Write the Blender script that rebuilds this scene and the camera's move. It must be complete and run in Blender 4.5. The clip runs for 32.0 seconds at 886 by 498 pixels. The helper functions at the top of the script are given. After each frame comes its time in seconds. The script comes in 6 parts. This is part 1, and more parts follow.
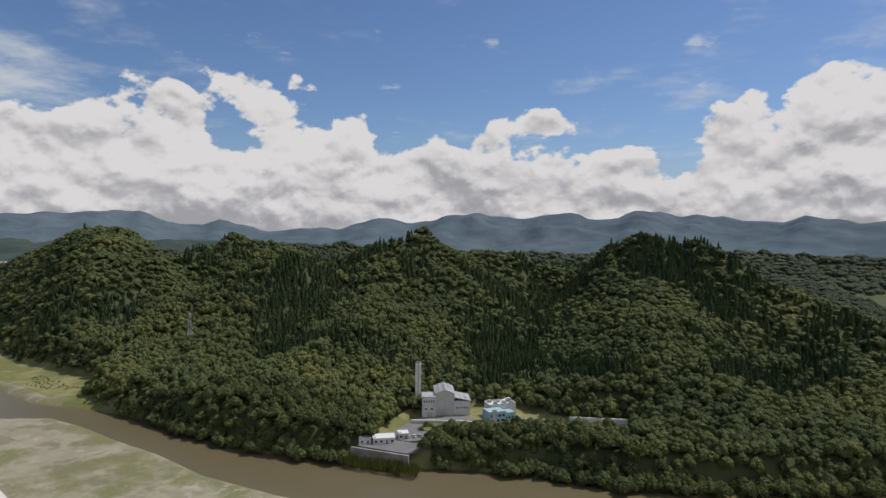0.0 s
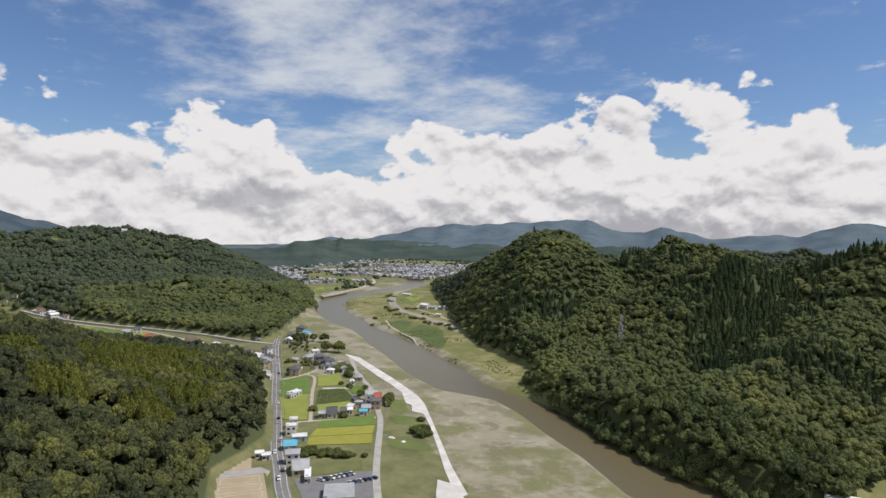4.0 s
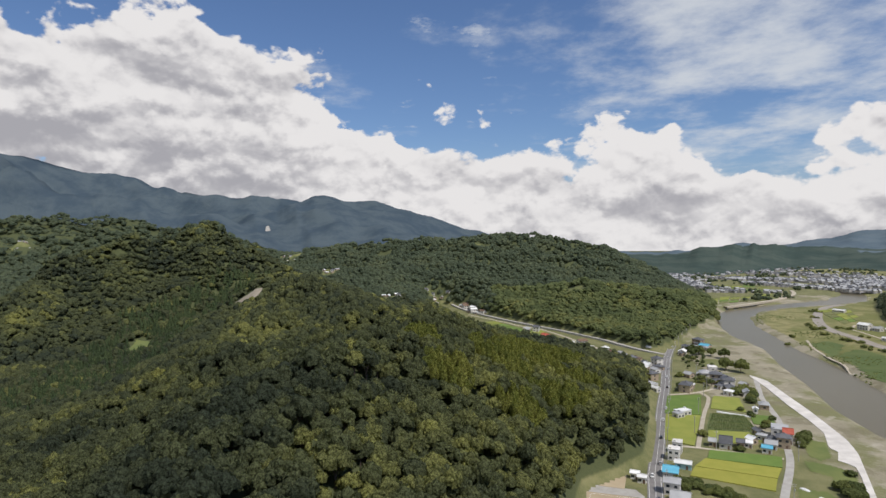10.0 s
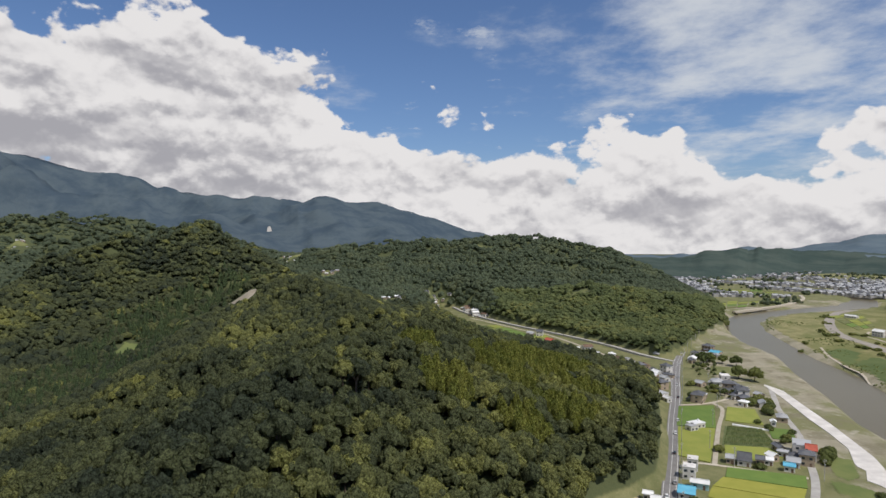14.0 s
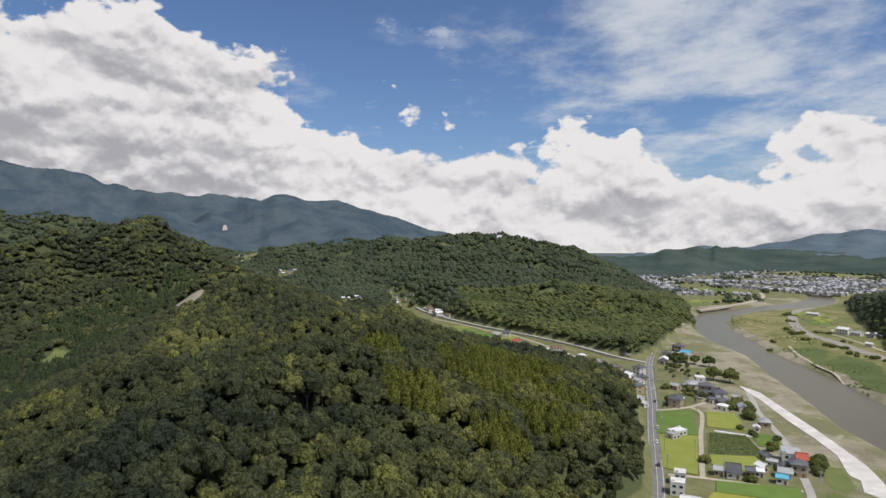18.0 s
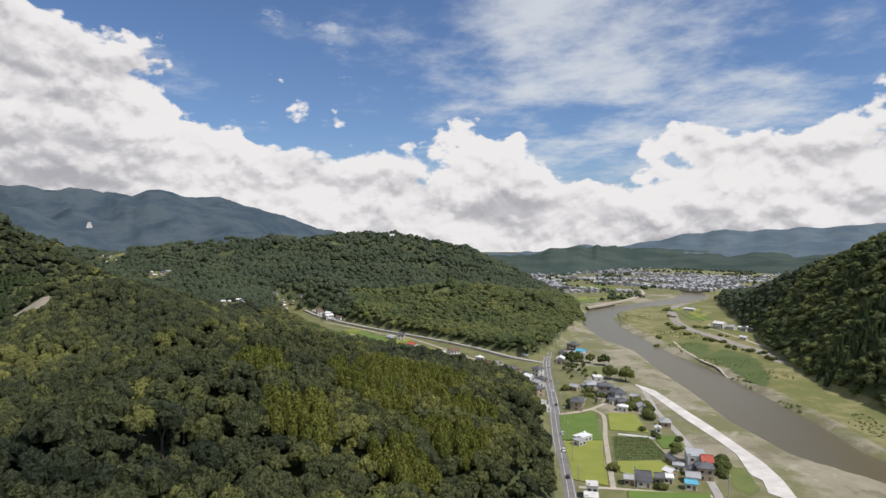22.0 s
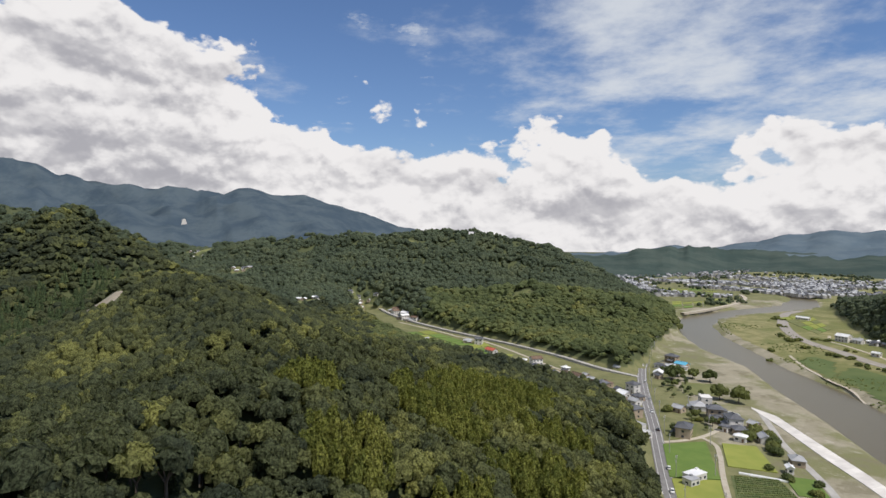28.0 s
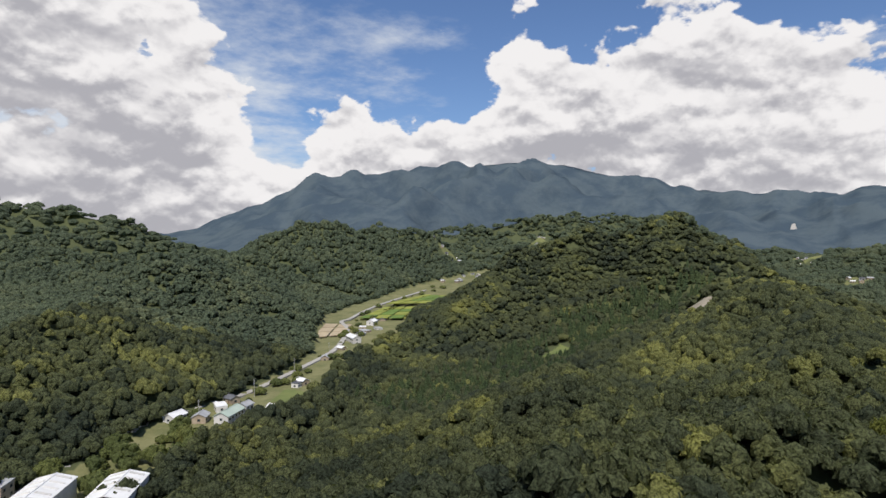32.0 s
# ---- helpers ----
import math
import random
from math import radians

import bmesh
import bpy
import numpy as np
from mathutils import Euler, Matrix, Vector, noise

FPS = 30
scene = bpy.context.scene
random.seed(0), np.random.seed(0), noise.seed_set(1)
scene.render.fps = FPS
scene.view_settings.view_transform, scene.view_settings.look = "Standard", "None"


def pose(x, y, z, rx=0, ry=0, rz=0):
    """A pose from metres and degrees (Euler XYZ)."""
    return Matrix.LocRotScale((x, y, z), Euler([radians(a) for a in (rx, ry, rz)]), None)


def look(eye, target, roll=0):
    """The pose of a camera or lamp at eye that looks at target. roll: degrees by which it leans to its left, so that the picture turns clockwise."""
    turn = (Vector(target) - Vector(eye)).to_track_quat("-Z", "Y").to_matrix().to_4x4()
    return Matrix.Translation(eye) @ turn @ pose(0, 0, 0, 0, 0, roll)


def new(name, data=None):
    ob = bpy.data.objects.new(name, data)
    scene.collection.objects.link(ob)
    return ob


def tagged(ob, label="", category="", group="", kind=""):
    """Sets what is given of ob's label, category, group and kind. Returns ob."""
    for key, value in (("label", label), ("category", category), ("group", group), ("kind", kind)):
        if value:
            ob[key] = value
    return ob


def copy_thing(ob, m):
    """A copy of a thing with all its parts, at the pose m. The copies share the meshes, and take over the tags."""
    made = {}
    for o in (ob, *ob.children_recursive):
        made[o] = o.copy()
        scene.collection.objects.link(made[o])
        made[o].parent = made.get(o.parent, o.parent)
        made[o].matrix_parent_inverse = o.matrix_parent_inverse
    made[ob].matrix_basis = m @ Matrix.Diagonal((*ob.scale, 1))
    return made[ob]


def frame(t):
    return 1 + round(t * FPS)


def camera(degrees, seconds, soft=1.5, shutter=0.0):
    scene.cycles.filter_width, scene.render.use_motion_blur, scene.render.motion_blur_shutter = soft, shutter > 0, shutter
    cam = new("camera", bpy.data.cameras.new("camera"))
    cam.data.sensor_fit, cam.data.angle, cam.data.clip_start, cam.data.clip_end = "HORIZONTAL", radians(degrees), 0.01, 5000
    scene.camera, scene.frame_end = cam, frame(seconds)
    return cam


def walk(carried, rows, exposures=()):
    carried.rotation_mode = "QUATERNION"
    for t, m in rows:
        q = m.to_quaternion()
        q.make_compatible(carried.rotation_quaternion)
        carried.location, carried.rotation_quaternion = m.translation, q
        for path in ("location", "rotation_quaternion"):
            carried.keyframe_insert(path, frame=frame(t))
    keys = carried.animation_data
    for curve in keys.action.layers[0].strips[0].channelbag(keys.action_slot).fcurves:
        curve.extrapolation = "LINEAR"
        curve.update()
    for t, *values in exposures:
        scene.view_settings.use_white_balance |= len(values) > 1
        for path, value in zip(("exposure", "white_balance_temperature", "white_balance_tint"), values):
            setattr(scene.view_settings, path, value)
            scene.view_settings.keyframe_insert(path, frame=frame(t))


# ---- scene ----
cam = camera(72.0, 32.0)
PATH = [
    (0, (0.03, 0.06, 135.0), (-0.4508, 2.0036, 134.9181), 0.77),
    (0.5, (-2.76, 4.27, 133.85), (-3.413, 6.1544, 133.7748), 0.71),
    (1, (-5.53, 8.46, 132.71), (-6.342, 10.2874, 132.6326), 0.47),
    (1.5, (-8.18, 12.66, 131.56), (-9.1361, 14.4161, 131.4828), 0.21),
    (2, (-10.59, 16.9, 130.42), (-11.6893, 18.5698, 130.3401), 0.21),
    (2.5, (-12.76, 21.22, 129.32), (-13.9925, 22.7911, 129.2393), -0.02),
    (4.5, (-17.26, 42.26, 125.76), (-18.9800, 43.2745, 125.6967), 0.06),
    (5, (-18.54, 46.75, 125.41), (-20.3535, 47.5845, 125.3464), -0.46),
    (5.5, (-20.35, 49.97, 125.13), (-22.2394, 50.6065, 125.0679), -0.56),
    (6, (-22.42, 52.26, 124.88), (-24.3713, 52.687, 124.8196), -0.78),
    (6.5, (-24.3, 54.17, 124.6), (-26.2872, 54.3792, 124.5415), -0.70),
    (7, (-26.13, 56.49, 124.3), (-28.1325, 56.572, 124.251), -0.79),
    (8, (-30.34, 58.82, 123.56), (-32.3365, 58.8444, 123.5152), -0.84),
    (9, (-35.26, 59.2, 122.55), (-37.2628, 59.2019, 122.5073), -0.58),
    (10, (-40.43, 59.58, 121.53), (-42.4325, 59.5623, 121.4908), -0.49),
    (11, (-46.05, 60.03, 120.9), (-48.0465, 60.0093, 120.8625), -0.44),
    (12, (-51.75, 60.38, 120.31), (-53.7519, 60.3518, 120.2739), -0.43),
    (13, (-57.62, 60.76, 120.12), (-59.6215, 60.7289, 120.0889), -0.43),
    (14, (-63.56, 61.44, 120.29), (-65.561, 61.4132, 120.2571), -0.12),
    (16.5, (-82.62, 60.37, 118.78), (-84.6244, 60.3446, 118.7437), 0.04),
    (17, (-87.2, 59.94, 118.35), (-89.198, 59.9162, 118.3122), -0.05),
    (18, (-97.13, 59.39, 117.68), (-99.1256, 59.4899, 117.6453), -0.11),
    (19, (-106.71, 59.01, 117.19), (-108.6864, 59.2984, 117.1515), -0.26),
    (20, (-115.27, 59.11, 117.11), (-117.2221, 59.5379, 117.069), -0.29),
    (21, (-123.24, 59.25, 116.87), (-125.1937, 59.6947, 116.8321), -0.07),
    (22, (-131.26, 60.03, 116.78), (-133.2022, 60.4827, 116.7425), -0.02),
    (23, (-138.99, 61.38, 116.83), (-140.9315, 61.8442, 116.7875), -0.05),
    (24, (-146.33, 62.29, 116.77), (-148.2747, 62.7541, 116.7311), -0.07),
    (26.5, (-164.85, 65.07, 116.27), (-166.7919, 65.5442, 116.2266), 0.25),
    (27, (-168.79, 65.98, 115.89), (-170.7412, 66.4339, 115.8548), 0.27),
    (28, (-177.0, 68.42, 115.03), (-178.9851, 68.6159, 114.9877), 0.46),
    (28.5, (-181.11, 69.94, 114.73), (-183.0994, 69.7908, 114.6971), 0.69),
    (29, (-185.21, 71.46, 114.44), (-187.171, 71.0435, 114.4066), 0.93),
    (29.2, (-186.81, 71.97, 114.35), (-188.7509, 71.4789, 114.3101), 0.73),
    (30, (-192.9, 73.31, 114.05), (-194.697, 72.4329, 114.0144), 0.49),
    (30.2, (-194.35, 73.45, 114.0), (-196.1234, 72.5221, 113.9653), 0.42),
    (31, (-199.93, 73.31, 113.91), (-201.5206, 72.1011, 113.8766), 0.08),
    (32, (-205.85, 71.27, 114.01), (-207.2029, 69.7954, 113.9768), 0.17),
]
walk(cam, [(t, look(eye, target, roll)) for t, eye, target, roll in PATH],
     exposures=[(0, -0.32), (1, -0.2), (2, -0.14), (4.5, -0.04), (6, 0.06), (9, -0.08), (14, -0.14), (20, -0.06), (27, 0.02), (29, -0.02), (30.5, 0.0), (32, 0.05)])

# ---------------------------------------------------------------- world and sun
SUN_YAW, SUN_UP = -46.0, 56.0          # degrees: turned left from +y, and above the horizon
SUN_DIR = Vector((-math.sin(radians(SUN_YAW)) * math.cos(radians(SUN_UP)),
                  math.cos(radians(SUN_YAW)) * math.cos(radians(SUN_UP)), math.sin(radians(SUN_UP))))
sun = new("sun", bpy.data.lights.new("sun", "SUN"))
sun.data.energy, sun.data.angle, sun.data.color = 4.3, radians(0.53), (1.0, 0.925, 0.84)
sun.matrix_world = look(SUN_DIR * 100, (0, 0, 0))


def node(tree, kind, **values):
    """A node with its settings; a value that is a socket is linked, another is set as the input's default."""
    n = tree.nodes.new(kind)
    for key, value in values.items():
        if key[0] == "i" and key[1:].isdigit():
            put(tree, n.inputs[int(key[1:])], value)
        elif key in n.inputs:
            put(tree, n.inputs[key], value)
        else:
            setattr_plain(n, key, value)
    return n


def setattr_plain(n, key, value):
    if key == "operation":
        n.operation = value
    elif key == "data_type":
        n.data_type = value
    elif key == "blend_type":
        n.blend_type = value
    elif key == "attribute_name":
        n.attribute_name = value
    elif key == "noise_dimensions":
        n.noise_dimensions = value
    elif key == "interpolation_type":
        n.interpolation_type = value
    elif key == "distance":
        n.distance = value
    elif key == "feature":
        n.feature = value


def put(tree, socket, value):
    if isinstance(value, bpy.types.NodeSocket):
        tree.links.new(value, socket)
    else:
        socket.default_value = value


def math_n(tree, op, a, b=0.0, c=0.0):
    return node(tree, "ShaderNodeMath", operation=op, i0=a, i1=b, i2=c).outputs[0]


def vec_n(tree, op, a, b=(0, 0, 0)):
    n = node(tree, "ShaderNodeVectorMath", operation=op, i0=a, i1=b)
    return n.outputs["Value" if op in ("DOT_PRODUCT", "LENGTH") else "Vector"]


def ramp_n(tree, value, low, high, out_low=0.0, out_high=1.0):
    n = node(tree, "ShaderNodeMapRange", interpolation_type="SMOOTHSTEP", i0=value, i1=low, i2=high, i3=out_low, i4=out_high)
    return n.outputs[0]


def mix_n(tree, factor, a, b, how="MIX"):
    n = tree.nodes.new("ShaderNodeMix")
    n.data_type, n.blend_type = "RGBA", how
    put(tree, n.inputs[0], factor)
    put(tree, n.inputs[6], (*a, 1) if isinstance(a, tuple) and len(a) == 3 else a)
    put(tree, n.inputs[7], (*b, 1) if isinstance(b, tuple) and len(b) == 3 else b)
    return n.outputs[2]


def noise_n(tree, vector, scale, detail=4.0, rough=0.55, what=0):
    n = node(tree, "ShaderNodeTexNoise", Scale=scale, Detail=detail, Roughness=rough)
    put(tree, n.inputs["Vector"], vector)
    return n.outputs[what]


def heading(yaw, up):
    """The unit vector at so many degrees left of +y and above the horizon."""
    return (-math.sin(radians(yaw)) * math.cos(radians(up)), math.cos(radians(yaw)) * math.cos(radians(up)), math.sin(radians(up)))


# the cumulus bank round the horizon: yaw, height of its top (degrees); and how far a thin high veil covers the blue
BANK = [(-40, 12), (-24, 15), (-17, 14), (-12, 10), (-6, 7.5), (0, 8), (6, 11.5), (13, 9.5), (24, 11), (34, 11.5), (48, 10.5), (56, 8.5), (63, 8), (67, 5), (71, 9),
        (78, 11), (87, 10), (92, 12), (97, 12.5), (103, 15), (107, 19), (113, 21), (124, 22), (130, 20), (134, 12.5), (140, 14.5), (148, 13), (152, 9), (160, 21), (172, 29), (190, 26)]
VEIL = [(-40, 0.25), (-20, 0.3), (-8, 0.3), (4, 0.08), (20, 0.05), (36, 0.2), (48, 0.5), (58, 0.75), (70, 0.8), (78, 0.45), (88, 0.15), (100, 0.05), (112, 0.1), (128, 0.3), (140, 0.25), (150, 0.6), (160, 1.0), (190, 1.0)]


def azimuth_curve(t, yaw, rows, most):
    """A value that follows the yaw round the horizon, from rows of (degrees, value)."""
    ramp = t.nodes.new("ShaderNodeValToRGB")
    ramp.color_ramp.interpolation = "LINEAR"
    put(t, ramp.inputs[0], ramp_lin(t, yaw, rows[0][0], rows[-1][0]))
    stops = ramp.color_ramp.elements
    while len(stops) < len(rows):
        stops.new(0.5)
    for stop, (angle, value) in zip(stops, rows):
        stop.position = (angle - rows[0][0]) / (rows[-1][0] - rows[0][0])
        stop.color = (value / most, value / most, value / most, 1)
    return math_n(t, "MULTIPLY", ramp.outputs[0], most)


def ramp_lin(t, value, low, high):
    return node(t, "ShaderNodeMapRange", i0=value, i1=low, i2=high, i3=0.0, i4=1.0).outputs[0]


def billow_n(t, vector):
    """Rounded heads of cloud: high in the middle of each puff, low in the creases."""
    n = t.nodes.new("ShaderNodeTexVoronoi")
    n.feature = "SMOOTH_F1"
    put(t, n.inputs["Vector"], vector)
    for key, value in (("Scale", 9.0), ("Detail", 4.0), ("Roughness", 0.55), ("Smoothness", 0.6)):
        n.inputs[key].default_value = value
    return math_n(t, "SUBTRACT", 1.0, n.outputs["Distance"])


def build_sky():
    world = bpy.data.worlds.new("sky")
    scene.world = world
    world.use_nodes = True
    t = world.node_tree
    t.nodes.clear()
    way = node(t, "ShaderNodeTexCoord").outputs["Generated"]
    sky = t.nodes.new("ShaderNodeTexSky")
    sky.sky_type, sky.sun_disc = "NISHITA", False
    sky.sun_elevation, sky.sun_rotation = radians(SUN_UP), radians(-SUN_YAW)
    sky.air_density, sky.dust_density, sky.ozone_density = 1.0, 0.4, 2.5
    parts = node(t, "ShaderNodeSeparateXYZ", i0=way)
    x, y, up = parts.outputs[0], parts.outputs[1], parts.outputs[2]
    # yaw from -90 to 270 degrees, so that its seam lies behind the flight
    turned = math_n(t, "ARCTAN2", math_n(t, "MULTIPLY", y, -1.0), math_n(t, "MULTIPLY", x, -1.0))
    yaw = math_n(t, "ADD", math_n(t, "MULTIPLY", turned, 180 / math.pi), 90.0)
    high = math_n(t, "MULTIPLY", math_n(t, "ARCSINE", up), 180 / math.pi)
    top = azimuth_curve(t, yaw, BANK, 30.0)
    veil = azimuth_curve(t, yaw, VEIL, 1.0)
    puffs = vec_n(t, "MULTIPLY", way, (1.0, 1.0, 1.5))
    big = noise_n(t, puffs, 7.0, 12.0, 0.52)
    sunward = vec_n(t, "ADD", puffs, (SUN_DIR.x * 0.016, SUN_DIR.y * 0.016, 0.030))
    lit = noise_n(t, sunward, 4.6, 2.6, 0.5)
    dim = noise_n(t, puffs, 4.6, 2.6, 0.5)
    # the bank: solid well under its top, billowing edges, a few holes
    rise = math_n(t, "DIVIDE", math_n(t, "SUBTRACT", top, high), 9.0)
    rise = math_n(t, "MINIMUM", rise, 0.75)
    holes = noise_n(t, vec_n(t, "MULTIPLY", way, (1.0, 1.0, 3.0)), 4.2, 6.0, 0.6)
    rise = math_n(t, "SUBTRACT", rise, ramp_n(t, holes, 0.60, 0.76, 0.0, 0.4))
    dense = math_n(t, "ADD", rise, math_n(t, "MULTIPLY", math_n(t, "SUBTRACT", big, 0.5), 2.6))
    drift = vec_n(t, "MULTIPLY", vec_n(t, "SUBTRACT", noise_n(t, puffs, 9.0, 3.0, 0.5, 1), (0.5, 0.5, 0.5)), (0.07, 0.07, 0.07))
    warped = vec_n(t, "ADD", puffs, drift)
    crisp = billow_n(t, warped)
    dense = math_n(t, "ADD", dense, math_n(t, "MULTIPLY", math_n(t, "SUBTRACT", crisp, 0.26), 0.55))
    mask = ramp_n(t, dense, -0.03, 0.09)
    # thin high cloud
    flat = node(t, "ShaderNodeCombineXYZ", i0=math_n(t, "DIVIDE", x, math_n(t, "ADD", up, 0.12)),
                i1=math_n(t, "DIVIDE", y, math_n(t, "ADD", up, 0.12)), i2=0.3).outputs[0]
    fleece = noise_n(t, flat, 1.7, 9.0, 0.62)
    wisp = ramp_n(t, math_n(t, "ADD", fleece, math_n(t, "MULTIPLY", veil, 0.30)), 0.58, 0.90, 0.0, 0.85)
    specks = math_n(t, "MULTIPLY", ramp_n(t, noise_n(t, flat, 3.5, 8.0, 0.6), 0.62, 0.74), 0.6)
    wisp = math_n(t, "MAXIMUM", wisp, specks)
    # lit tops, greyer hollows and bases
    shade = math_n(t, "SUBTRACT", dim, lit)
    glow = ramp_n(t, shade, -0.085, 0.06)
    deep = ramp_n(t, math_n(t, "SUBTRACT", top, high), 3.0, 16.0)
    over = noise_n(t, vec_n(t, "ADD", puffs, (SUN_DIR.x * 0.010, SUN_DIR.y * 0.010, 0.020)), 7.0, 12.0, 0.52)
    relief = ramp_n(t, math_n(t, "SUBTRACT", big, over), -0.07, 0.07)
    value = math_n(t, "ADD", 0.55, math_n(t, "ADD", math_n(t, "MULTIPLY", glow, 0.26), math_n(t, "MULTIPLY", relief, 0.30)))
    crisp_lit = billow_n(t, vec_n(t, "ADD", warped, (SUN_DIR.x * 0.006, SUN_DIR.y * 0.006, 0.014)))
    value = math_n(t, "ADD", value, math_n(t, "MULTIPLY", math_n(t, "SUBTRACT", crisp, crisp_lit), 0.45))
    value = math_n(t, "ADD", value, math_n(t, "MULTIPLY", math_n(t, "SUBTRACT", crisp, 0.42), 0.12))
    value = math_n(t, "SUBTRACT", value, math_n(t, "MULTIPLY", deep, 0.22))
    edge = ramp_n(t, dense, 0.0, 0.5, 0.16, 0.0)
    value = math_n(t, "ADD", value, edge)
    cloud = mix_n(t, ramp_n(t, value, 0.4, 0.95), (0.42, 0.415, 0.45), (0.86, 0.84, 0.84))
    blue = mix_n(t, 1.0, sky.outputs[0], (0.076, 0.086, 0.105), "MULTIPLY")
    low = ramp_n(t, high, -1.0, 9.0, 0.75, 0.0)
    blue = mix_n(t, low, blue, (0.36, 0.46, 0.60))
    colour = mix_n(t, wisp, blue, (0.70, 0.73, 0.77))
    colour = mix_n(t, mask, colour, cloud)
    back = node(t, "ShaderNodeBackground", i0=colour, i1=1.0)
    out = t.nodes.new("ShaderNodeOutputWorld")
    t.links.new(back.outputs[0], out.inputs[0])


build_sky()

# ---------------------------------------------------------------- materials
def surface(name, rough=0.9, metal=0.0):
    """A new material: its tree, its shader and the object-space place."""
    m = bpy.data.materials.new(name)
    m.use_nodes = True
    t = m.node_tree
    shader = t.nodes["Principled BSDF"]
    shader.inputs["Roughness"].default_value, shader.inputs["Metallic"].default_value = rough, metal
    shader.inputs["Specular IOR Level"].default_value = 0.25
    return m, t, shader, node(t, "ShaderNodeNewGeometry").outputs["Position"]


def bump(t, shader, height, strength=0.4, distance=0.1):
    n = node(t, "ShaderNodeBump", Strength=strength, Distance=distance, Height=height)
    t.links.new(n.outputs[0], shader.inputs["Normal"])


def mottled(name, a, b, scale=0.5, fine=6.0, rough=0.9, relief=0.3, metal=0.0, spread=0.15, streak=(1, 1, 1)):
    """Two colours mixed at two scales, with fine relief and a shift from thing to thing."""
    m, t, shader, place = surface(name, rough, metal)
    place = vec_n(t, "MULTIPLY", place, streak)
    wide = ramp_n(t, noise_n(t, place, scale, 5.0), 0.32, 0.68)
    tight = noise_n(t, place, fine, 4.0, 0.7)
    mixed = math_n(t, "ADD", math_n(t, "MULTIPLY", wide, 0.65), math_n(t, "MULTIPLY", tight, 0.35))
    colour = mix_n(t, mixed, a, b)
    each = node(t, "ShaderNodeObjectInfo").outputs["Random"]
    value = math_n(t, "ADD", 1.0 - spread / 2, math_n(t, "MULTIPLY", each, spread))
    colour = mix_n(t, 1.0, colour, node(t, "ShaderNodeCombineXYZ", i0=value, i1=value, i2=value).outputs[0], "MULTIPLY")
    t.links.new(colour, shader.inputs["Base Color"])
    bump(t, shader, tight, relief, 0.05)
    return m


def foliage(name, dark, mid, light, grain=1.1):
    """Leaves: a tint for each tree, small light and dark sprays, a little light through them."""
    m, t, shader, place = surface(name, 0.75)
    tint = node(t, "ShaderNodeAttribute", attribute_name="tint").outputs["Fac"]
    lone = node(t, "ShaderNodeAttribute", attribute_name="lone").outputs["Fac"]
    each = math_n(t, "SUBTRACT", node(t, "ShaderNodeObjectInfo").outputs["Random"], 0.5)
    own = math_n(t, "ADD", tint, math_n(t, "MULTIPLY", lone, each))
    own = math_n(t, "ADD", math_n(t, "MULTIPLY", own, 0.62), math_n(t, "MULTIPLY", ramp_n(t, noise_n(t, place, 0.016, 4.0), 0.34, 0.66), 0.38))
    base = mix_n(t, ramp_n(t, own, 0.05, 0.55), dark, mid)
    base = mix_n(t, ramp_n(t, own, 0.5, 0.98), base, light)
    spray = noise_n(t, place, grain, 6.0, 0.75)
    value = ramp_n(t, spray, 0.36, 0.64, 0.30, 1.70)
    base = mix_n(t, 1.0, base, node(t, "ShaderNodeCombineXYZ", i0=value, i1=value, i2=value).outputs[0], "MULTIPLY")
    t.links.new(base, shader.inputs["Base Color"])
    shader.inputs["Specular IOR Level"].default_value = 0.1
    bump(t, shader, spray, 0.8, 0.5)
    glow = node(t, "ShaderNodeBsdfTranslucent", Color=mix_n(t, 0.5, base, mix_n(t, 1.0, base, (1.5, 1.5, 0.5), "MULTIPLY")))
    both = node(t, "ShaderNodeMixShader", i0=0.42, i1=shader.outputs[0], i2=glow.outputs[0])
    t.links.new(both.outputs[0], t.nodes["Material Output"].inputs["Surface"])
    return m


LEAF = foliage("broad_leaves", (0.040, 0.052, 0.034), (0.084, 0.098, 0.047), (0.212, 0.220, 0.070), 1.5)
# haze mixed into the leaf colour: bluer and flatter than LEAF
LEAF_FAR = foliage("hazed_far_woods", (0.056, 0.076, 0.051), (0.086, 0.110, 0.068), (0.136, 0.154, 0.082), 0.5)
# leaf colours raised to make up for backlight on the slopes across the river
LEAF_LIFTED = foliage("lifted_leaves", (0.078, 0.102, 0.047), (0.124, 0.150, 0.062), (0.205, 0.212, 0.074), 1.4)
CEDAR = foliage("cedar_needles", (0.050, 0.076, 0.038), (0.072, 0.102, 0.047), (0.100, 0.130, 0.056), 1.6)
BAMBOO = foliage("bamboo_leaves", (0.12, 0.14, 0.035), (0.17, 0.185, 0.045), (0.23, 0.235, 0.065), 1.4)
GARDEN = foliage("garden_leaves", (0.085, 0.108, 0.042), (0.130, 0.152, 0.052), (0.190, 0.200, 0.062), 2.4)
BARK = mottled("bark", (0.07, 0.055, 0.04), (0.14, 0.115, 0.09), 2.0, 9.0, 0.95, 0.6)
ASPHALT = mottled("asphalt", (0.17, 0.165, 0.16), (0.235, 0.23, 0.225), 0.25, 5.0, 0.9, 0.15)
LOT = mottled("car_park_asphalt", (0.15, 0.15, 0.155), (0.20, 0.20, 0.205), 0.15, 4.0, 0.9, 0.15)
PAINT = mottled("road_paint", (0.6, 0.6, 0.58), (0.75, 0.75, 0.73), 1.5, 9.0, 0.7, 0.1)
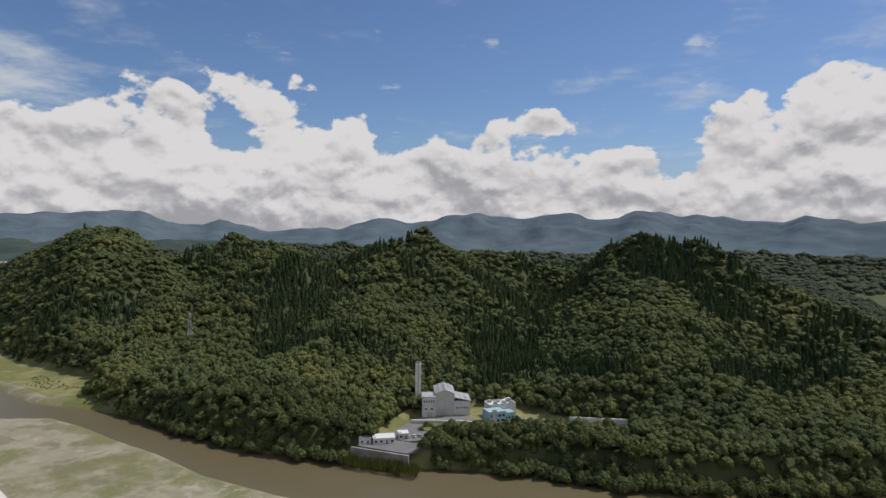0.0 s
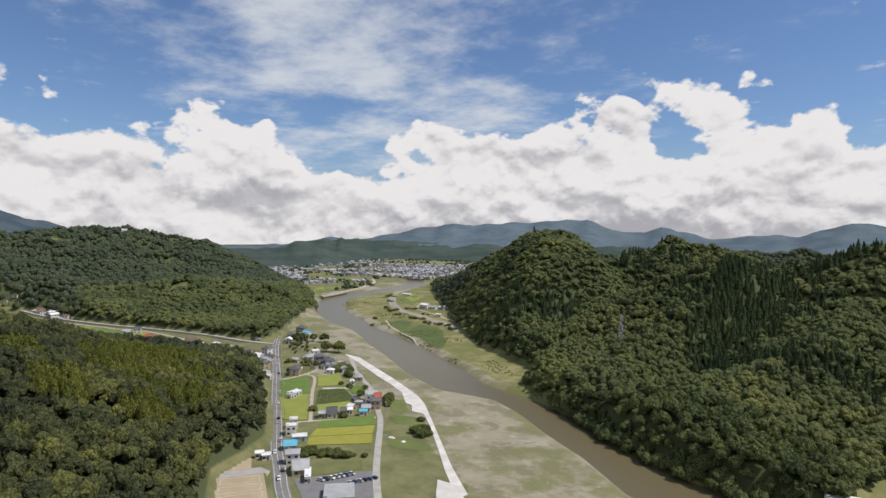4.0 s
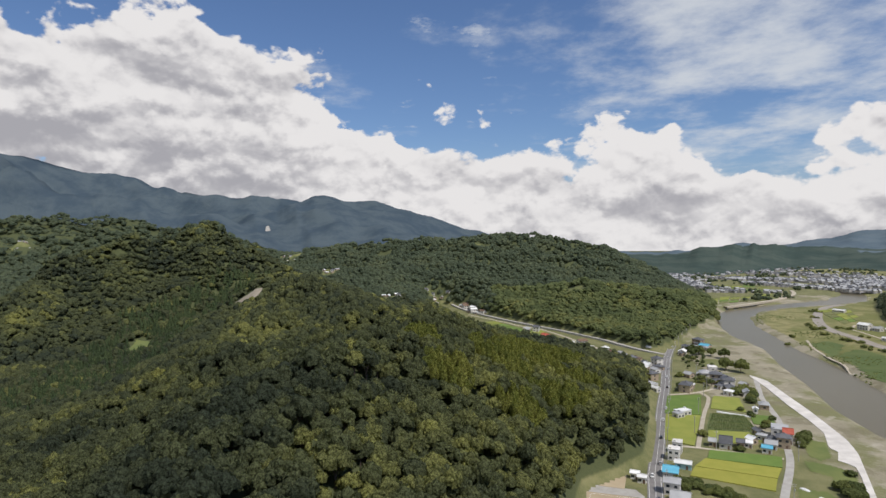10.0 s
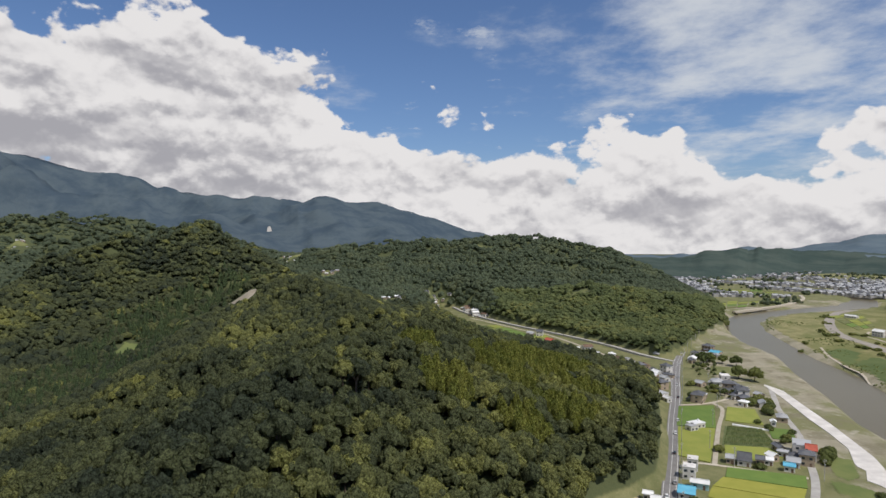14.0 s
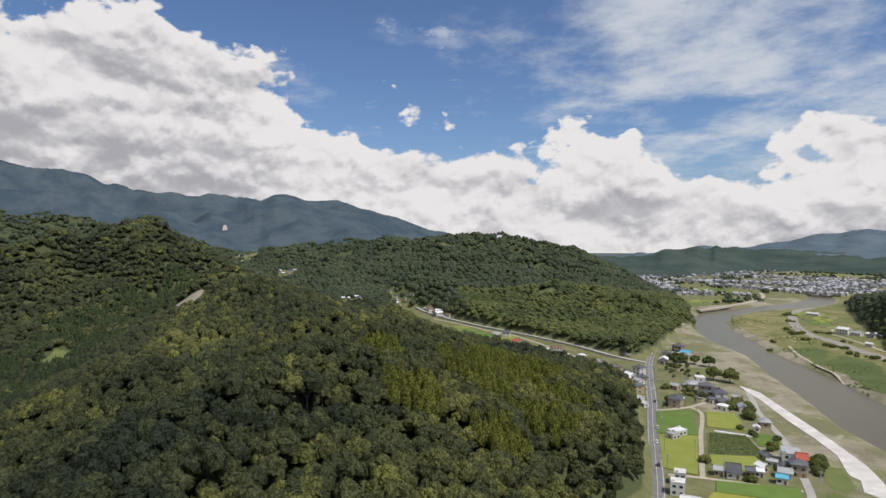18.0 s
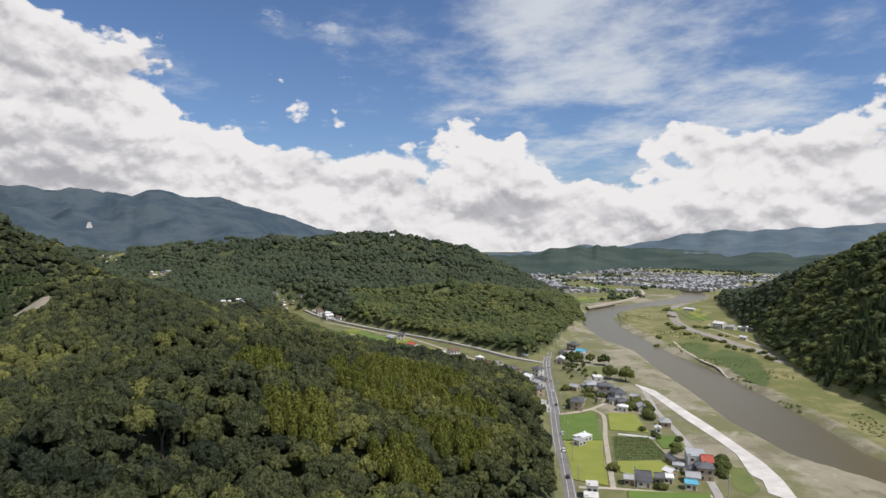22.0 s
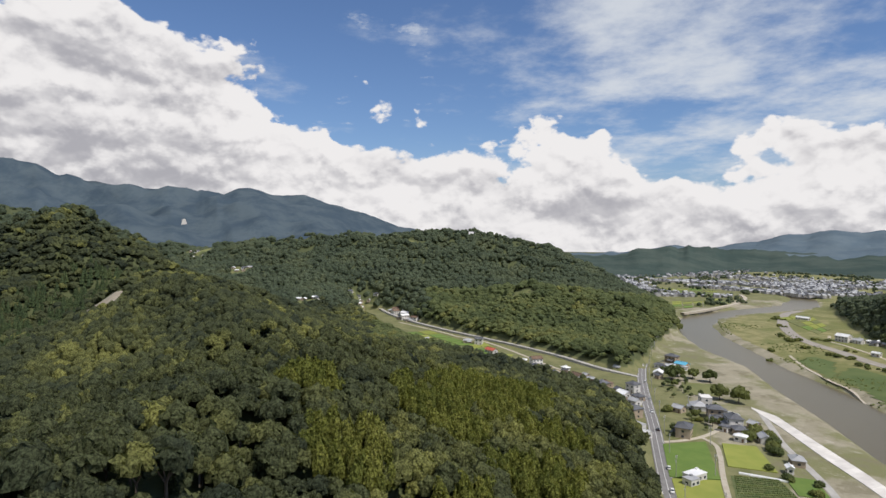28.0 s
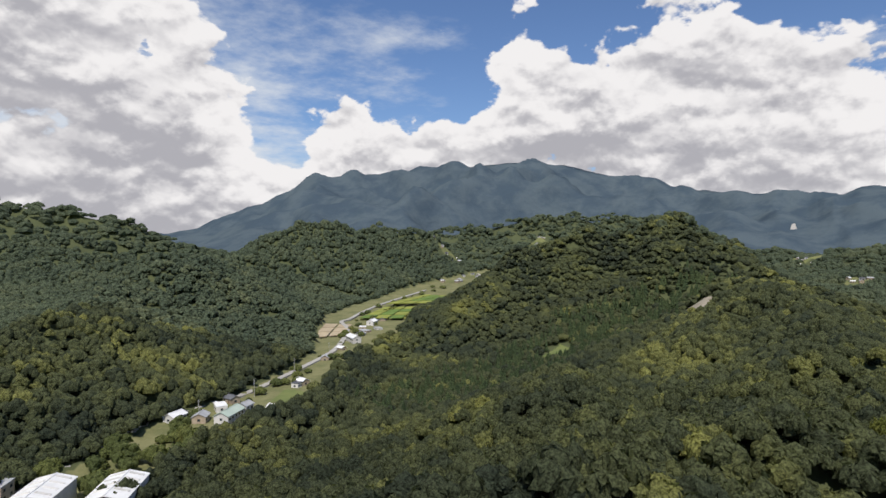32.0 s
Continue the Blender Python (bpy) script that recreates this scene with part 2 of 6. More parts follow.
CONCRETE = mottled("pale_concrete", (0.50, 0.48, 0.45), (0.66, 0.64, 0.60), 0.12, 2.0, 0.85, 0.2)
CONCRETE_OLD = mottled("weathered_concrete", (0.30, 0.29, 0.27), (0.42, 0.41, 0.38), 0.2, 3.0, 0.9, 0.2)
DIRT_PATH = mottled("farm_track", (0.36, 0.32, 0.25), (0.48, 0.44, 0.36), 0.3, 4.0, 0.95, 0.2)
CLAY = mottled("clay_court", (0.35, 0.285, 0.19), (0.43, 0.36, 0.25), 0.08, 3.0, 0.95, 0.1)
RICE_RIPE = mottled("ripe_rice", (0.235, 0.245, 0.042), (0.30, 0.29, 0.058), 0.12, 7.0, 0.9, 0.6, streak=(1, 1, 1))
RICE_GREEN = mottled("green_rice", (0.10, 0.165, 0.035), (0.135, 0.20, 0.045), 0.12, 7.0, 0.9, 0.6)
RICE_TURNING = mottled("turning_rice", (0.19, 0.225, 0.045), (0.25, 0.265, 0.06), 0.1, 7.0, 0.9, 0.6)
MEADOW = mottled("rough_grass", (0.105, 0.125, 0.045), (0.175, 0.18, 0.075), 0.09, 3.0, 0.95, 0.6)
WEEDS = mottled("riverside_weeds", (0.095, 0.13, 0.04), (0.155, 0.175, 0.06), 0.06, 2.5, 0.95, 0.7)
CROPS = mottled("vegetable_rows", (0.06, 0.10, 0.03), (0.15, 0.16, 0.07), 0.5, 4.0, 0.95, 0.6, streak=(1, 1, 1))
WALL_WHITE = mottled("white_render", (0.50, 0.49, 0.47), (0.64, 0.63, 0.61), 0.3, 4.0, 0.85, 0.1, spread=0.3)
WALL_TAN = mottled("tan_boards", (0.28, 0.22, 0.16), (0.40, 0.34, 0.26), 0.5, 5.0, 0.9, 0.2, spread=0.3)
WALL_BLUE = mottled("pale_blue_cladding", (0.27, 0.43, 0.47), (0.34, 0.50, 0.54), 0.2, 3.0, 0.8, 0.1)
WALL_FAR = mottled("weathered_town_walls", (0.22, 0.22, 0.215), (0.42, 0.41, 0.40), 0.05, 1.0, 0.9, 0.1)
TILE_DARK = mottled("dark_roof_tiles", (0.075, 0.08, 0.09), (0.13, 0.135, 0.145), 0.4, 6.0, 0.6, 0.3, spread=0.4)
TILE_RED = mottled("red_roof_tiles", (0.34, 0.075, 0.05), (0.45, 0.12, 0.08), 0.4, 6.0, 0.7, 0.3)
TILE_BROWN = mottled("brown_roof_tiles", (0.13, 0.085, 0.06), (0.2, 0.14, 0.10), 0.4, 6.0, 0.7, 0.3, spread=0.4)
TIN_WHITE = mottled("pale_metal_roof", (0.62, 0.63, 0.63), (0.76, 0.77, 0.77), 0.2, 3.0, 0.5, 0.1)
TIN_BLUE = mottled("blue_metal_roof", (0.10, 0.36, 0.52), (0.15, 0.45, 0.60), 0.4, 4.0, 0.5, 0.1)
GREY_ROOF = mottled("grey_metal_roof", (0.30, 0.31, 0.32), (0.40, 0.41, 0.42), 0.2, 3.0, 0.55, 0.1)
STEEL = mottled("galvanised_steel", (0.38, 0.39, 0.40), (0.5, 0.51, 0.52), 1.0, 8.0, 0.5, 0.1, 0.6)
ROCK = mottled("grey_rock", (0.20, 0.19, 0.17), (0.36, 0.34, 0.30), 0.15, 1.5, 0.95, 0.8)
TYRE = mottled("tyre_rubber", (0.02, 0.02, 0.02), (0.035, 0.035, 0.035), 2.0, 12.0, 0.9, 0.1)


def glass():
    m, t, shader, _ = surface("dark_window_glass", 0.08)
    shader.inputs["Base Color"].default_value = (0.03, 0.04, 0.05, 1)
    shader.inputs["Specular IOR Level"].default_value = 0.6
    return m


GLASS = glass()


def car_paint(name, colour):
    m, t, shader, place = surface(name, 0.3)
    shade = mix_n(t, noise_n(t, place, 2.0), colour, tuple(c * 0.85 for c in colour))
    t.links.new(shade, shader.inputs["Base Color"])
    shader.inputs["Coat Weight"].default_value = 0.6
    return m


def ground_material():
    """Soil and grass, told apart by the terrain's own layers: woods, sand bars and weeds."""
    m, t, shader, place = surface("ground", 0.95)
    layer = lambda name: node(t, "ShaderNodeAttribute", attribute_name=name).outputs["Fac"]  # noqa: E731
    tight = noise_n(t, place, 0.9, 7.0, 0.7)
    wide = noise_n(t, place, 0.018, 6.0, 0.62)
    patch = noise_n(t, place, 0.06, 6.0, 0.65)
    edge = math_n(t, "MULTIPLY", math_n(t, "SUBTRACT", patch, 0.5), 0.9)
    grass = mix_n(t, ramp_n(t, patch, 0.35, 0.66), (0.118, 0.128, 0.052), (0.190, 0.186, 0.088))
    grass = mix_n(t, ramp_n(t, tight, 0.55, 0.75), grass, (0.24, 0.225, 0.13))
    floor = mix_n(t, tight, (0.048, 0.060, 0.028), (0.092, 0.106, 0.044))
    mud = mix_n(t, ramp_n(t, patch, 0.3, 0.7), (0.24, 0.22, 0.155), (0.32, 0.295, 0.22))
    mud = mix_n(t, ramp_n(t, wide, 0.45, 0.57), mud, (0.165, 0.168, 0.078))
    film = noise_n(t, vec_n(t, "ADD", place, (310.0, 70.0, 0.0)), 0.034, 7.0, 0.68)
    mud = mix_n(t, ramp_n(t, film, 0.52, 0.60, 0.0, 0.75), mud, (0.165, 0.15, 0.095))
    mud = mix_n(t, ramp_n(t, film, 0.36, 0.42, 0.6, 0.0), mud, (0.40, 0.375, 0.31))
    mud = mix_n(t, ramp_n(t, tight, 0.5, 0.8, 0.0, 0.5), mud, (0.33, 0.31, 0.26))
    weeds = mix_n(t, ramp_n(t, patch, 0.35, 0.62), (0.155, 0.16, 0.062), (0.25, 0.23, 0.11))
    weeds = mix_n(t, ramp_n(t, wide, 0.46, 0.56), weeds, (0.145, 0.155, 0.055))
    colour = mix_n(t, ramp_n(t, math_n(t, "ADD", layer("weeds"), edge), 0.4, 0.6), grass, weeds)
    colour = mix_n(t, ramp_n(t, math_n(t, "ADD", layer("sand"), edge), 0.42, 0.58), colour, mud)
    colour = mix_n(t, ramp_n(t, math_n(t, "ADD", layer("woods"), math_n(t, "MULTIPLY", edge, 0.4)), 0.4, 0.6), colour, floor)
    t.links.new(colour, shader.inputs["Base Color"])
    bump(t, shader, math_n(t, "ADD", tight, patch), 0.5, 0.5)
    return m


def water_material():
    m, t, shader, place = surface("river_water", 0.28)
    silt = mix_n(t, noise_n(t, place, 0.012, 4.0), (0.115, 0.098, 0.052), (0.14, 0.12, 0.070))
    t.links.new(silt, shader.inputs["Base Color"])
    shader.inputs["Specular IOR Level"].default_value = 0.22
    ripple = noise_n(t, place, 1.6, 5.0, 0.6)
    bump(t, shader, ripple, 0.25, 0.12)
    return m


GROUND, WATER = ground_material(), water_material()


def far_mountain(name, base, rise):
    """Distant forested mountains, miles of summer haze mixed into their colour; it stands behind everything else."""
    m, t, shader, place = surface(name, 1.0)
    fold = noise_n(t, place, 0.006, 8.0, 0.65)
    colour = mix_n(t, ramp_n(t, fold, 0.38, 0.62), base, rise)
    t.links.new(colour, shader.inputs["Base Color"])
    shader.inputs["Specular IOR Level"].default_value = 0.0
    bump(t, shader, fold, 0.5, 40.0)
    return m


# ---------------------------------------------------------------- mesh helpers
def link_mesh(name, verts, faces, material, parent=None, smooth=False, layers=None, label=""):
    """One mesh object from arrays: verts (n, 3), faces (m, k)."""
    me = bpy.data.meshes.new(name)
    verts, faces = np.asarray(verts, np.float32), np.asarray(faces, np.int32)
    me.vertices.add(len(verts))
    me.vertices.foreach_set("co", verts.ravel())
    me.loops.add(faces.size)
    me.loops.foreach_set("vertex_index", faces.ravel())
    me.polygons.add(len(faces))
    me.polygons.foreach_set("loop_start", np.arange(len(faces), dtype=np.int32) * faces.shape[1])
    me.update(calc_edges=True)
    me.polygons.foreach_set("use_smooth", np.full(len(faces), smooth))
    for key, values in (layers or {}).items():
        me.attributes.new(key, "FLOAT", "POINT").data.foreach_set("value", np.asarray(values, np.float32))
    me.materials.append(material)
    ob = new(name, me)
    if parent:
        ob.parent = parent
    if label:
        ob["label"] = label
    return ob


def part(name, bm, material, parent=None, label="", smooth=False):
    """Links a bmesh as one mesh object under a thing or a part."""
    me = bpy.data.meshes.new(name)
    for f in bm.faces:
        f.smooth = smooth
    bm.to_mesh(me)
    bm.free()
    me.materials.append(material)
    ob = new(name, me)
    if parent:
        ob.parent = parent
    if label:
        ob["label"] = label
    return ob


def box(bm, x0, y0, z0, x1, y1, z1):
    v = [bm.verts.new(p) for p in ((x0, y0, z0), (x1, y0, z0), (x1, y1, z0), (x0, y1, z0), (x0, y0, z1), (x1, y0, z1), (x1, y1, z1), (x0, y1, z1))]
    for f in ((3, 2, 1, 0), (4, 5, 6, 7), (0, 1, 5, 4), (1, 2, 6, 5), (2, 3, 7, 6), (3, 0, 4, 7)):
        bm.faces.new([v[i] for i in f])


def boxes(*rows):
    bm = bmesh.new()
    for row in rows:
        box(bm, *row)
    return bm


def tube(bm, x, y, z0, z1, r0, r1, sides=10, lean=(0, 0)):
    lower = [bm.verts.new((x + r0 * math.cos(a), y + r0 * math.sin(a), z0)) for a in np.arange(sides) * 2 * math.pi / sides]
    upper = [bm.verts.new((x + lean[0] + r1 * math.cos(a), y + lean[1] + r1 * math.sin(a), z1)) for a in np.arange(sides) * 2 * math.pi / sides]
    for i in range(sides):
        bm.faces.new((lower[i], lower[(i + 1) % sides], upper[(i + 1) % sides], upper[i]))
    bm.faces.new(upper)
    bm.faces.new(lower[::-1])


# ---------------------------------------------------------------- the plan
# foot of the hills all round the floor of the main valley and its side valley
FOOT_SOUTH = [(420, -260), (-90, -170), (-130, 10), (-190, 66), (-250, 92), (-292, 110), (-334, 124), (-349, 146), (-366, 164), (-410, 181), (-475, 203), (-553, 226),
              (-598, 214), (-640, 190), (-690, 158), (-740, 132), (-820, 92), (-930, 60), (-1060, 20), (-1160, 40)]
FOOT_WEST = [(-1090, 92), (-993, 112), (-925, 143), (-844, 188), (-776, 225), (-712, 254), (-676, 276), (-726, 316), (-806, 366), (-866, 406), (-926, 452), (-1010, 486),
             (-1130, 520), (-1340, 545), (-1720, 540), (-2150, 600), (-2450, 850), (-2560, 1300), (-2600, 1900), (-1900, 1950), (-1400, 1500), (-1150, 1150), (-1130, 950)]
FOOT_NORTH = [(-1120, 815), (-1010, 745), (-862, 655), (-760, 598), (-676, 540), (-548, 474), (-519, 460), (-452, 441), (-400, 428), (-376, 390),
              (-335, 371), (-296, 354), (-255, 340), (-213, 328), (-165, 323), (-132, 325), (-60, 336), (-24, 334), (16, 328), (77, 340), (136, 356), (420, 460)]
FLOOR = FOOT_SOUTH + FOOT_WEST + FOOT_NORTH
PLANT = [(-136, 322), (-128, 342), (-122, 396), (-104, 416), (-78, 428), (-38, 428), (-24, 412), (-14, 412), (28, 416), (32, 380), (-12, 378), (-36, 378), (-60, 364), (-88, 344), (-95, 320)]
GLEN = [(-190, -150), (-262, -196), (-330, -252), (-372, -262), (-440, -322), (-484, -362), (-560, -438), (-640, -530), (-720, -585), (-850, -655), (-1000, -745), (-1190, -835)]
GLEN_WIDE = [12, 20, 20, 24, 16, 20, 44, 52, 52, 52, 36, 22]
GLEN_HIGH = [12, 14, 16, 17, 18, 19, 20, 22, 24, 30, 36, 44]
RIVER = [(-1900, 1160), (-1500, 990), (-1300, 890), (-1180, 800), (-1142, 730), (-1110, 660), (-1084, 600), (-1032, 532), (-968, 490), (-900, 462), (-845, 447), (-786, 432), (-700, 419), (-620, 401), (-535, 379), (-466, 359),
         (-412, 345), (-360, 354), (-322, 347), (-285, 336), (-240, 322), (-196, 306), (-150, 302), (-90, 300), (-20, 306), (40, 304), (140, 330), (420, 420)]
RIVER_WIDE = [16, 18, 22, 26, 28, 26, 24, 24, 24, 23, 23, 24, 16, 24, 24, 26, 20, 12, 14, 17, 17, 20, 26, 30, 34, 31, 33, 34]
# side gullies: lines and depth; crests: x, y, height, reach
RAVINES = [([(-470, 650), (-440, 590), (-436, 530), (-450, 470)], 0.55, 42), ([(-262, 600), (-258, 520), (-262, 450)], 0.35, 34), ([(-40, 700), (-30, 600), (-60, 500)], 0.4, 45)]
GULLY = [(-760, -205), (-680, -222), (-600, -228), (-500, -212), (-410, -212), (-340, -205)]
CRESTS = []
CRESTS.append([(-165, -40, 30, 80), (-225, -15, 52, 95), (-333, 15, 57, 110), (-430, 40, 57, 115), (-520, 80, 40, 85), (-585, 130, 11, 60)])
CRESTS.append([(-430, 40, 57, 110), (-560, -20, 60, 120), (-690, -110, 70, 130), (-800, -215, 110, 130), (-852, -240, 124, 130), (-920, -312, 130, 145), (-1040, -400, 112, 160), (-1160, -500, 80, 150)])
CRESTS.append([(-800, -215, 100, 110), (-866, -130, 58, 90), (-888, -78, 38, 80), (-900, -20, 16, 60)])
CRESTS.append([(-920, -312, 130, 130), (-962, -252, 112, 110), (-1000, -190, 60, 90)])
CRESTS.append([(-860, -345, 120, 110), (-740, -385, 88, 100), (-670, -380, 62, 90)])
CRESTS.append([(-330, 15, 50, 90), (-400, -70, 44, 80), (-480, -140, 34, 70)])
CRESTS.append([(-960, 712, 22, 70), (-900, 690, 48, 90), (-830, 670, 74, 110), (-760, 650, 98, 130), (-690, 630, 118, 150), (-610, 608, 134, 160), (-545, 596, 142, 160), (-500, 616, 122, 130), (-479, 660, 98, 128), (-479, 762, 104, 136), (-395, 760, 91, 128)])
CRESTS.append([(-540, 590, 128, 110), (-515, 525, 78, 80)])
CRESTS.append([(-425, 462, 30, 60), (-400, 498, 52, 70), (-352, 545, 76, 90), (-302, 575, 96, 104), (-238, 637, 107, 120), (-191, 653, 113, 120), (-144, 706, 103, 128), (-69, 757, 83, 128), (-36, 779, 74, 120)])
CRESTS.append([(-191, 653, 100, 120), (-190, 560, 66, 100), (-200, 470, 44, 90), (-215, 400, 26, 70)])
CRESTS.append([(-302, 575, 84, 90), (-300, 480, 44, 80), (-295, 410, 24, 60)])
CRESTS.append([(-63, 777, 72, 120), (5, 720, 107, 120), (56, 678, 119, 120), (87, 654, 112, 112), (124, 628, 90, 112), (148, 623, 74, 112), (192, 611, 61, 112), (260, 590, 46, 120), (400, 560, 55, 128)])
CRESTS.append([(56, 678, 108, 110), (60, 570, 70, 100), (55, 480, 40, 90)])
CRESTS.append([(-720, 1350, 70, 240), (-600, 1380, 76, 240), (-400, 1450, 58, 240), (-60, 1500, 58, 240), (400, 1650, 66, 260), (640, 1580, 60, 260)])
CRESTS.append([(-1672, -402, 70, 260), (-1602, -266, 84, 260), (-1528, -84, 104, 280), (-1485, 54, 113, 290), (-1433, 145, 113, 290), (-1423, 247, 113, 280), (-1457, 344, 104, 250), (-1485, 430, 88, 210), (-1559, 500, 60, 160)])
CRESTS.append([(-1071, 160, 18, 70), (-1022, 225, 33, 85), (-971, 280, 46, 95), (-957, 329, 41, 90), (-920, 376, 28, 70), (-890, 396, 14, 50)])
CRESTS.append([(-1400, 220, 96, 180), (-1250, 235, 50, 120), (-1150, 245, 30, 90), (-1040, 250, 30, 90)])
CRESTS.append([(-230, -290, 46, 60), (-299, -400, 58, 110), (-341, -472, 64, 120), (-405, -547, 80, 130), (-451, -584, 85, 140), (-513, -640, 72, 120), (-590, -690, 40, 90)])
CRESTS.append([(-594, -850, 83, 150), (-638, -886, 88, 160), (-776, -928, 133, 180), (-892, -930, 136, 190), (-993, -930, 135, 190), (-1097, -920, 130, 170), (-1149, -890, 96, 120), (-1185, -860, 60, 90)])
CRESTS.append([(-200, -1440, 165, 260), (-375, -1419, 172, 260), (-519, -1396, 166, 260), (-612, -1373, 130, 240), (-710, -1341, 92, 220), (-789, -1311, 66, 200)])
CRESTS.append([(-1500, -1400, 130, 260), (-1656, -1306, 145, 260), (-1775, -1168, 172, 280), (-1879, -1025, 181, 280), (-1958, -893, 162, 280), (-2030, -748, 95, 260), (-2130, -475, 66, 240), (-2165, -329, 40, 220)])
CRESTS.append([(-1300, -620, 60, 150), (-1420, -700, 80, 200), (-1560, -820, 100, 220)])
CRESTS.append([(-880, 880, 60, 150), (-900, 1150, 60, 200)])
CRESTS.append([(-1700, 330, 40, 200), (-2000, 350, 60, 240), (-2300, 420, 70, 260), (-2500, 600, 50, 240)])


def along(points, line, columns):
    """Distance of points (n, 2) from a line, and the line's other columns at the nearest place."""
    line = np.asarray(line, float)
    best, values = np.full(len(points), 1e9), np.zeros((len(points), columns))
    for a, b in zip(line[:-1], line[1:]):
        d = b[:2] - a[:2]
        s = np.clip(((points - a[:2]) @ d) / (d @ d), 0, 1)
        far = np.hypot(*(points - a[:2] - s[:, None] * d).T)
        near = far < best
        best[near] = far[near]
        if columns:
            values[near] = (a[2:] + s[:, None] * (b[2:] - a[2:]))[near]
    return best, values


def inside(points, polygon):
    """Distance outside a polygon (negative inside)."""
    ring = np.asarray([*polygon, polygon[0]], float)
    far, _ = along(points, ring, 0)
    x, y = points.T
    odd = np.zeros(len(points), bool)
    for (x0, y0), (x1, y1) in zip(ring[:-1], ring[1:]):
        if y0 != y1:
            odd ^= ((y0 > y) != (y1 > y)) & (x < (x1 - x0) * (y - y0) / (y1 - y0) + x0)
    return np.where(odd, -far, far)


def step(v, low, high):
    s = np.clip((v - low) / (high - low), 0, 1)
    return s * s * (3 - 2 * s)


WAVES = np.random.RandomState(7).uniform(-1, 1, (48, 4))


def rolling(points, size, seed=0):
    """Smooth noise between about -1 and 1 from a few dozen waves."""
    total = np.zeros(len(points))
    for k in range(12):
        a, b, c, d = WAVES[(k + 12 * seed) % 48]
        way = np.array([math.cos(a * math.pi), math.sin(a * math.pi)]) * (0.6 + 0.5 * abs(b)) * 2 * math.pi / size
        total += np.sin(points @ way + d * 9 + seed)
    return total / 5


RIVER_LINE = [(x, y, w) for (x, y), w in zip(RIVER, RIVER_WIDE)]
GLEN_LINE = [(x, y, w, z) for (x, y), w, z in zip(GLEN, GLEN_WIDE, GLEN_HIGH)]


def terrain(points):
    """Height, and the layers woods, sand and weeds, at points (n, 2)."""
    points = np.asarray(points, float)
    warp = points + np.stack([rolling(points, 170, 1), rolling(points, 170, 2)], 1) * 10
    power = np.zeros(len(points))
    for line in CRESTS:
        d, v = along(warp, line, 2)
        power += (v[:, 0] * np.exp(-((d / v[:, 1]) ** 1.3))) ** 11
    hills = power ** (1 / 11)
    folds = np.abs(rolling(points, 150, 3)) * 0.6 + np.abs(rolling(points, 70, 1)) * 0.3
    hills = hills * (1.08 - 0.26 * np.minimum(folds, 1.2)) + 0.05 * hills * rolling(points, 42, 0)
    d, _ = along(warp, GULLY, 0)
    hills = hills * (1 - 0.48 * np.exp(-((d / 62) ** 2)))
    for line, deep, wide in RAVINES:
        d, _ = along(warp, line, 0)
        hills = hills * (1 - deep * np.exp(-((d / wide) ** 2)))
    main = np.minimum(inside(points, FLOOR), inside(points, PLANT))
    d, v = along(points, GLEN_LINE, 2)
    glen = d - v[:, 0]
    out = np.minimum(main, glen)
    low = np.where(inside(points, PLANT) < 8, 5.0, 0.0) * step(-inside(points, PLANT), -8, 4)
    low = np.maximum(low, v[:, 1] * step(-glen, -60, 10))
    full = np.maximum(hills + 4 - low, 3)
    rise = 1.35 * np.maximum(out + 2, 0.01)
    high = low + (full ** -4 + rise ** -4) ** -0.25
    d, v = along(points, RIVER_LINE, 1)
    bank = d - v[:, 0]
    flats = step(-bank, -75, -18) * step(-main, 0, 12)
    high = np.where(main < 0, high - 1.0 * flats, high)
    high = np.where(main < 12, high - step(-bank, -7, 4) * (high + 6.5), high)
    left = (points[:, 1] < np.interp(points[:, 0], [p[0] for p in RIVER], [p[1] for p in RIVER]))
    woods = step(out, -3, 5)
    shore = np.where(left, step(-bank, -100, -60), step(-bank, -16, -8) * (points[:, 0] < -380))
    sand = np.where((points[:, 0] > -1250), shore, 0.3 * shore) * (1 - woods)
    weeds = np.where(left, 0.25, 1.0) * (1 - woods)
    return high, woods, sand, weeds


def build_ground():
    """One sheet out to the horizon, fine near the flight and coarse far off."""
    centre = np.array([-160.0, 90.0])
    radii = np.concatenate([[0.0, 15, 30], np.geomspace(45, 1750, 196), np.geomspace(1790, 4700, 22)])
    turns = np.arange(500) * 2 * math.pi / 500
    rr, aa = np.meshgrid(radii, turns, indexing="ij")
    points = centre + np.stack([rr * np.cos(aa), rr * np.sin(aa)], -1).reshape(-1, 2)
    high, woods, sand, weeds = terrain(points)
    n = len(turns)
    i, j = np.meshgrid(np.arange(len(radii) - 1), np.arange(n), indexing="ij")
    faces = np.stack([i * n + j, (i + 1) * n + j, (i + 1) * n + (j + 1) % n, i * n + (j + 1) % n], -1).reshape(-1, 4)
    ob = link_mesh("ground", np.column_stack([points, high]), faces, GROUND, smooth=True, layers={"woods": woods, "sand": sand, "weeds": weeds})
    return tagged(ob, "valley floor of grass and dry mud below forested hills", "ground", kind="structure")


build_ground()


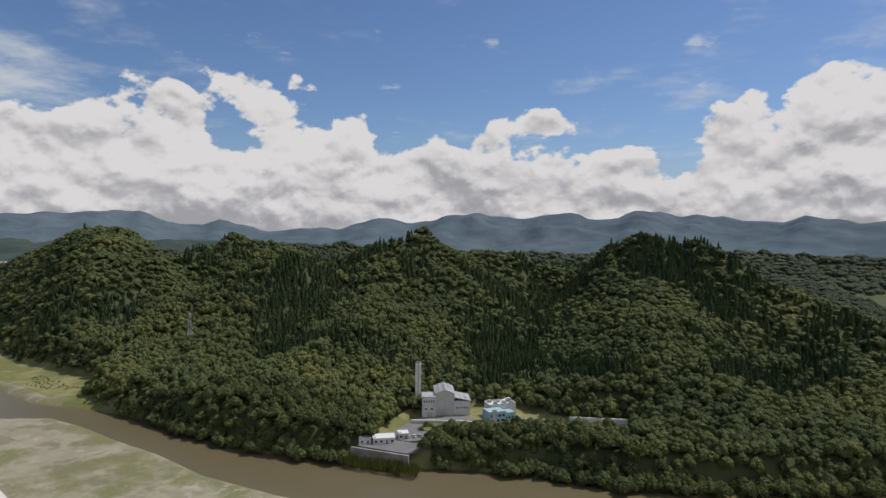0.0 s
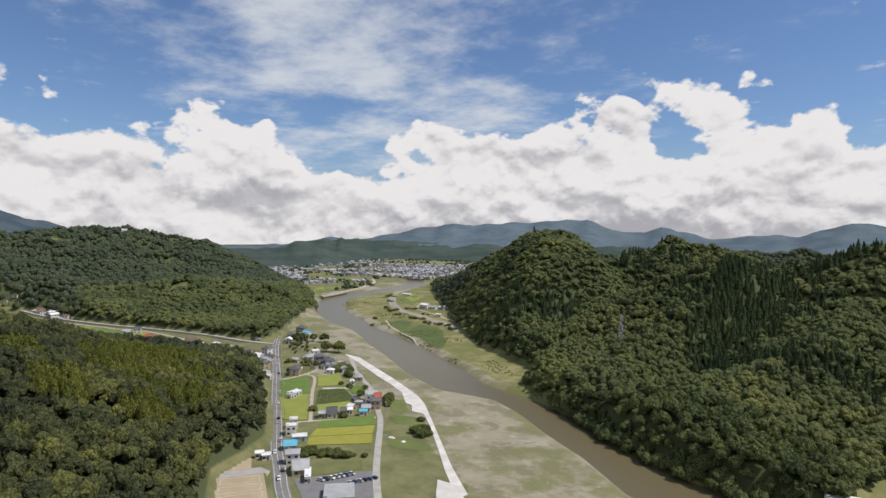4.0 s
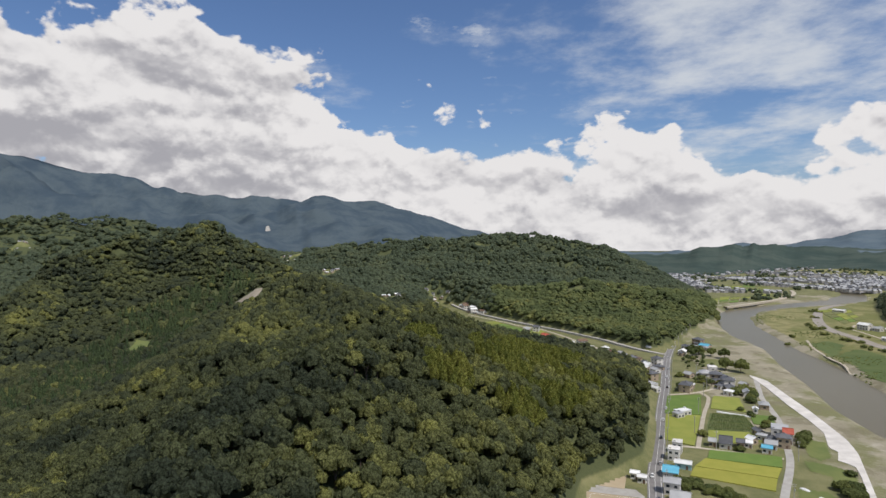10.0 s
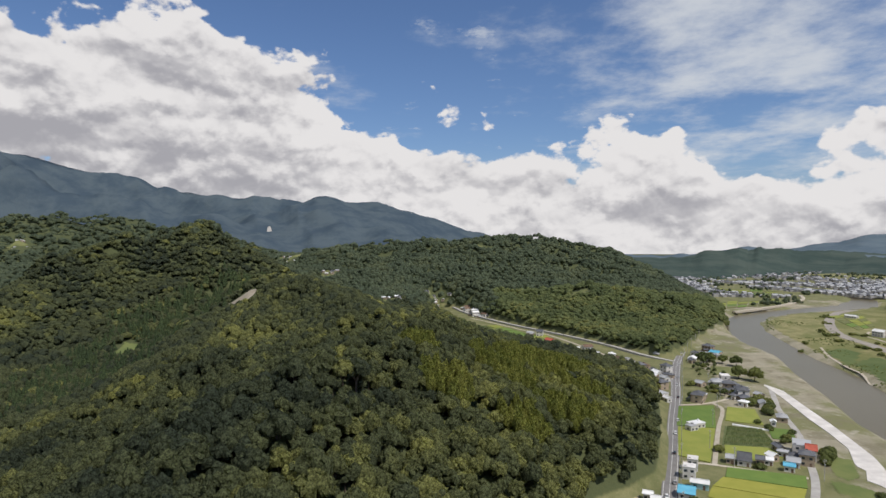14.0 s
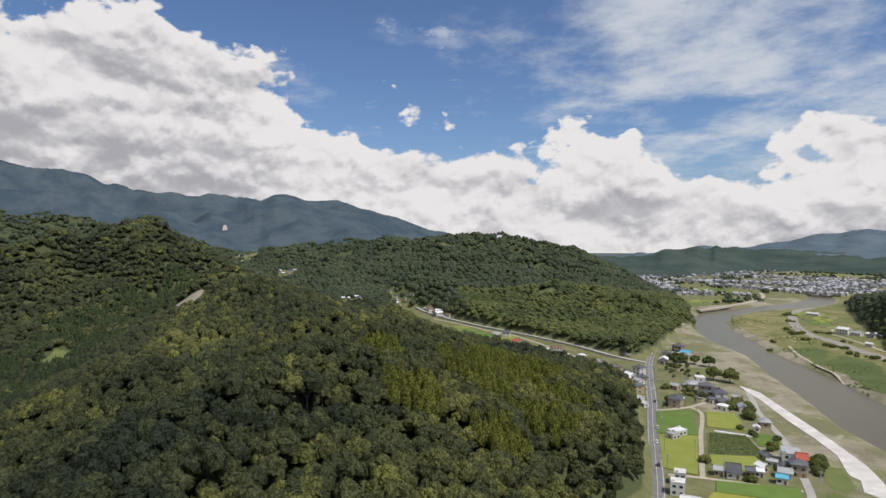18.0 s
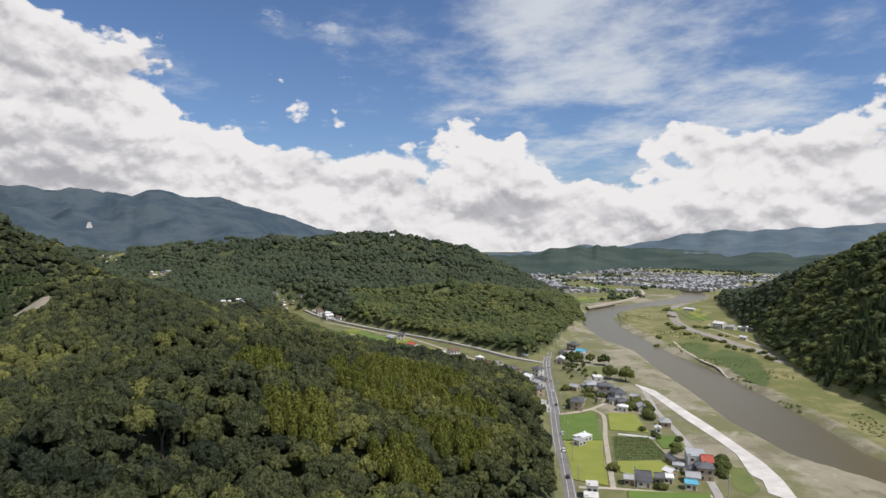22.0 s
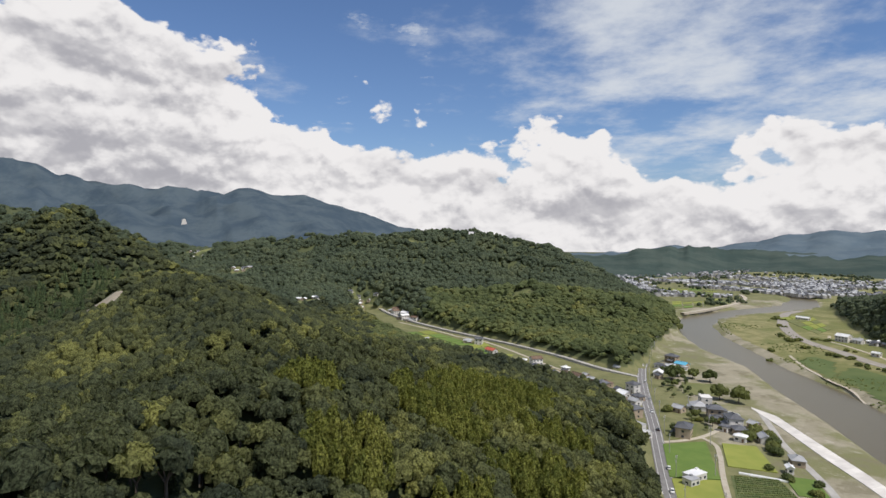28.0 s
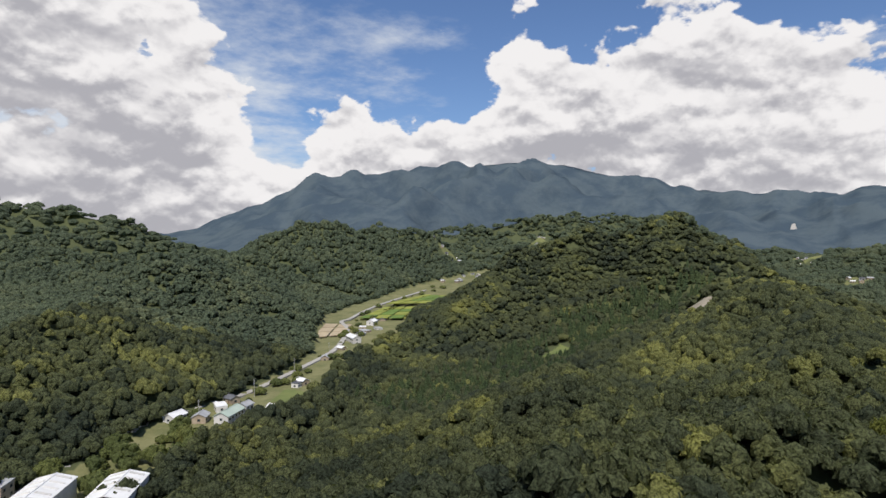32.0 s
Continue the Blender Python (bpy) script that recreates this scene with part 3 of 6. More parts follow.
def strip(name, line, width, z, material, label="", category="", kind="structure", tall=0.12, rise=None):
    """A road or path laid on the ground along a line, a slab of some thickness; its place between two heights may rise."""
    line = np.asarray(line, float)
    fine, zz = [], []
    wide = np.broadcast_to(width, (len(line),))
    ww = []
    for k in range(len(line) - 1):
        p0, p1, p2, p3 = line[max(k - 1, 0)], line[k], line[k + 1], line[min(k + 2, len(line) - 1)]
        for s in np.arange(0, 1, 0.125):
            fine.append(0.5 * (2 * p1 + (p2 - p0) * s + (2 * p0 - 5 * p1 + 4 * p2 - p3) * s * s + (3 * p1 - p0 - 3 * p2 + p3) * s ** 3))
            ww.append(wide[k] + (wide[k + 1] - wide[k]) * s)
    fine.append(line[-1])
    ww.append(wide[-1])
    fine, ww = np.array(fine), np.array(ww)
    way = np.gradient(fine[:, :2], axis=0)
    side = np.stack([-way[:, 1], way[:, 0]], 1) / np.maximum(np.hypot(*way.T), 1e-6)[:, None]
    z = np.full(len(fine), z) if fine.shape[1] == 2 else fine[:, 2] + z
    left, right = fine[:, :2] + side * ww[:, None] / 2, fine[:, :2] - side * ww[:, None] / 2
    verts = np.concatenate([np.column_stack([left, z]), np.column_stack([right, z]), np.column_stack([left, z - tall]), np.column_stack([right, z - tall])])
    n = len(fine)
    k = np.arange(n - 1)
    faces = np.concatenate([np.stack([a + k, b + k, b + k + 1, a + k + 1], 1) for a, b in ((n, 0), (3 * n, n), (0, 2 * n))])
    faces = faces[:, ::-1]
    ob = link_mesh(name, verts, faces, material)
    return tagged(ob, label, category, kind=kind) if label else ob


def slab(name, corners, z, material, label="", category="", kind="structure", tall=0.3, parent=None):
    """A flat piece of land of some thickness with the given outline."""
    bm = bmesh.new()
    top = bm.faces.new([bm.verts.new((x, y, z)) for x, y in corners])
    if top.normal.z < 0 or top.calc_area() < 0:
        top.normal_flip()
    bm.normal_update()
    if bm.faces[:][0].normal.z < 0:
        bm.faces[:][0].normal_flip()
    low = bmesh.ops.extrude_face_region(bm, geom=bm.faces[:])
    bmesh.ops.translate(bm, verts=[v for v in low["geom"] if isinstance(v, bmesh.types.BMVert)], vec=(0, 0, -tall))
    bmesh.ops.recalc_face_normals(bm, faces=bm.faces[:])
    bmesh.ops.triangulate(bm, faces=[f for f in bm.faces if len(f.verts) > 4])
    ob = part(name, bm, material, parent)
    return tagged(ob, label, category, kind=kind) if label else ob


def build_water():
    """The river's level sheet; the ground rises out of it at the banks."""
    line = [(x, y) for x, y in RIVER]
    ob = strip("water", line, [w * 2 + 40 for w in RIVER_WIDE], -4.0, WATER, "slow brown river between mud banks", "river", tall=0.05)
    return ob


build_water()

ROAD = [(-285, 143), (-302, 148), (-322, 155), (-350, 164), (-394, 181), (-466, 208), (-533, 234), (-596, 257), (-662, 283), (-722, 312), (-828, 370), (-868, 394)]
SIDE = [(-660, 279, 0.3), (-690, 257, 1.6), (-740, 238, 2.0), (-790, 214, 2.0), (-848, 181, 2.0), (-912, 143, 2.0), (-996, 103, 2.0), (-1070, 78, 2.0), (-1150, 60, 2.0)]
LANE = [(-560, 320), (-520, 303), (-494, 292), (-440, 275), (-402, 258), (-365, 241), (-326, 217), (-302, 202), (-278, 188), (-240, 168)]
strip("road", [(-200, 118), (-250, 132), *ROAD], 7.5, 0.25, ASPHALT, "grey two-lane asphalt road along the foot of a hill", "road", tall=0.4)
strip("road", SIDE, 4.5, 0.2, CONCRETE_OLD, "pale side road on a low embankment", "road", tall=2.2)
strip("road", [(x, y, float(terrain([(x, y)])[0][0])) for x, y in LANE], 3.8, 0.2, CONCRETE_OLD, "narrow asphalt lane beside the rice fields", "road")
strip("road", [(-623, 248), (-646, 234), (-683, 225), (-707, 217), (-772, 200), (-835, 179), (-869, 154), (-892, 144), (-940, 118), (-990, 90)], 3.2, 0.15, DIRT_PATH, "pale farm lane between small fields", "road")
strip("road", [(-504, 226), (-506, 240), (-512, 255), (-526, 275)], 3.0, 0.2, DIRT_PATH, "pale farm track past rice fields", "path")
strip("road", [(-509, 252), (-497, 253), (-480, 246), (-453, 232), (-415, 214), (-387, 201)], 2.6, 0.22, DIRT_PATH, "pale farm track past rice fields", "path")
strip("road", [(-392, 186), (-387, 201), (-380, 216), (-369, 240)], 2.6, 0.24, DIRT_PATH, "narrow concrete track along the paddies", "path")

# ---------------------------------------------------------------- woods
def sphere_arrays(level):
    bm = bmesh.new()
    bmesh.ops.create_icosphere(bm, subdivisions=level, radius=1.0)
    v = np.array([p.co[:] for p in bm.verts])
    f = np.array([[p.index for p in face.verts] for face in bm.faces])
    bm.free()
    return v, f


def crown_arrays(seed, sprays, reach, lumps=13, core=0.86, level=1, tight=0.62):
    """A broad crown of unit radius: lumps of foliage, closed above, with many leaf sprays that stand at all angles."""
    rnd = np.random.RandomState(seed)
    v, f = sphere_arrays(level)
    ways = rnd.normal(size=(lumps, 3))
    ways[:, 2] = np.abs(ways[:, 2]) * 0.9 + 0.05
    ways /= np.linalg.norm(ways, axis=1)[:, None]
    rise = rnd.uniform(0.16, 0.46, lumps)

    def shell(d):
        return 0.66 + np.max(np.clip((d @ ways.T - tight) / (1 - tight), 0, 1) ** 0.55 * rise, 1)

    rough = rnd.uniform(0.92, 1.08, len(v)) if level > 1 else 1.0
    inner = v * (shell(v) * core * rough)[:, None]
    f = f[(v[f].mean(1)[:, 2] > -0.35)]
    d = rnd.normal(size=(sprays * 2, 3))
    d /= np.linalg.norm(d, axis=1)[:, None]
    d = d[d[:, 2] > -0.3][:sprays]
    n = len(d)
    middle = d * (shell(d) * rnd.uniform(0.9, 1.06, n))[:, None]
    facing = d + rnd.normal(scale=0.46, size=(n, 3)) + (0, 0, 0.25)
    facing /= np.linalg.norm(facing, axis=1)[:, None]
    a = np.cross(facing, rnd.normal(size=(n, 3)))
    a /= np.linalg.norm(a, axis=1)[:, None]
    b = np.cross(facing, a)
    size = reach * rnd.uniform(0.6, 1.25, (n, 1))
    tips = [middle + size * (a * math.cos(k) + b * math.sin(k)) * rnd.uniform(0.65, 1.2, (n, 1)) for k in (0, 2.1, 4.2)]
    cards = np.stack(tips, 1).reshape(-1, 3)
    verts = np.concatenate([inner, cards]) * (1, 1, 0.95)
    faces = np.concatenate([f, np.arange(3 * n).reshape(-1, 3) + len(inner)])
    return verts, faces


def clump_arrays(seed, lumps, sides, spread=0.62, inner=0.5):
    """A crown seen from afar, of unit radius: rounded clumps of foliage piled into a dome."""
    rnd = np.random.RandomState(seed)
    verts, faces = [], []
    for k in range(lumps):
        if k == 0:
            cx, cy, cz, r = 0.0, 0.0, 0.18, inner + 0.12
        else:
            a, q = 2 * math.pi * (k + rnd.uniform(-0.3, 0.3)) / (lumps - 1), spread * rnd.uniform(0.75, 1.1)
            cx, cy, cz, r = q * math.cos(a), q * math.sin(a), rnd.uniform(-0.28, 0.12), inner * rnd.uniform(0.72, 1.12)
        base = len(verts)
        for ring, (high, wide) in enumerate(((-0.55, 0.95), (0.42, 0.88))):
            for n in range(sides):
                a, q = 2 * math.pi * (n + 0.5 * ring + rnd.uniform(-0.2, 0.2)) / sides, r * wide * rnd.uniform(0.82, 1.15)
                verts.append((cx + q * math.cos(a), cy + q * math.sin(a), cz + r * high * rnd.uniform(0.8, 1.2)))
        verts.append((cx + rnd.uniform(-0.1, 0.1), cy + rnd.uniform(-0.1, 0.1), cz + r * rnd.uniform(0.9, 1.15)))
        for n in range(sides):
            m = (n + 1) % sides
            faces += [(base + n, base + m, base + sides + n), (base + m, base + sides + m, base + sides + n), (base + sides + n, base + sides + m, base + 2 * sides)]
    return np.array(verts), np.array(faces)


def leafy_arrays(seed, lumps, sides, sprays, reach):
    """A crown seen from near: piled clumps roughened by many leaf sprays that stand at all angles."""
    rnd = np.random.RandomState(seed + 500)
    v, f = clump_arrays(seed, lumps, sides, 0.6, 0.44)
    pick = rnd.randint(len(f), size=sprays)
    mix = rnd.dirichlet((1, 1, 1), sprays)
    middle = (v[f[pick]] * mix[:, :, None]).sum(1)
    out = np.cross(v[f[pick, 1]] - v[f[pick, 0]], v[f[pick, 2]] - v[f[pick, 0]])
    out /= np.maximum(np.linalg.norm(out, axis=1), 1e-9)[:, None]
    out = out + rnd.normal(scale=0.55, size=out.shape) + (0, 0, 0.2)
    out /= np.linalg.norm(out, axis=1)[:, None]
    a = np.cross(out, rnd.normal(size=out.shape))
    a /= np.linalg.norm(a, axis=1)[:, None]
    b = np.cross(out, a)
    size = reach * rnd.uniform(0.6, 1.3, (sprays, 1))
    middle = middle + out * size * 0.3
    tips = [middle + size * (a * math.cos(k) + b * math.sin(k)) * rnd.uniform(0.65, 1.25, (sprays, 1)) for k in (0, 2.1, 4.2)]
    cards = np.stack(tips, 1).reshape(-1, 3)
    return np.concatenate([v, cards]), np.concatenate([f, np.arange(3 * sprays).reshape(-1, 3) + len(v)])


def cedar_arrays(seed, sides=9, tiers=5):
    """A conifer of unit height: ragged tiers narrowing to a tip."""
    rnd = np.random.RandomState(seed)
    verts, faces = [], []
    for k in range(tiers):
        z0, z1 = 0.12 + 0.88 * k / (tiers + 0.6), 0.12 + 0.88 * (k + 1.9) / (tiers + 0.9)
        r = 0.23 * (1 - k / tiers) ** 0.8 + 0.03
        base = len(verts)
        for s in range(sides):
            a, q = 2 * math.pi * (s + rnd.uniform(-0.3, 0.3)) / sides, r * rnd.uniform(0.65, 1.15)
            verts.append((q * math.cos(a), q * math.sin(a), z0 + rnd.uniform(-0.03, 0.03)))
        verts.append((0, 0, min(z1, 1.0)))
        faces += [(base + s, base + (s + 1) % sides, base + sides) for s in range(sides)]
    return np.array(verts), np.array(faces)


def scattered(name, rows, shapes, material, label, category="woods", layers=True, smooth=False):
    """Many plants as one mesh. rows: x, y, z, spread, height, turn, tint; shapes: unit meshes taken in turn."""
    if not len(rows):
        return None
    rnd = np.random.RandomState(len(rows) + 3)
    pick = rnd.randint(len(shapes), size=len(rows))
    verts, faces, tints, count = [], [], [], 0
    for k, (v, f) in enumerate(shapes):
        r = rows[pick == k]
        if not len(r):
            continue
        c, s = np.cos(r[:, 5])[:, None], np.sin(r[:, 5])[:, None]
        x = (v[:, 0] * c - v[:, 1] * s) * r[:, 3:4] + r[:, 0:1]
        y = (v[:, 0] * s + v[:, 1] * c) * r[:, 3:4] + r[:, 1:2]
        z = v[:, 2] * r[:, 4:5] + r[:, 2:3]
        verts.append(np.stack([x, y, z], -1).reshape(-1, 3))
        faces.append((f[None] + (np.arange(len(r)) * len(v))[:, None, None]).reshape(-1, 3) + count)
        tints.append(np.repeat(r[:, 6], len(v)))
        count += len(r) * len(v)
    ob = link_mesh(name, np.concatenate(verts), np.concatenate(faces), material, smooth=smooth, layers={"tint": np.concatenate(tints)})
    return tagged(ob, label, category, kind="stuff")


def jittered(x0, y0, x1, y1, cell, seed):
    rnd = np.random.RandomState(seed)
    x, y = np.meshgrid(np.arange(x0, x1, cell), np.arange(y0, y1, cell))
    p = np.stack([x.ravel(), y.ravel()], 1)
    return p + rnd.uniform(-0.48, 0.48, p.shape) * cell


FLIGHT = [(0, 0), (-20, 45), (-60, 60), (-120, 60), (-206, 72)]
BARE = [[(-718, -182), (-694, -140), (-662, -138), (-682, -178)], [(-640, -250), (-596, -238), (-588, -218), (-632, -232)], [(-458, 173), (-452, 187), (-437, 183), (-434, 171), (-445, 166)]]
TERRACES = [[(-1400, 62), (-1388, 92), (-1374, 88), (-1386, 58)], [(-1384, 104), (-1366, 140), (-1352, 136), (-1370, 98)], [(-1436, -95), (-1420, -60), (-1404, -66), (-1420, -100)],
            [(-968, 240), (-962, 260), (-944, 256), (-950, 237)], [(-1306, -204), (-1290, -170), (-1272, -178), (-1290, -208)], [(-1590, -362), (-1560, -318), (-1540, -330), (-1572, -372)]]
HAMLETS = [(-1315, -186, 20, 5), (-1574, -345, 34, 8), (-1020, -34, 14, 4), (-1150, 40, 22, 7), (-1635, -1058, 30, 6), (-1112, -902, 26, 7), (-1080, -780, 26, 7), (-980, -742, 26, 6)]
TERRACES += [[(x - 0.9 * r, y - 0.8 * r), (x + 0.7 * r, y - 0.9 * r), (x + r, y + 0.6 * r), (x - 0.5 * r, y + 0.9 * r)] for x, y, r, _ in HAMLETS]
BAMBOO_AT = [(-372, 118, 16), (-420, 140, 14), (-340, 96, 12), (-475, 128, 26), (-440, 110, 20), (-405, 90, 18), (-505, 140, 18), (-560, 150, 22), (-350, 60, 12), (-385, 45, 10)]


def across_river(p):
    return p[:, 1] > np.interp(p[:, 0], [q[0] for q in RIVER], [q[1] for q in RIVER])


def near_path(p):
    return along(p, FLIGHT, 0)[0]


def woodland():
    """All the wooded slopes: near crowns, middle ones and the far canopy."""
    rnd = np.random.RandomState(11)
    near_b, near_m, cedars, mid_b, back_b, far_b = [], [], [], [], [], []
    for cell, low, high, area in ((4.7, 0, 300, (-530, -290, 160, 410)), (5.1, 300, 500, (-730, -480, 360, 580)), (5.9, 500, 800, (-1020, -760, 470, 880)),
                                  (8.8, 800, 1330, (-1530, -1280, 450, 1420)), (16.5, 1330, 2200, (-2400, -1850, 700, 2100))):
        p = jittered(*area, cell, int(cell * 10))
        d = near_path(p)
        d = d + np.random.RandomState(3).uniform(-1, 1, len(p)) * 60 * (d > 600)
        bearing = np.degrees(np.arctan2(-(p[:, 0] + 60), p[:, 1] - 40))
        p = p[(d >= low) & (d < high) & ((bearing > -34) | (bearing < -170))]
        z, woods, _, _ = terrain(p)
        keep = woods > np.where(across_river(p), 0.12, 0.75)
        for hole in BARE + TERRACES:
            keep &= inside(p, hole) > 5
        if low >= 300:
            shown = np.zeros(len(p), bool)
            for ex, ey in ((-10, 20), (-100, 60), (-206, 72)):
                way = np.array([ex, ey]) - p
                far = np.hypot(*way.T)
                shown |= z - terrain(p + way / far[:, None] * 18)[0] > -18 * (122 - z) / far - 3.5
            keep &= shown
        p, z = p[keep], z[keep]
        n = len(p)
        conifer = (rolling(p, 150, 2) + 0.6 * rolling(p, 60, 1) > 0.80 - 0.55 * (p[:, 1] > 440) * (p[:, 0] > -420) + rnd.uniform(-0.45, 0.45, n)) & ((p[:, 1] > 440) | (np.hypot(p[:, 0] + 600, p[:, 1] + 190) < 60) | (np.hypot(p[:, 0] - 110, p[:, 1] - 500) < 60))
        conifer |= (along(p, GULLY, 0)[0] < 44 + 20 * rolling(p, 90, 1)) & (p[:, 0] < -420) & (rnd.uniform(size=n) < 0.5)
        conifer &= low < 800
        size = rnd.uniform(0.66, 1.34, n)
        # a stretch of the southern flank where the leaf tint runs darker
        stand = np.exp(-((np.hypot((p[:, 0] + 280) / 1.5, p[:, 1] + 66) / 88) ** 4))
        flank = np.exp(-((np.hypot((p[:, 0] + 390) / 2.4, p[:, 1] - 105) / 62) ** 4))
        tint = np.clip(0.46 + 0.20 * rolling(p, 70, 0) + rnd.uniform(-0.5, 0.5, n) ** 3 * 3.4 + rnd.uniform(-0.24, 0.24, n) - 0.24 * stand + 0.34 * flank, 0.01, 0.99)
        plump = rnd.uniform(0.82, 1.2, n)
        turn = rnd.uniform(0, 6.28, n)
        bamboo = np.zeros(n, bool)
        for x, y, r in BAMBOO_AT:
            bamboo |= np.hypot(p[:, 0] - x, p[:, 1] - y) < r
        bamboo &= low == 0
        if (conifer & ~bamboo).any():
            c = p[conifer & ~bamboo].repeat(2, 0)
            c = c + rnd.uniform(-2.6, 2.6, c.shape)
            tall = rnd.uniform(0.75, 1.25, len(c))
            cedars.append(np.column_stack([c, terrain(c)[0] - 0.5, 10.5 * tall, 10.8 * tall, rnd.uniform(0, 6.28, len(c)), tint[conifer & ~bamboo].repeat(2)]))
        b = ~conifer & ~bamboo
        if low == 0:
            lift = rnd.uniform(-2.6, 1.6, n)
            near_b = np.column_stack([p, z + 6.0 * size + lift, 3.7 * size * plump, 4.3 * size / plump ** 0.5, turn, tint])[b]
            clump = p[bamboo].repeat(4, 0) + rnd.uniform(-3.4, 3.4, (4 * bamboo.sum(), 2))
            tall = rnd.uniform(0.75, 1.25, len(clump))
            near_m = np.column_stack([clump, terrain(clump)[0] + 5.6 * tall, 1.9 * tall, 5.4 * tall, rnd.uniform(0, 6, len(clump)), rnd.uniform(0, 1, len(clump))])
        elif low < 800:
            lift = rnd.uniform(-1.2, 1.0, n)
            (mid_b if low == 300 else back_b).append(np.column_stack([p, z + (4.6 if low == 300 else 3.0) * size + lift, cell * (0.82 if low == 300 else 0.9) * size * plump, (4.4 if low == 300 else 3.7) * size, turn, tint])[b])
        else:
            far_b.append(np.column_stack([p, z + 2.4 + rnd.uniform(-1, 1, n), cell * 0.68 * size, (cell * 0.2 + 3) * size, turn, 0.3 + 0.4 * tint])[b])
    stretch = (near_b[:, 0] > -345) & (near_b[:, 0] < -225) & (near_b[:, 1] > 0) & (near_b[:, 1] < 105)
    single, near_b = near_b[stretch][:180], np.concatenate([near_b[~stretch], near_b[stretch][180:]])
    # trees that lean out over the water along the far bank
    bank = np.array(FOOT_NORTH[9:], float)
    run = np.concatenate([[0], np.cumsum(np.hypot(*np.diff(bank, axis=0).T))])
    at_run = np.arange(0, run[-1], 3.2)
    q = np.column_stack([np.interp(at_run, run, bank[:, 0]), np.interp(at_run, run, bank[:, 1])]) + rnd.uniform(-4, 5, (len(at_run), 2))
    q = q[(inside(q, PLANT) > 2) & (q[:, 0] < 200)]
    size = rnd.uniform(0.8, 1.4, len(q))
    near_b = np.concatenate([near_b, np.column_stack([q, np.maximum(terrain(q)[0], -3.4) + 3.2 * size, 4.0 * size, 4.4 * size, rnd.uniform(0, 6.28, len(q)), rnd.uniform(0.15, 0.7, len(q))])])
    mid_b, back_b, cedars = np.concatenate(mid_b), np.concatenate(back_b), np.concatenate(cedars)
    big = [leafy_arrays(s + 20, 8, 5, 105, 0.19) for s in range(8)]
    middle = [clump_arrays(s + 40, 5, 5, 0.56, 0.5) for s in range(7)]
    small = [clump_arrays(s + 60, 4, 4, 0.52, 0.56) for s in range(7)]
    plain = [clump_arrays(s + 80, 1, 5, 0.5, 0.84) for s in range(8)]
    cedar = [cedar_arrays(s + 70, 7, 4) for s in range(5)]
    plume = [crown_arrays(s + 80, 120, 0.26, 9, 0.9, 1) for s in range(4)]
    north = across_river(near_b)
    scattered("woods", near_b[north], big, LEAF_LIFTED, "broadleaf woods along the far river bank")
    scattered("woods", near_b[~north], big, LEAF, "dense broadleaf woods covering the near hill")
    scattered("woods", cedars, cedar, CEDAR, "dark cedars standing in stands among broadleaf woods")
    scattered("bamboo_grove", near_m, plume, BAMBOO, "yellow-green bamboo groves on the hillside", "bamboo")
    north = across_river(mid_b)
    scattered("woods", mid_b[north], middle, LEAF_LIFTED, "broadleaf woods on the slopes across the river")
    scattered("woods", mid_b[~north], middle, LEAF, "broadleaf woods on the ridges behind the near hill")
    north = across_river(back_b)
    scattered("woods", back_b[north], small, LEAF_LIFTED, "broadleaf woods high on the hills across the river")
    knoll = ~north & ((back_b[:, 0] < -640) & (back_b[:, 1] > 60) | (back_b[:, 1] < np.interp(back_b[:, 0], [q[0] for q in GLEN[::-1]], [q[1] for q in GLEN[::-1]]) - 10))
    scattered("woods", back_b[~north & ~knoll], small, LEAF, "broadleaf woods on the crest of the long hill")
    # the rounded hill takes the raised leaf colours, to part it from hills behind
    round_hill = knoll & (back_b[:, 1] > 60)
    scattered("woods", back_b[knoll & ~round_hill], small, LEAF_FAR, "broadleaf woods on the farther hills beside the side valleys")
    scattered("woods", back_b[round_hill], small, LEAF_LIFTED, "green woods on the rounded hill above the junction")
    far_b = np.concatenate(far_b)
    round_hill = (far_b[:, 0] > -1075) & (far_b[:, 1] > 130) & ~across_river(far_b)
    scattered("woods", far_b[round_hill], plain, LEAF_LIFTED, "green woods on the back of the rounded hill")
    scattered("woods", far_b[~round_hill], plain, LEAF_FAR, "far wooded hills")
    return single, big


def crown_mesh(shape, material):
    v, f = shape
    ob = link_mesh("crown", v, f, material, layers={"tint": np.full(len(v), 0.42), "lone": np.ones(len(v))})
    return ob


def tree(shape, material, label, spread, high, lift, name="tree"):
    """A tree: a tapered trunk with limbs, and a crown of leaf sprays; spread and height in metres, lift: the crown's middle."""
    root = tagged(new(name), label, name.replace("garden_", ""))
    crown = crown_mesh(shape, material)
    crown.parent = root
    crown.data.transform(Matrix.Translation((0, 0, lift)) @ Matrix.Diagonal((spread, spread, high, 1)))
    bm = bmesh.new()
    tube(bm, 0, 0, -0.6, lift * 0.55, 0.05 * spread + 0.08, 0.035 * spread + 0.05, 8)
    for k in range(4):
        a = 1.57 * k + 0.4
        tube(bm, 0, 0, lift * 0.5, lift * 1.05, 0.03 * spread + 0.04, 0.03, 6, (math.cos(a) * spread * 0.5, math.sin(a) * spread * 0.5))
    part("trunk", bm, BARK, root)
    return root


SINGLE, CROWNS = woodland()


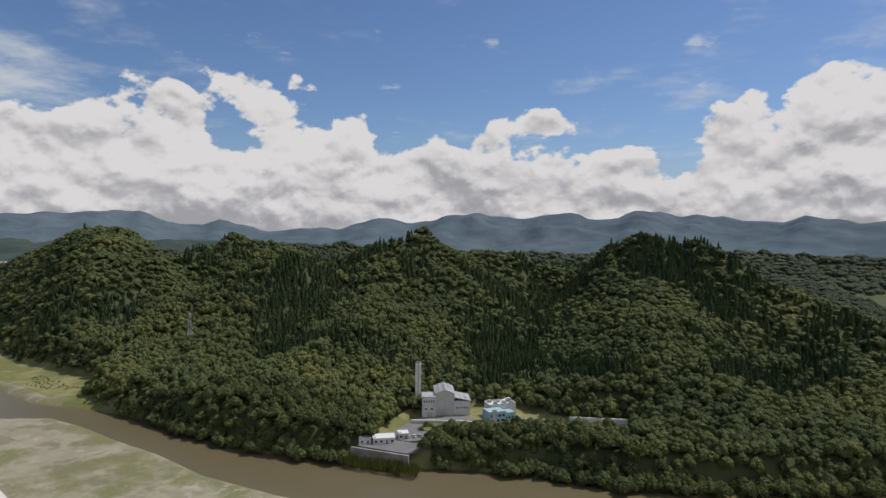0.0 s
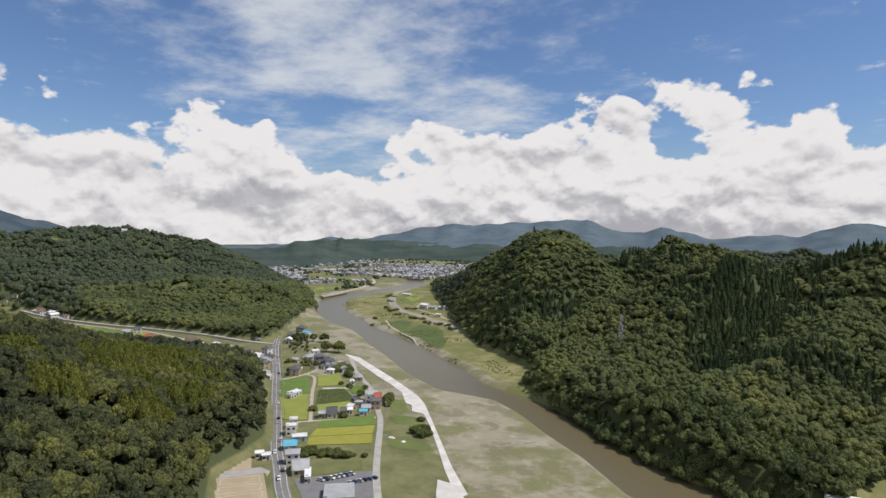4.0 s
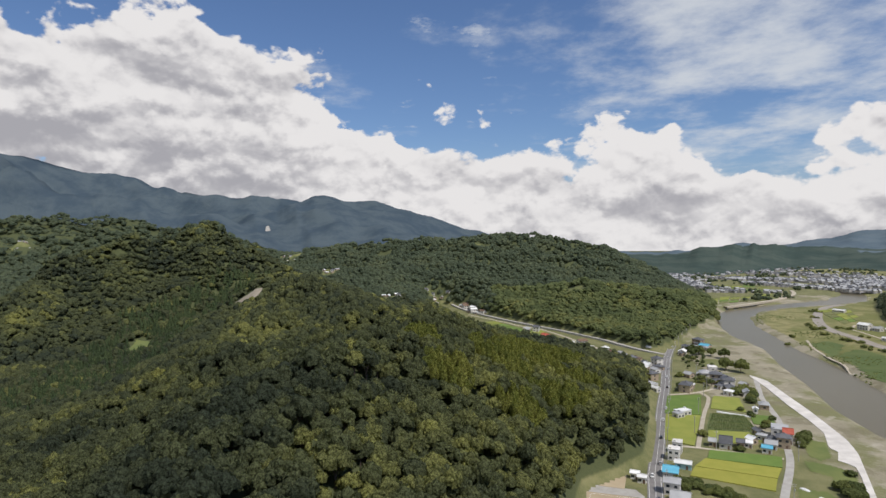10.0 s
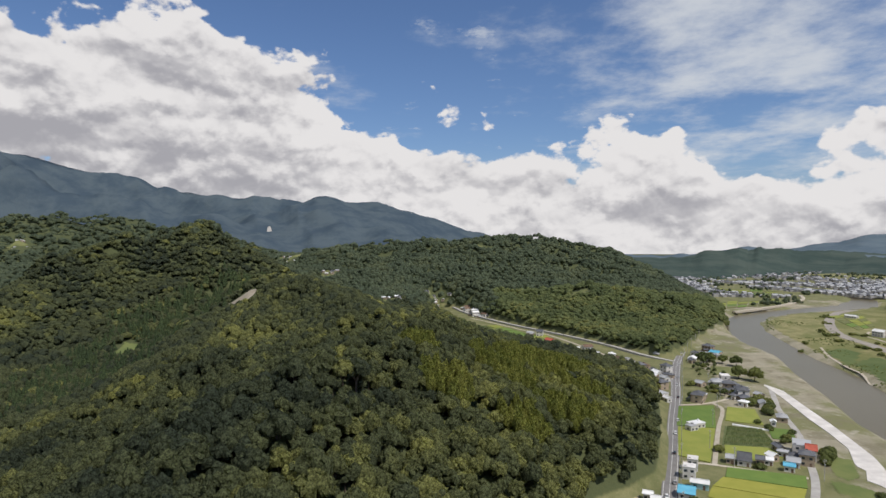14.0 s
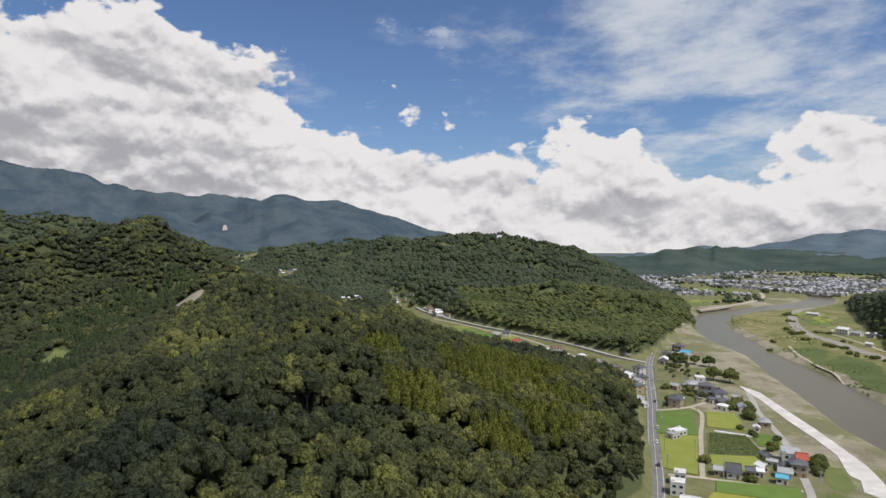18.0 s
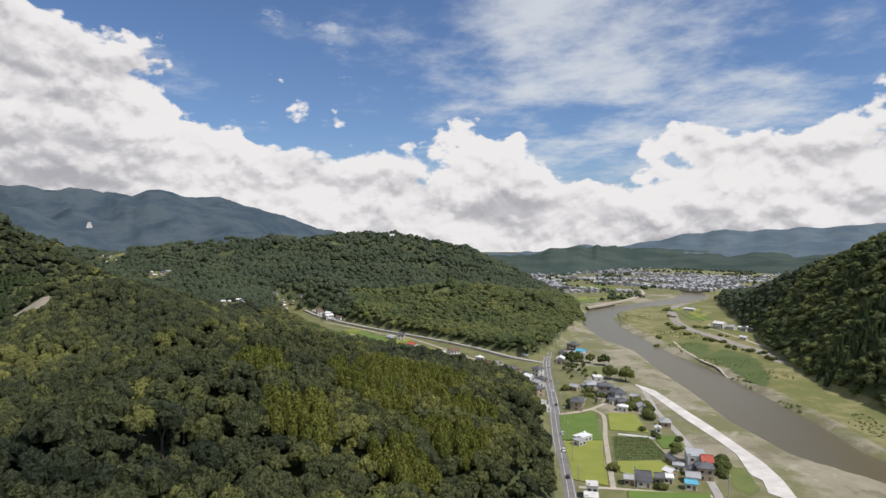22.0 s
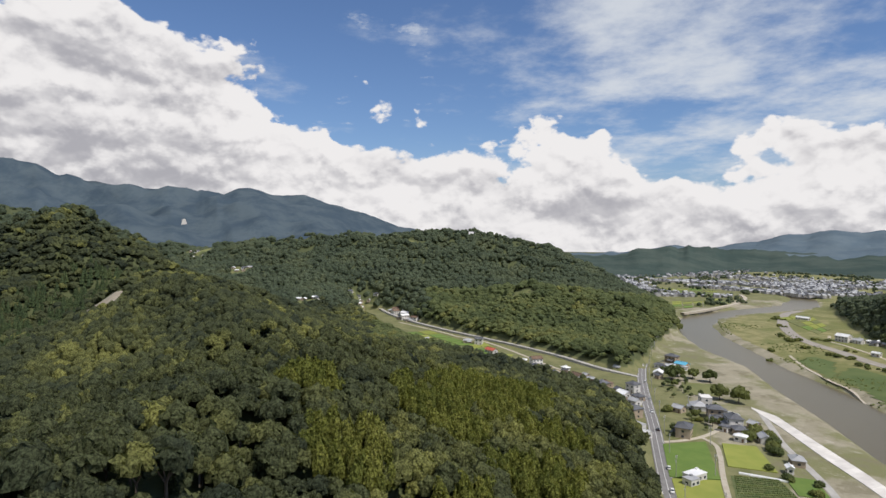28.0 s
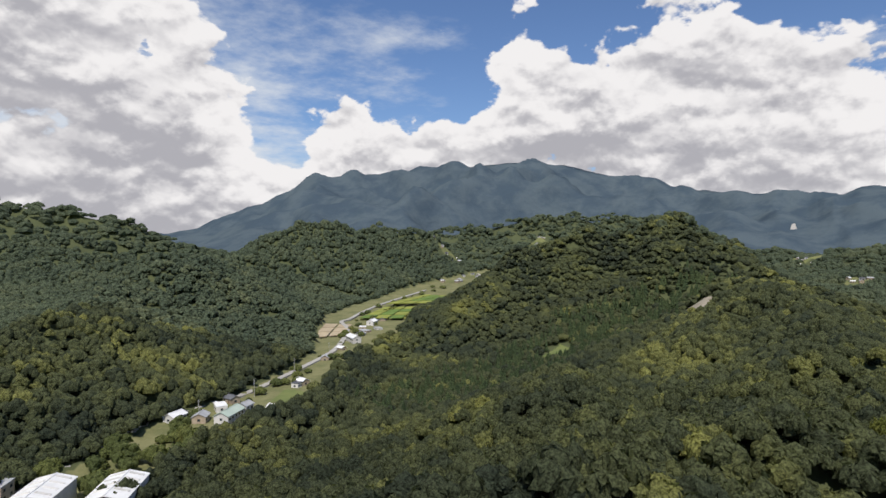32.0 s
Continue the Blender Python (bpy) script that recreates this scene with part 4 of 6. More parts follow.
def single_trees():
    """The trees that the flight passes nearest, one by one."""
    kinds = [tree(shape, LEAF, "leafy broadleaf tree in the canopy of the hill", 3.7, 4.3, 6.0) for shape in CROWNS]
    for k, (x, y, z, spread, high, turn, tint) in enumerate(SINGLE):
        s = spread / 3.7
        m = pose(x, y, z - 6.0 * s, 0, 0, math.degrees(turn)) @ Matrix.Scale(s, 4)
        if k < len(kinds):
            kinds[k].matrix_basis = m
            kinds[k]["group"] = "trees of the near hill"
        else:
            copy_thing(kinds[k % len(kinds)], m)


single_trees()


# ---------------------------------------------------------------- far mountains
def mountain(name, crest, base, depth, material, label, seed, rugged=0):
    """A range behind everything: a folded slope from its crest down to the plain."""
    crest = np.asarray(crest, float)
    n = 14 * (len(crest) - 1) + 1
    s = np.linspace(0, len(crest) - 1, n)
    x, y, z = (np.interp(s, np.arange(len(crest)), crest[:, k]) for k in range(3))
    rnd = np.random.RandomState(seed)
    wob = np.convolve(rnd.normal(size=n + 8), np.ones(5) / 5, "same")[4:-4]
    z = z + wob * 9 + rugged * (rolling(np.stack([x, y], 1), 420, 2) + 0.5 * rolling(np.stack([x, y], 1), 170, 3))
    middle = np.array([-150.0, 60.0])
    way = np.stack([x, y], 1) - middle
    far = np.hypot(*way.T)
    way /= far[:, None]
    rows = []
    levels = 56
    for k in range(levels):
        f = k / (levels - 1)
        swing = math.sin(math.pi * f ** 0.7) ** 0.8
        p = middle + way * (far - depth * f)[:, None]
        bent = p + np.stack([rolling(p, 1500, 1), rolling(p, 1500, 2)], 1) * 160
        fold = 0.5 - np.abs(rolling(bent, 1300, 0)) + 0.35 * (0.5 - np.abs(rolling(bent, 520, 3))) + 0.16 * rolling(bent, 210, 1)
        rows.append(np.column_stack([p, base + (z - base) * ((1 - f) ** 1.15 + 0.52 * swing * (1 - 0.55 * f) * (fold - 0.15))]))
    back = np.column_stack([middle + way * (far + 60)[:, None], np.full(n, base)])
    verts = np.concatenate([back, *rows])
    i, j = np.meshgrid(np.arange(levels), np.arange(n - 1), indexing="ij")
    faces = np.stack([i * n + j, i * n + j + 1, (i + 1) * n + j + 1, (i + 1) * n + j], -1).reshape(-1, 4)
    ob = link_mesh(name, verts, faces, material, smooth=True)
    return tagged(ob, label, "mountain", kind="structure")


# haze is painted into these base colours, paler on the farther range
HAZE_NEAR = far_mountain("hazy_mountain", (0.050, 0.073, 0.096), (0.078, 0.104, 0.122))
HAZE_FAR = far_mountain("haze_blue_mountain", (0.088, 0.122, 0.152), (0.114, 0.150, 0.176))
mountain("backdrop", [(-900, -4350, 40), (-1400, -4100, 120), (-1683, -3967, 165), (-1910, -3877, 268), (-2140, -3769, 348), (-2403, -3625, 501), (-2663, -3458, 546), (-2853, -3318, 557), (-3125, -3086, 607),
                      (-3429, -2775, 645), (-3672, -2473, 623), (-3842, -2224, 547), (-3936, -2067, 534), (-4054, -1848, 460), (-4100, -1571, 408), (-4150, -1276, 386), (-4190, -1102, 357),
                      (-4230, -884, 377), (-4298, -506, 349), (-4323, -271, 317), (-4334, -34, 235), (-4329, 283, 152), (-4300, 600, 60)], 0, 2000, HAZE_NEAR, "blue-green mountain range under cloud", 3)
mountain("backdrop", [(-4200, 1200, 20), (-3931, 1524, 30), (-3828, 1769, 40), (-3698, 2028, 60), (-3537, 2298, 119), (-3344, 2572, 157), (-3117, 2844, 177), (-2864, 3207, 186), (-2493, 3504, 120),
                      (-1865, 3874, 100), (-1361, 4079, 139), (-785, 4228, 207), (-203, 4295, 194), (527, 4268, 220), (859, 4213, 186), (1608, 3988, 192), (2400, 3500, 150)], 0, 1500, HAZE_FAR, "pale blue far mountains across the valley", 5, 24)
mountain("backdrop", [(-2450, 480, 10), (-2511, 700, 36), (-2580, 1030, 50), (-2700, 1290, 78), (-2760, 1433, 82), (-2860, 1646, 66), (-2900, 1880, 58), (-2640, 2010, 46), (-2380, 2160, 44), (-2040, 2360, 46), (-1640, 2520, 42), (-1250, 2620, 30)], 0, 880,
         far_mountain("hazy_wooded_hill", (0.046, 0.068, 0.062), (0.070, 0.092, 0.080)), "hazy wooded hills behind the far town", 9)

# a bare pale slope high on the range
slope = np.array([-0.959, -0.284])
across = np.array([0.284, -0.959])
foot, head = np.array([-57, 61]) + slope * 3235, np.array([-57, 61]) + slope * 3275
link = [(*(foot - across * 16), 132), (*(foot + across * 26), 134), (*(head + across * 14), 186), (*(head + across * 2), 188)]
tagged(link_mesh("backdrop", [*link, *[(x + slope[0] * 40, y + slope[1] * 40, z - 30) for x, y, z in link]],
                 [(0, 1, 2, 3), (4, 7, 6, 5), (0, 4, 5, 1), (1, 5, 6, 2), (2, 6, 7, 3), (3, 7, 4, 0)], CONCRETE_OLD), "bare pale slope on a far mountain", "slope", kind="structure")


def drape(name, outline, cell, lift, material, label, category):
    """A patch of land laid over the slope."""
    ring = np.asarray(outline, float)
    x, y = np.meshgrid(np.arange(ring[:, 0].min(), ring[:, 0].max() + cell, cell), np.arange(ring[:, 1].min(), ring[:, 1].max() + cell, cell), indexing="ij")
    p = np.stack([x.ravel(), y.ravel()], 1)
    high = terrain(p)[0] + lift
    i, j = np.meshgrid(np.arange(x.shape[0] - 1), np.arange(x.shape[1] - 1), indexing="ij")
    quads = np.stack([i * x.shape[1] + j, (i + 1) * x.shape[1] + j, (i + 1) * x.shape[1] + j + 1, i * x.shape[1] + j + 1], -1).reshape(-1, 4)
    quads = quads[inside(p[quads].mean(1), outline) < 0]
    if material is ROCK:
        high = high + np.random.RandomState(6).uniform(-0.9, 0.9, len(high))
    return tagged(link_mesh(name, np.column_stack([p, high]), quads, material, smooth=True), label, category, kind="structure")


for outline in TERRACES:
    drape("terrace_field", outline, 4, 0.6, MEADOW, "pale grassy terrace high on a wooded slope", "field")
drape("landslip", BARE[0], 1.6, 0.5, mottled("bare_earth", (0.24, 0.21, 0.16), (0.34, 0.31, 0.25), 0.2, 3.0, 0.95, 0.4), "bare landslip scar on the wooded hill", "slope")
drape("rock_face", BARE[2], 1.3, 1.2, ROCK, "bare grey rock face above the road", "rock face")
drape("clearing", BARE[1], 1.8, 0.5, WEEDS, "bright grassy clearing in the woods", "clearing")

# ---------------------------------------------------------------- fields and flat works
FIELDS = [
    ("rice_field", RICE_GREEN, [(-500, 224), (-502, 250), (-450, 229), (-455, 206)], "green rice paddy beside the road", 0.5),
    ("rice_field", RICE_TURNING, [(-453, 206), (-449, 228), (-390, 200), (-401, 187)], "yellow-green rice paddy beside the road", 0.5),
    ("rice_field", RICE_TURNING, [(-499, 258), (-492, 274), (-456, 262), (-466, 242)], "small yellow-green rice paddy", 0.45),
    ("rice_field", RICE_TURNING, [(-418, 220), (-412, 249), (-398, 244), (-394, 222), (-404, 214)], "yellow-green paddy behind farmhouses", 0.45),
    ("rice_field", RICE_GREEN, [(-383, 206), (-371, 240), (-356, 232), (-370, 199)], "bright green strip of rice paddy", 0.55),
    ("rice_field", RICE_RIPE, [(-370, 198), (-355, 231), (-342, 222), (-359, 188)], "ripe golden rice paddy", 0.55),
    ("rice_field", RICE_RIPE, [(-358.4, 187.6), (-341.4, 221.6), (-327, 213), (-346.5, 180.5)], "ripe golden rice paddy", 0.5),
    ("rice_field", RICE_GREEN, [(-452, 262), (-446, 274), (-425, 266), (-430, 254)], "small green rice paddy", 0.4),
    ("grass_plot", MEADOW, [(-530, 236), (-534, 262), (-512, 250), (-508, 232)], "mown grass plot beside a farmhouse", 0.25),
    ("grass_plot", MEADOW, [(-318, 168), (-308, 196), (-296, 190), (-304, 164)], "grass verge above the car park", 0.25),
    ("grass_plot", MEADOW, [(-640, 306), (-632, 326), (-596, 312), (-604, 290)], "yellow-green grass plot beside the river flats", 0.25),
]
for name, material, outline, label, high in FIELDS:
    tagged(slab(name, outline, high, material, tall=high + 0.4), label, "field", kind="structure")


def vegetable_rows():
    """A vegetable field: low ridges of plants in rows."""
    field = tagged(slab("vegetable_field", [(-455, 237), (-447, 257), (-414, 249), (-419, 219)], 0.15, CROPS, tall=0.4), "dark green vegetable field planted in rows", "field", kind="structure")
    rnd = np.random.RandomState(5)
    for k in range(15):
        a = np.array([-454 + 2.4 * k, 237.5 - 1.24 * k])
        b = np.array([-446.5 + 2.2 * k, 256.5 - 0.5 * k])
        bm = bmesh.new()
        for s in np.linspace(0.03, 0.97, 26):
            p = a + (b - a) * s + rnd.uniform(-0.2, 0.2, 2)
            r = rnd.uniform(0.3, 0.6)
            bmesh.ops.create_icosphere(bm, subdivisions=1, radius=r, matrix=Matrix.Translation((p[0], p[1], 0.3 + r * 0.3)))
        part("row", bm, CROPS if k % 4 else WEEDS, field)


vegetable_rows()


def parcels(names, outline, cells, seed, z=0.35):
    """A patchwork of small paddies inside an outline: cut along two directions, with bare banks between."""
    rnd = np.random.RandomState(seed)
    a, b, c, d = (np.array(p, float) for p in outline)
    for i in range(cells[0]):
        for j in range(cells[1]):
            u0, u1, v0, v1 = (i + 0.06) / cells[0], (i + 0.94) / cells[0], (j + 0.06) / cells[1], (j + 0.94) / cells[1]
            at = lambda u, v: tuple((a * (1 - u) + b * u) * (1 - v) + (d * (1 - u) + c * u) * v)  # noqa: E731
            material, label = names[rnd.randint(len(names))]
            ob = slab("rice_field", [at(u0, v0), at(u1, v0), at(u1, v1), at(u0, v1)], z + rnd.uniform(0, 0.15), material, tall=0.8)
            tagged(ob, label, "field", kind="structure")


PADDY = [(RICE_GREEN, "green rice paddy in the valley"), (RICE_TURNING, "yellow-green rice paddy in the valley"), (RICE_TURNING, "yellow-green rice paddy in the valley"),
         (MEADOW, "fallow grassy paddy in the valley"), (RICE_RIPE, "ripe rice paddy in the valley")]
FAR_PADDY = [PADDY[3], PADDY[1], PADDY[3], PADDY[0]]
parcels(FAR_PADDY, [(-1109, 512), (-1222, 562), (-1292, 742), (-1186, 676)], (4, 7), 1)
parcels(FAR_PADDY, [(-1370, 616), (-1545, 690), (-1475, 806), (-1335, 752)], (6, 5), 2)
parcels(FAR_PADDY, [(-860, 590), (-1010, 640), (-1040, 712), (-900, 640)], (5, 3), 3)
parcels(PADDY[:2], [(-759, 164), (-820, 156), (-838, 178), (-776, 187)], (2, 2), 4, 0.3)
parcels(PADDY[:2], [(-720, 171), (-757, 166), (-769, 185), (-758, 197)], (2, 2), 5, 0.3)
parcels(PADDY[1:4], [(-600, 205), (-617, 218), (-585, 223), (-572, 215)], (2, 2), 7, 0.2)
parcels(PADDY[:3], [(-622, 212), (-647, 212), (-647, 221), (-627, 219)], (2, 1), 12, 0.2)
slab("dry_plot", [(-652, 216), (-671, 209), (-690, 219), (-662, 224)], 0.2, CLAY, "bare brown vegetable plot", "field")
slab("dry_plot", [(-564, 199), (-577, 209), (-567, 209), (-552, 200)], 0.2, CLAY, "bare brown vegetable plot", "field")
parcels(PADDY[:2], [(-806, 130), (-900, 92), (-914, 126), (-812, 168)], (4, 2), 6, 0.3)

slab("car_park", [(-306, 156), (-291, 195), (-262, 180), (-272, 148)], 0.13, LOT, "grey asphalt car park", "car park")
slab("sports_ground", [(-329, 122), (-321, 146), (-290, 137), (-297, 109)], 0.22, CLAY, "bare clay tennis courts beside the road", "sports ground")
slab("yard", [(-351, 138), (-348, 149), (-331, 143), (-335, 132)], 0.22, CLAY, "small brown clay yard", "yard")
slab("forecourt", [(-338, 128), (-330, 148), (-322, 150), (-316, 146), (-321.4, 147), (-329.4, 121), (-298, 106), (-296, 100), (-330, 114)], 0.12, CONCRETE_OLD, "pale apron round the tennis courts", "pavement")
for k in range(3):
    for a, b in (((-326 + 10 * k, 126 - 4 * k), (-320 + 10 * k, 144 - 3 * k)), ((-319 + 10 * k, 123 - 4 * k), (-313 + 10 * k, 141 - 3 * k)), ((-326 + 10 * k, 126 - 4 * k), (-319 + 10 * k, 123 - 4 * k)), ((-320 + 10 * k, 144 - 3 * k), (-313 + 10 * k, 141 - 3 * k))):
        strip("court_line", [a, b], 0.12, 0.26, PAINT, "white line of a tennis court", "marking", tall=0.03)
REVET_R = [(-569, 320), (-548, 324), (-500, 315), (-461, 308), (-425, 300), (-400, 294), (-377, 285), (-348, 270), (-323, 257), (-298, 244), (-271, 230), (-240, 216)]
REVET_L = [(-240, 209), (-271, 225), (-296, 239), (-320, 252), (-343, 264), (-358, 271), (-366, 267), (-380, 276), (-387, 275), (-414, 289), (-440, 295), (-475, 301), (-527, 312), (-566, 318)]


def flood_bank():
    """The white concrete flood bank, cast in slabs with open joints."""
    bank = tagged(new("embankment"), "white concrete flood bank beside the river flats", "embankment", kind="structure")
    right, left = np.array(REVET_R, float), np.array(REVET_L[::-1], float)

    def spread(line, n):
        s = np.concatenate([[0], np.cumsum(np.hypot(*np.diff(line, axis=0).T))])
        q = np.linspace(0, s[-1], n)
        return np.column_stack([np.interp(q, s, line[:, 0]), np.interp(q, s, line[:, 1])])

    n = 64
    a, b = spread(right, n + 1), spread(left, n + 1)
    for k in range(n):
        p, q, r, s = a[k], a[k] + (a[k + 1] - a[k]) * 0.985, b[k] + (b[k + 1] - b[k]) * 0.985, b[k]
        slab("panel", [tuple(p), tuple(q), tuple(r), tuple(s)], float(terrain([p, s])[0].max()) + 0.28, CONCRETE, tall=1.6, parent=bank)


flood_bank()
slab("embankment", [(-262, 214), (-250, 218), (-236, 211), (-226, 200), (-236, 196), (-248, 203)], 0.6, CONCRETE, "white concrete ramp at the end of the flood bank", "embankment", tall=3.0)
strip("weir", [(-290, 243), (-283, 268), (-275, 296)], 0.9, -0.55, ROCK, "low dark sill across the dry river bed", "weir", tall=1.5)

# road paint
strip("road_marking", [(x, y + 0.0) for x, y in ROAD], 0.16, 0.27, PAINT, "white centre line of the road", "marking", tall=0.015)
for off in (-2.9, 2.9):
    line = np.array(ROAD, float)
    way = np.gradient(line, axis=0)
    side = np.stack([-way[:, 1], way[:, 0]], 1) / np.hypot(*way.T)[:, None]
    strip("road_marking", line + side * off, 0.18, 0.27, PAINT, "white edge line of the road", "marking", tall=0.015)


# ---------------------------------------------------------------- houses
def at(name, x, y, z, turn):
    ob = new(name)
    ob.matrix_basis = pose(x, y, z, 0, 0, turn)
    return ob


def gable(bm, w, d, z, rise, over=0.5, thick=0.22):
    """A pitched roof along x, with eaves and thickness."""
    x, y = w / 2 + over, d / 2 + over
    low = z - rise * over / (d / 2)
    ridge = z + rise
    pts = [(-x, -y, low), (x, -y, low), (x, 0, ridge), (-x, 0, ridge), (-x, y, low), (x, y, low)]
    top = [bm.verts.new((a, b, c + thick)) for a, b, c in pts]
    bot = [bm.verts.new(p) for p in pts]
    for f in ((0, 1, 2, 3), (3, 2, 5, 4)):
        bm.faces.new([top[i] for i in f])
        bm.faces.new([bot[i] for i in f[::-1]])
    for i, j in ((0, 1), (1, 2), (2, 5), (5, 4), (4, 3), (3, 0)):
        bm.faces.new((bot[i], bot[j], top[j], top[i]))
    box(bm, -x + 0.1, -0.18, ridge + thick - 0.06, x - 0.1, 0.18, ridge + thick + 0.22)


def hip(bm, w, d, z, rise, over=0.6, thick=0.2):
    """A hipped roof with eaves and ridge tiles."""
    x, y = w / 2 + over, d / 2 + over
    r = max(w / 2 - d / 2, 0.3)
    eave = [(-x, -y), (x, -y), (x, y), (-x, y)]
    low = [bm.verts.new((a, b, z)) for a, b in eave]
    top = [bm.verts.new((a, b, z + thick)) for a, b in eave]
    e, f = bm.verts.new((-r, 0, z + rise + thick)), bm.verts.new((r, 0, z + rise + thick))
    bm.faces.new(low[::-1])
    for i in range(4):
        bm.faces.new((low[i], low[(i + 1) % 4], top[(i + 1) % 4], top[i]))
    bm.faces.new((top[0], top[1], f, e))
    bm.faces.new((top[1], top[2], f))
    bm.faces.new((top[2], top[3], e, f))
    bm.faces.new((top[3], top[0], e))
    box(bm, -r - 0.2, -0.18, z + rise + thick - 0.08, r + 0.2, 0.18, z + rise + thick + 0.25)


HOMES = []


def house(x, y, turn, w, d, storeys, roof, wall, label, shape="hip", z=0.0, category="house", name="house"):
    """A house: walls, an overhanging roof, a door and its windows, each a part."""
    home = tagged(at(name, x, y, z, turn), label, category)
    HOMES.append((x, y, max(w, d) / 2))
    high = 2.9 * storeys + 0.3
    bm = boxes((-w / 2, -d / 2, -0.8, w / 2, d / 2, high))
    if shape == "gable":
        for sx in (-1, 1):
            a, b, c = (bm.verts.new(p) for p in ((sx * w / 2, -d / 2, high), (sx * w / 2, d / 2, high), (sx * w / 2, 0, high + d * 0.24)))
            bm.faces.new((a, b, c) if sx > 0 else (c, b, a))
    part("wall", bm, wall, home)
    bm = bmesh.new()
    if shape == "gable":
        gable(bm, w, d, high, d * 0.24)
    elif shape == "flat":
        box(bm, -w / 2 - 0.15, -d / 2 - 0.15, high, w / 2 + 0.15, d / 2 + 0.15, high + 0.35)
        box(bm, -w / 2 + 0.5, -d / 2 + 0.5, high + 0.35, -w / 2 + 1.8, -d / 2 + 1.6, high + 1.1)
    else:
        hip(bm, w, d, high, d * 0.27)
    part("roof", bm, roof, home)
    if shape == "hip" and w > 8:
        bm = bmesh.new()
        gable(bm, w * 0.45, d * 0.42, 2.9, 0.9, 0.4)
        bmesh.ops.translate(bm, verts=bm.verts, vec=(w * 0.12, -d / 2 - d * 0.14, -0.5))
        part("porch_roof", bm, roof, home)
    for s in range(storeys):
        zz = 0.9 + 2.9 * s
        n = max(2, int(w / 3.2))
        for k in range(n):
            cx = -w / 2 + w * (k + 0.5) / n
            for sy in (-1, 1):
                if sy < 0 and s == 0 and k == n // 2:
                    continue
                part("window", boxes((cx - 0.75, sy * d / 2 - 0.06, zz, cx + 0.75, sy * d / 2 + 0.06, zz + 1.25)), GLASS, home)
        for sx in (-1, 1):
            part("window", boxes((sx * w / 2 - 0.06, -0.7, zz, sx * w / 2 + 0.06, 0.7, zz + 1.2)), GLASS, home)
    k = max(2, int(w / 3.2)) // 2
    cx = -w / 2 + w * (k + 0.5) / max(2, int(w / 3.2))
    part("door", boxes((cx - 0.55, -d / 2 - 0.08, 0, cx + 0.55, -d / 2 + 0.04, 2.1)), TILE_BROWN, home)
    return home


DARK = "two-storey farmhouse with a dark tiled hip roof"
LOW_DARK = "low farmhouse with a dark tiled roof"
STORE = "small shed with a pale metal roof"
# along the road, near the junction
house(-600, 242, 20, 9, 7, 1, TIN_WHITE, WALL_WHITE, "low house with a white metal roof", "gable")
house(-614, 255, 25, 8, 7, 2, TILE_DARK, WALL_WHITE, DARK)
house(-591, 249, 22, 8, 6, 1, TILE_DARK, WALL_TAN, LOW_DARK)
house(-580, 242, 22, 7, 6, 1, GREY_ROOF, WALL_WHITE, "low house with a grey metal roof", "gable")
house(-533, 217, 24, 20, 11, 1, GREY_ROOF, WALL_WHITE, "wide low workshop with a flat grey roof", "flat", category="workshop", name="workshop")
house(-552, 229, 22, 9, 8, 2, TILE_DARK, WALL_TAN, DARK)
house(-517, 219, 22, 13, 4, 1, TIN_WHITE, WALL_WHITE, "long low shed with a white metal roof", "gable", category="shed", name="shed")
house(-619, 233, 15, 9, 8, 2, TILE_DARK, WALL_TAN, DARK)
house(-630, 240, 30, 9, 7, 1, TILE_BROWN, WALL_TAN, "low farmhouse with a brown tiled roof")
house(-664, 298, -30, 10, 7, 1, TIN_WHITE, WALL_WHITE, "low house with a white and blue metal roof", "gable")
house(-694, 334, 30, 11, 7, 1, TIN_BLUE, WALL_TAN, "low house with a teal metal roof", "gable")
house(-715, 335, 30, 11, 7, 2, TILE_DARK, WALL_TAN, DARK)
house(-686, 272, 28, 7, 5, 1, GREY_ROOF, WALL_WHITE, STORE, "gable", category="shed", name="shed")
house(-561, 264, 30, 7, 6, 1, GREY_ROOF, WALL_TAN, STORE, "gable", category="shed", name="shed")
house(-566, 280, -15, 11, 8, 1, GREY_ROOF, WALL_WHITE, "low white house with a grey roof")
house(-575, 290, -15, 9, 7, 2, WALL_WHITE, WALL_WHITE, "two-storey white house with a flat roof", "flat")
house(-547, 281, 70, 9, 8, 2, TILE_DARK, WALL_TAN, DARK)
house(-541, 290, 30, 6, 5, 1, TIN_WHITE, WALL_WHITE, STORE, "gable", category="shed", name="shed")
house(-528, 282, -12, 12, 8, 2, TILE_DARK, WALL_WHITE, DARK)
house(-515, 278, -12, 8, 7, 1, TILE_DARK, WALL_TAN, LOW_DARK)
house(-524, 293, 20, 6, 5, 1, GREY_ROOF, WALL_TAN, STORE, "gable", category="shed", name="shed")
house(-500, 284, -18, 8, 6, 1, GREY_ROOF, WALL_WHITE, "low house with a pale grey roof among bushes", "gable")
house(-513, 243, -35, 11, 8, 2, TILE_DARK, WALL_TAN, "dark two-storey farmhouse with a tiled roof")
house(-522, 250, -35, 9, 5, 1, TIN_WHITE, WALL_TAN, "open shed with a flat white roof", "flat", category="shed", name="shed")
house(-452, 217, -65, 10, 6, 1, TIN_WHITE, WALL_WHITE, "white two-part workshop with a flat roof", "flat", category="workshop", name="workshop")
house(-446, 212, -65, 6, 5, 1, GREY_ROOF, WALL_WHITE, "grey flat-roofed shed beside the workshop", "flat", category="shed", name="shed")
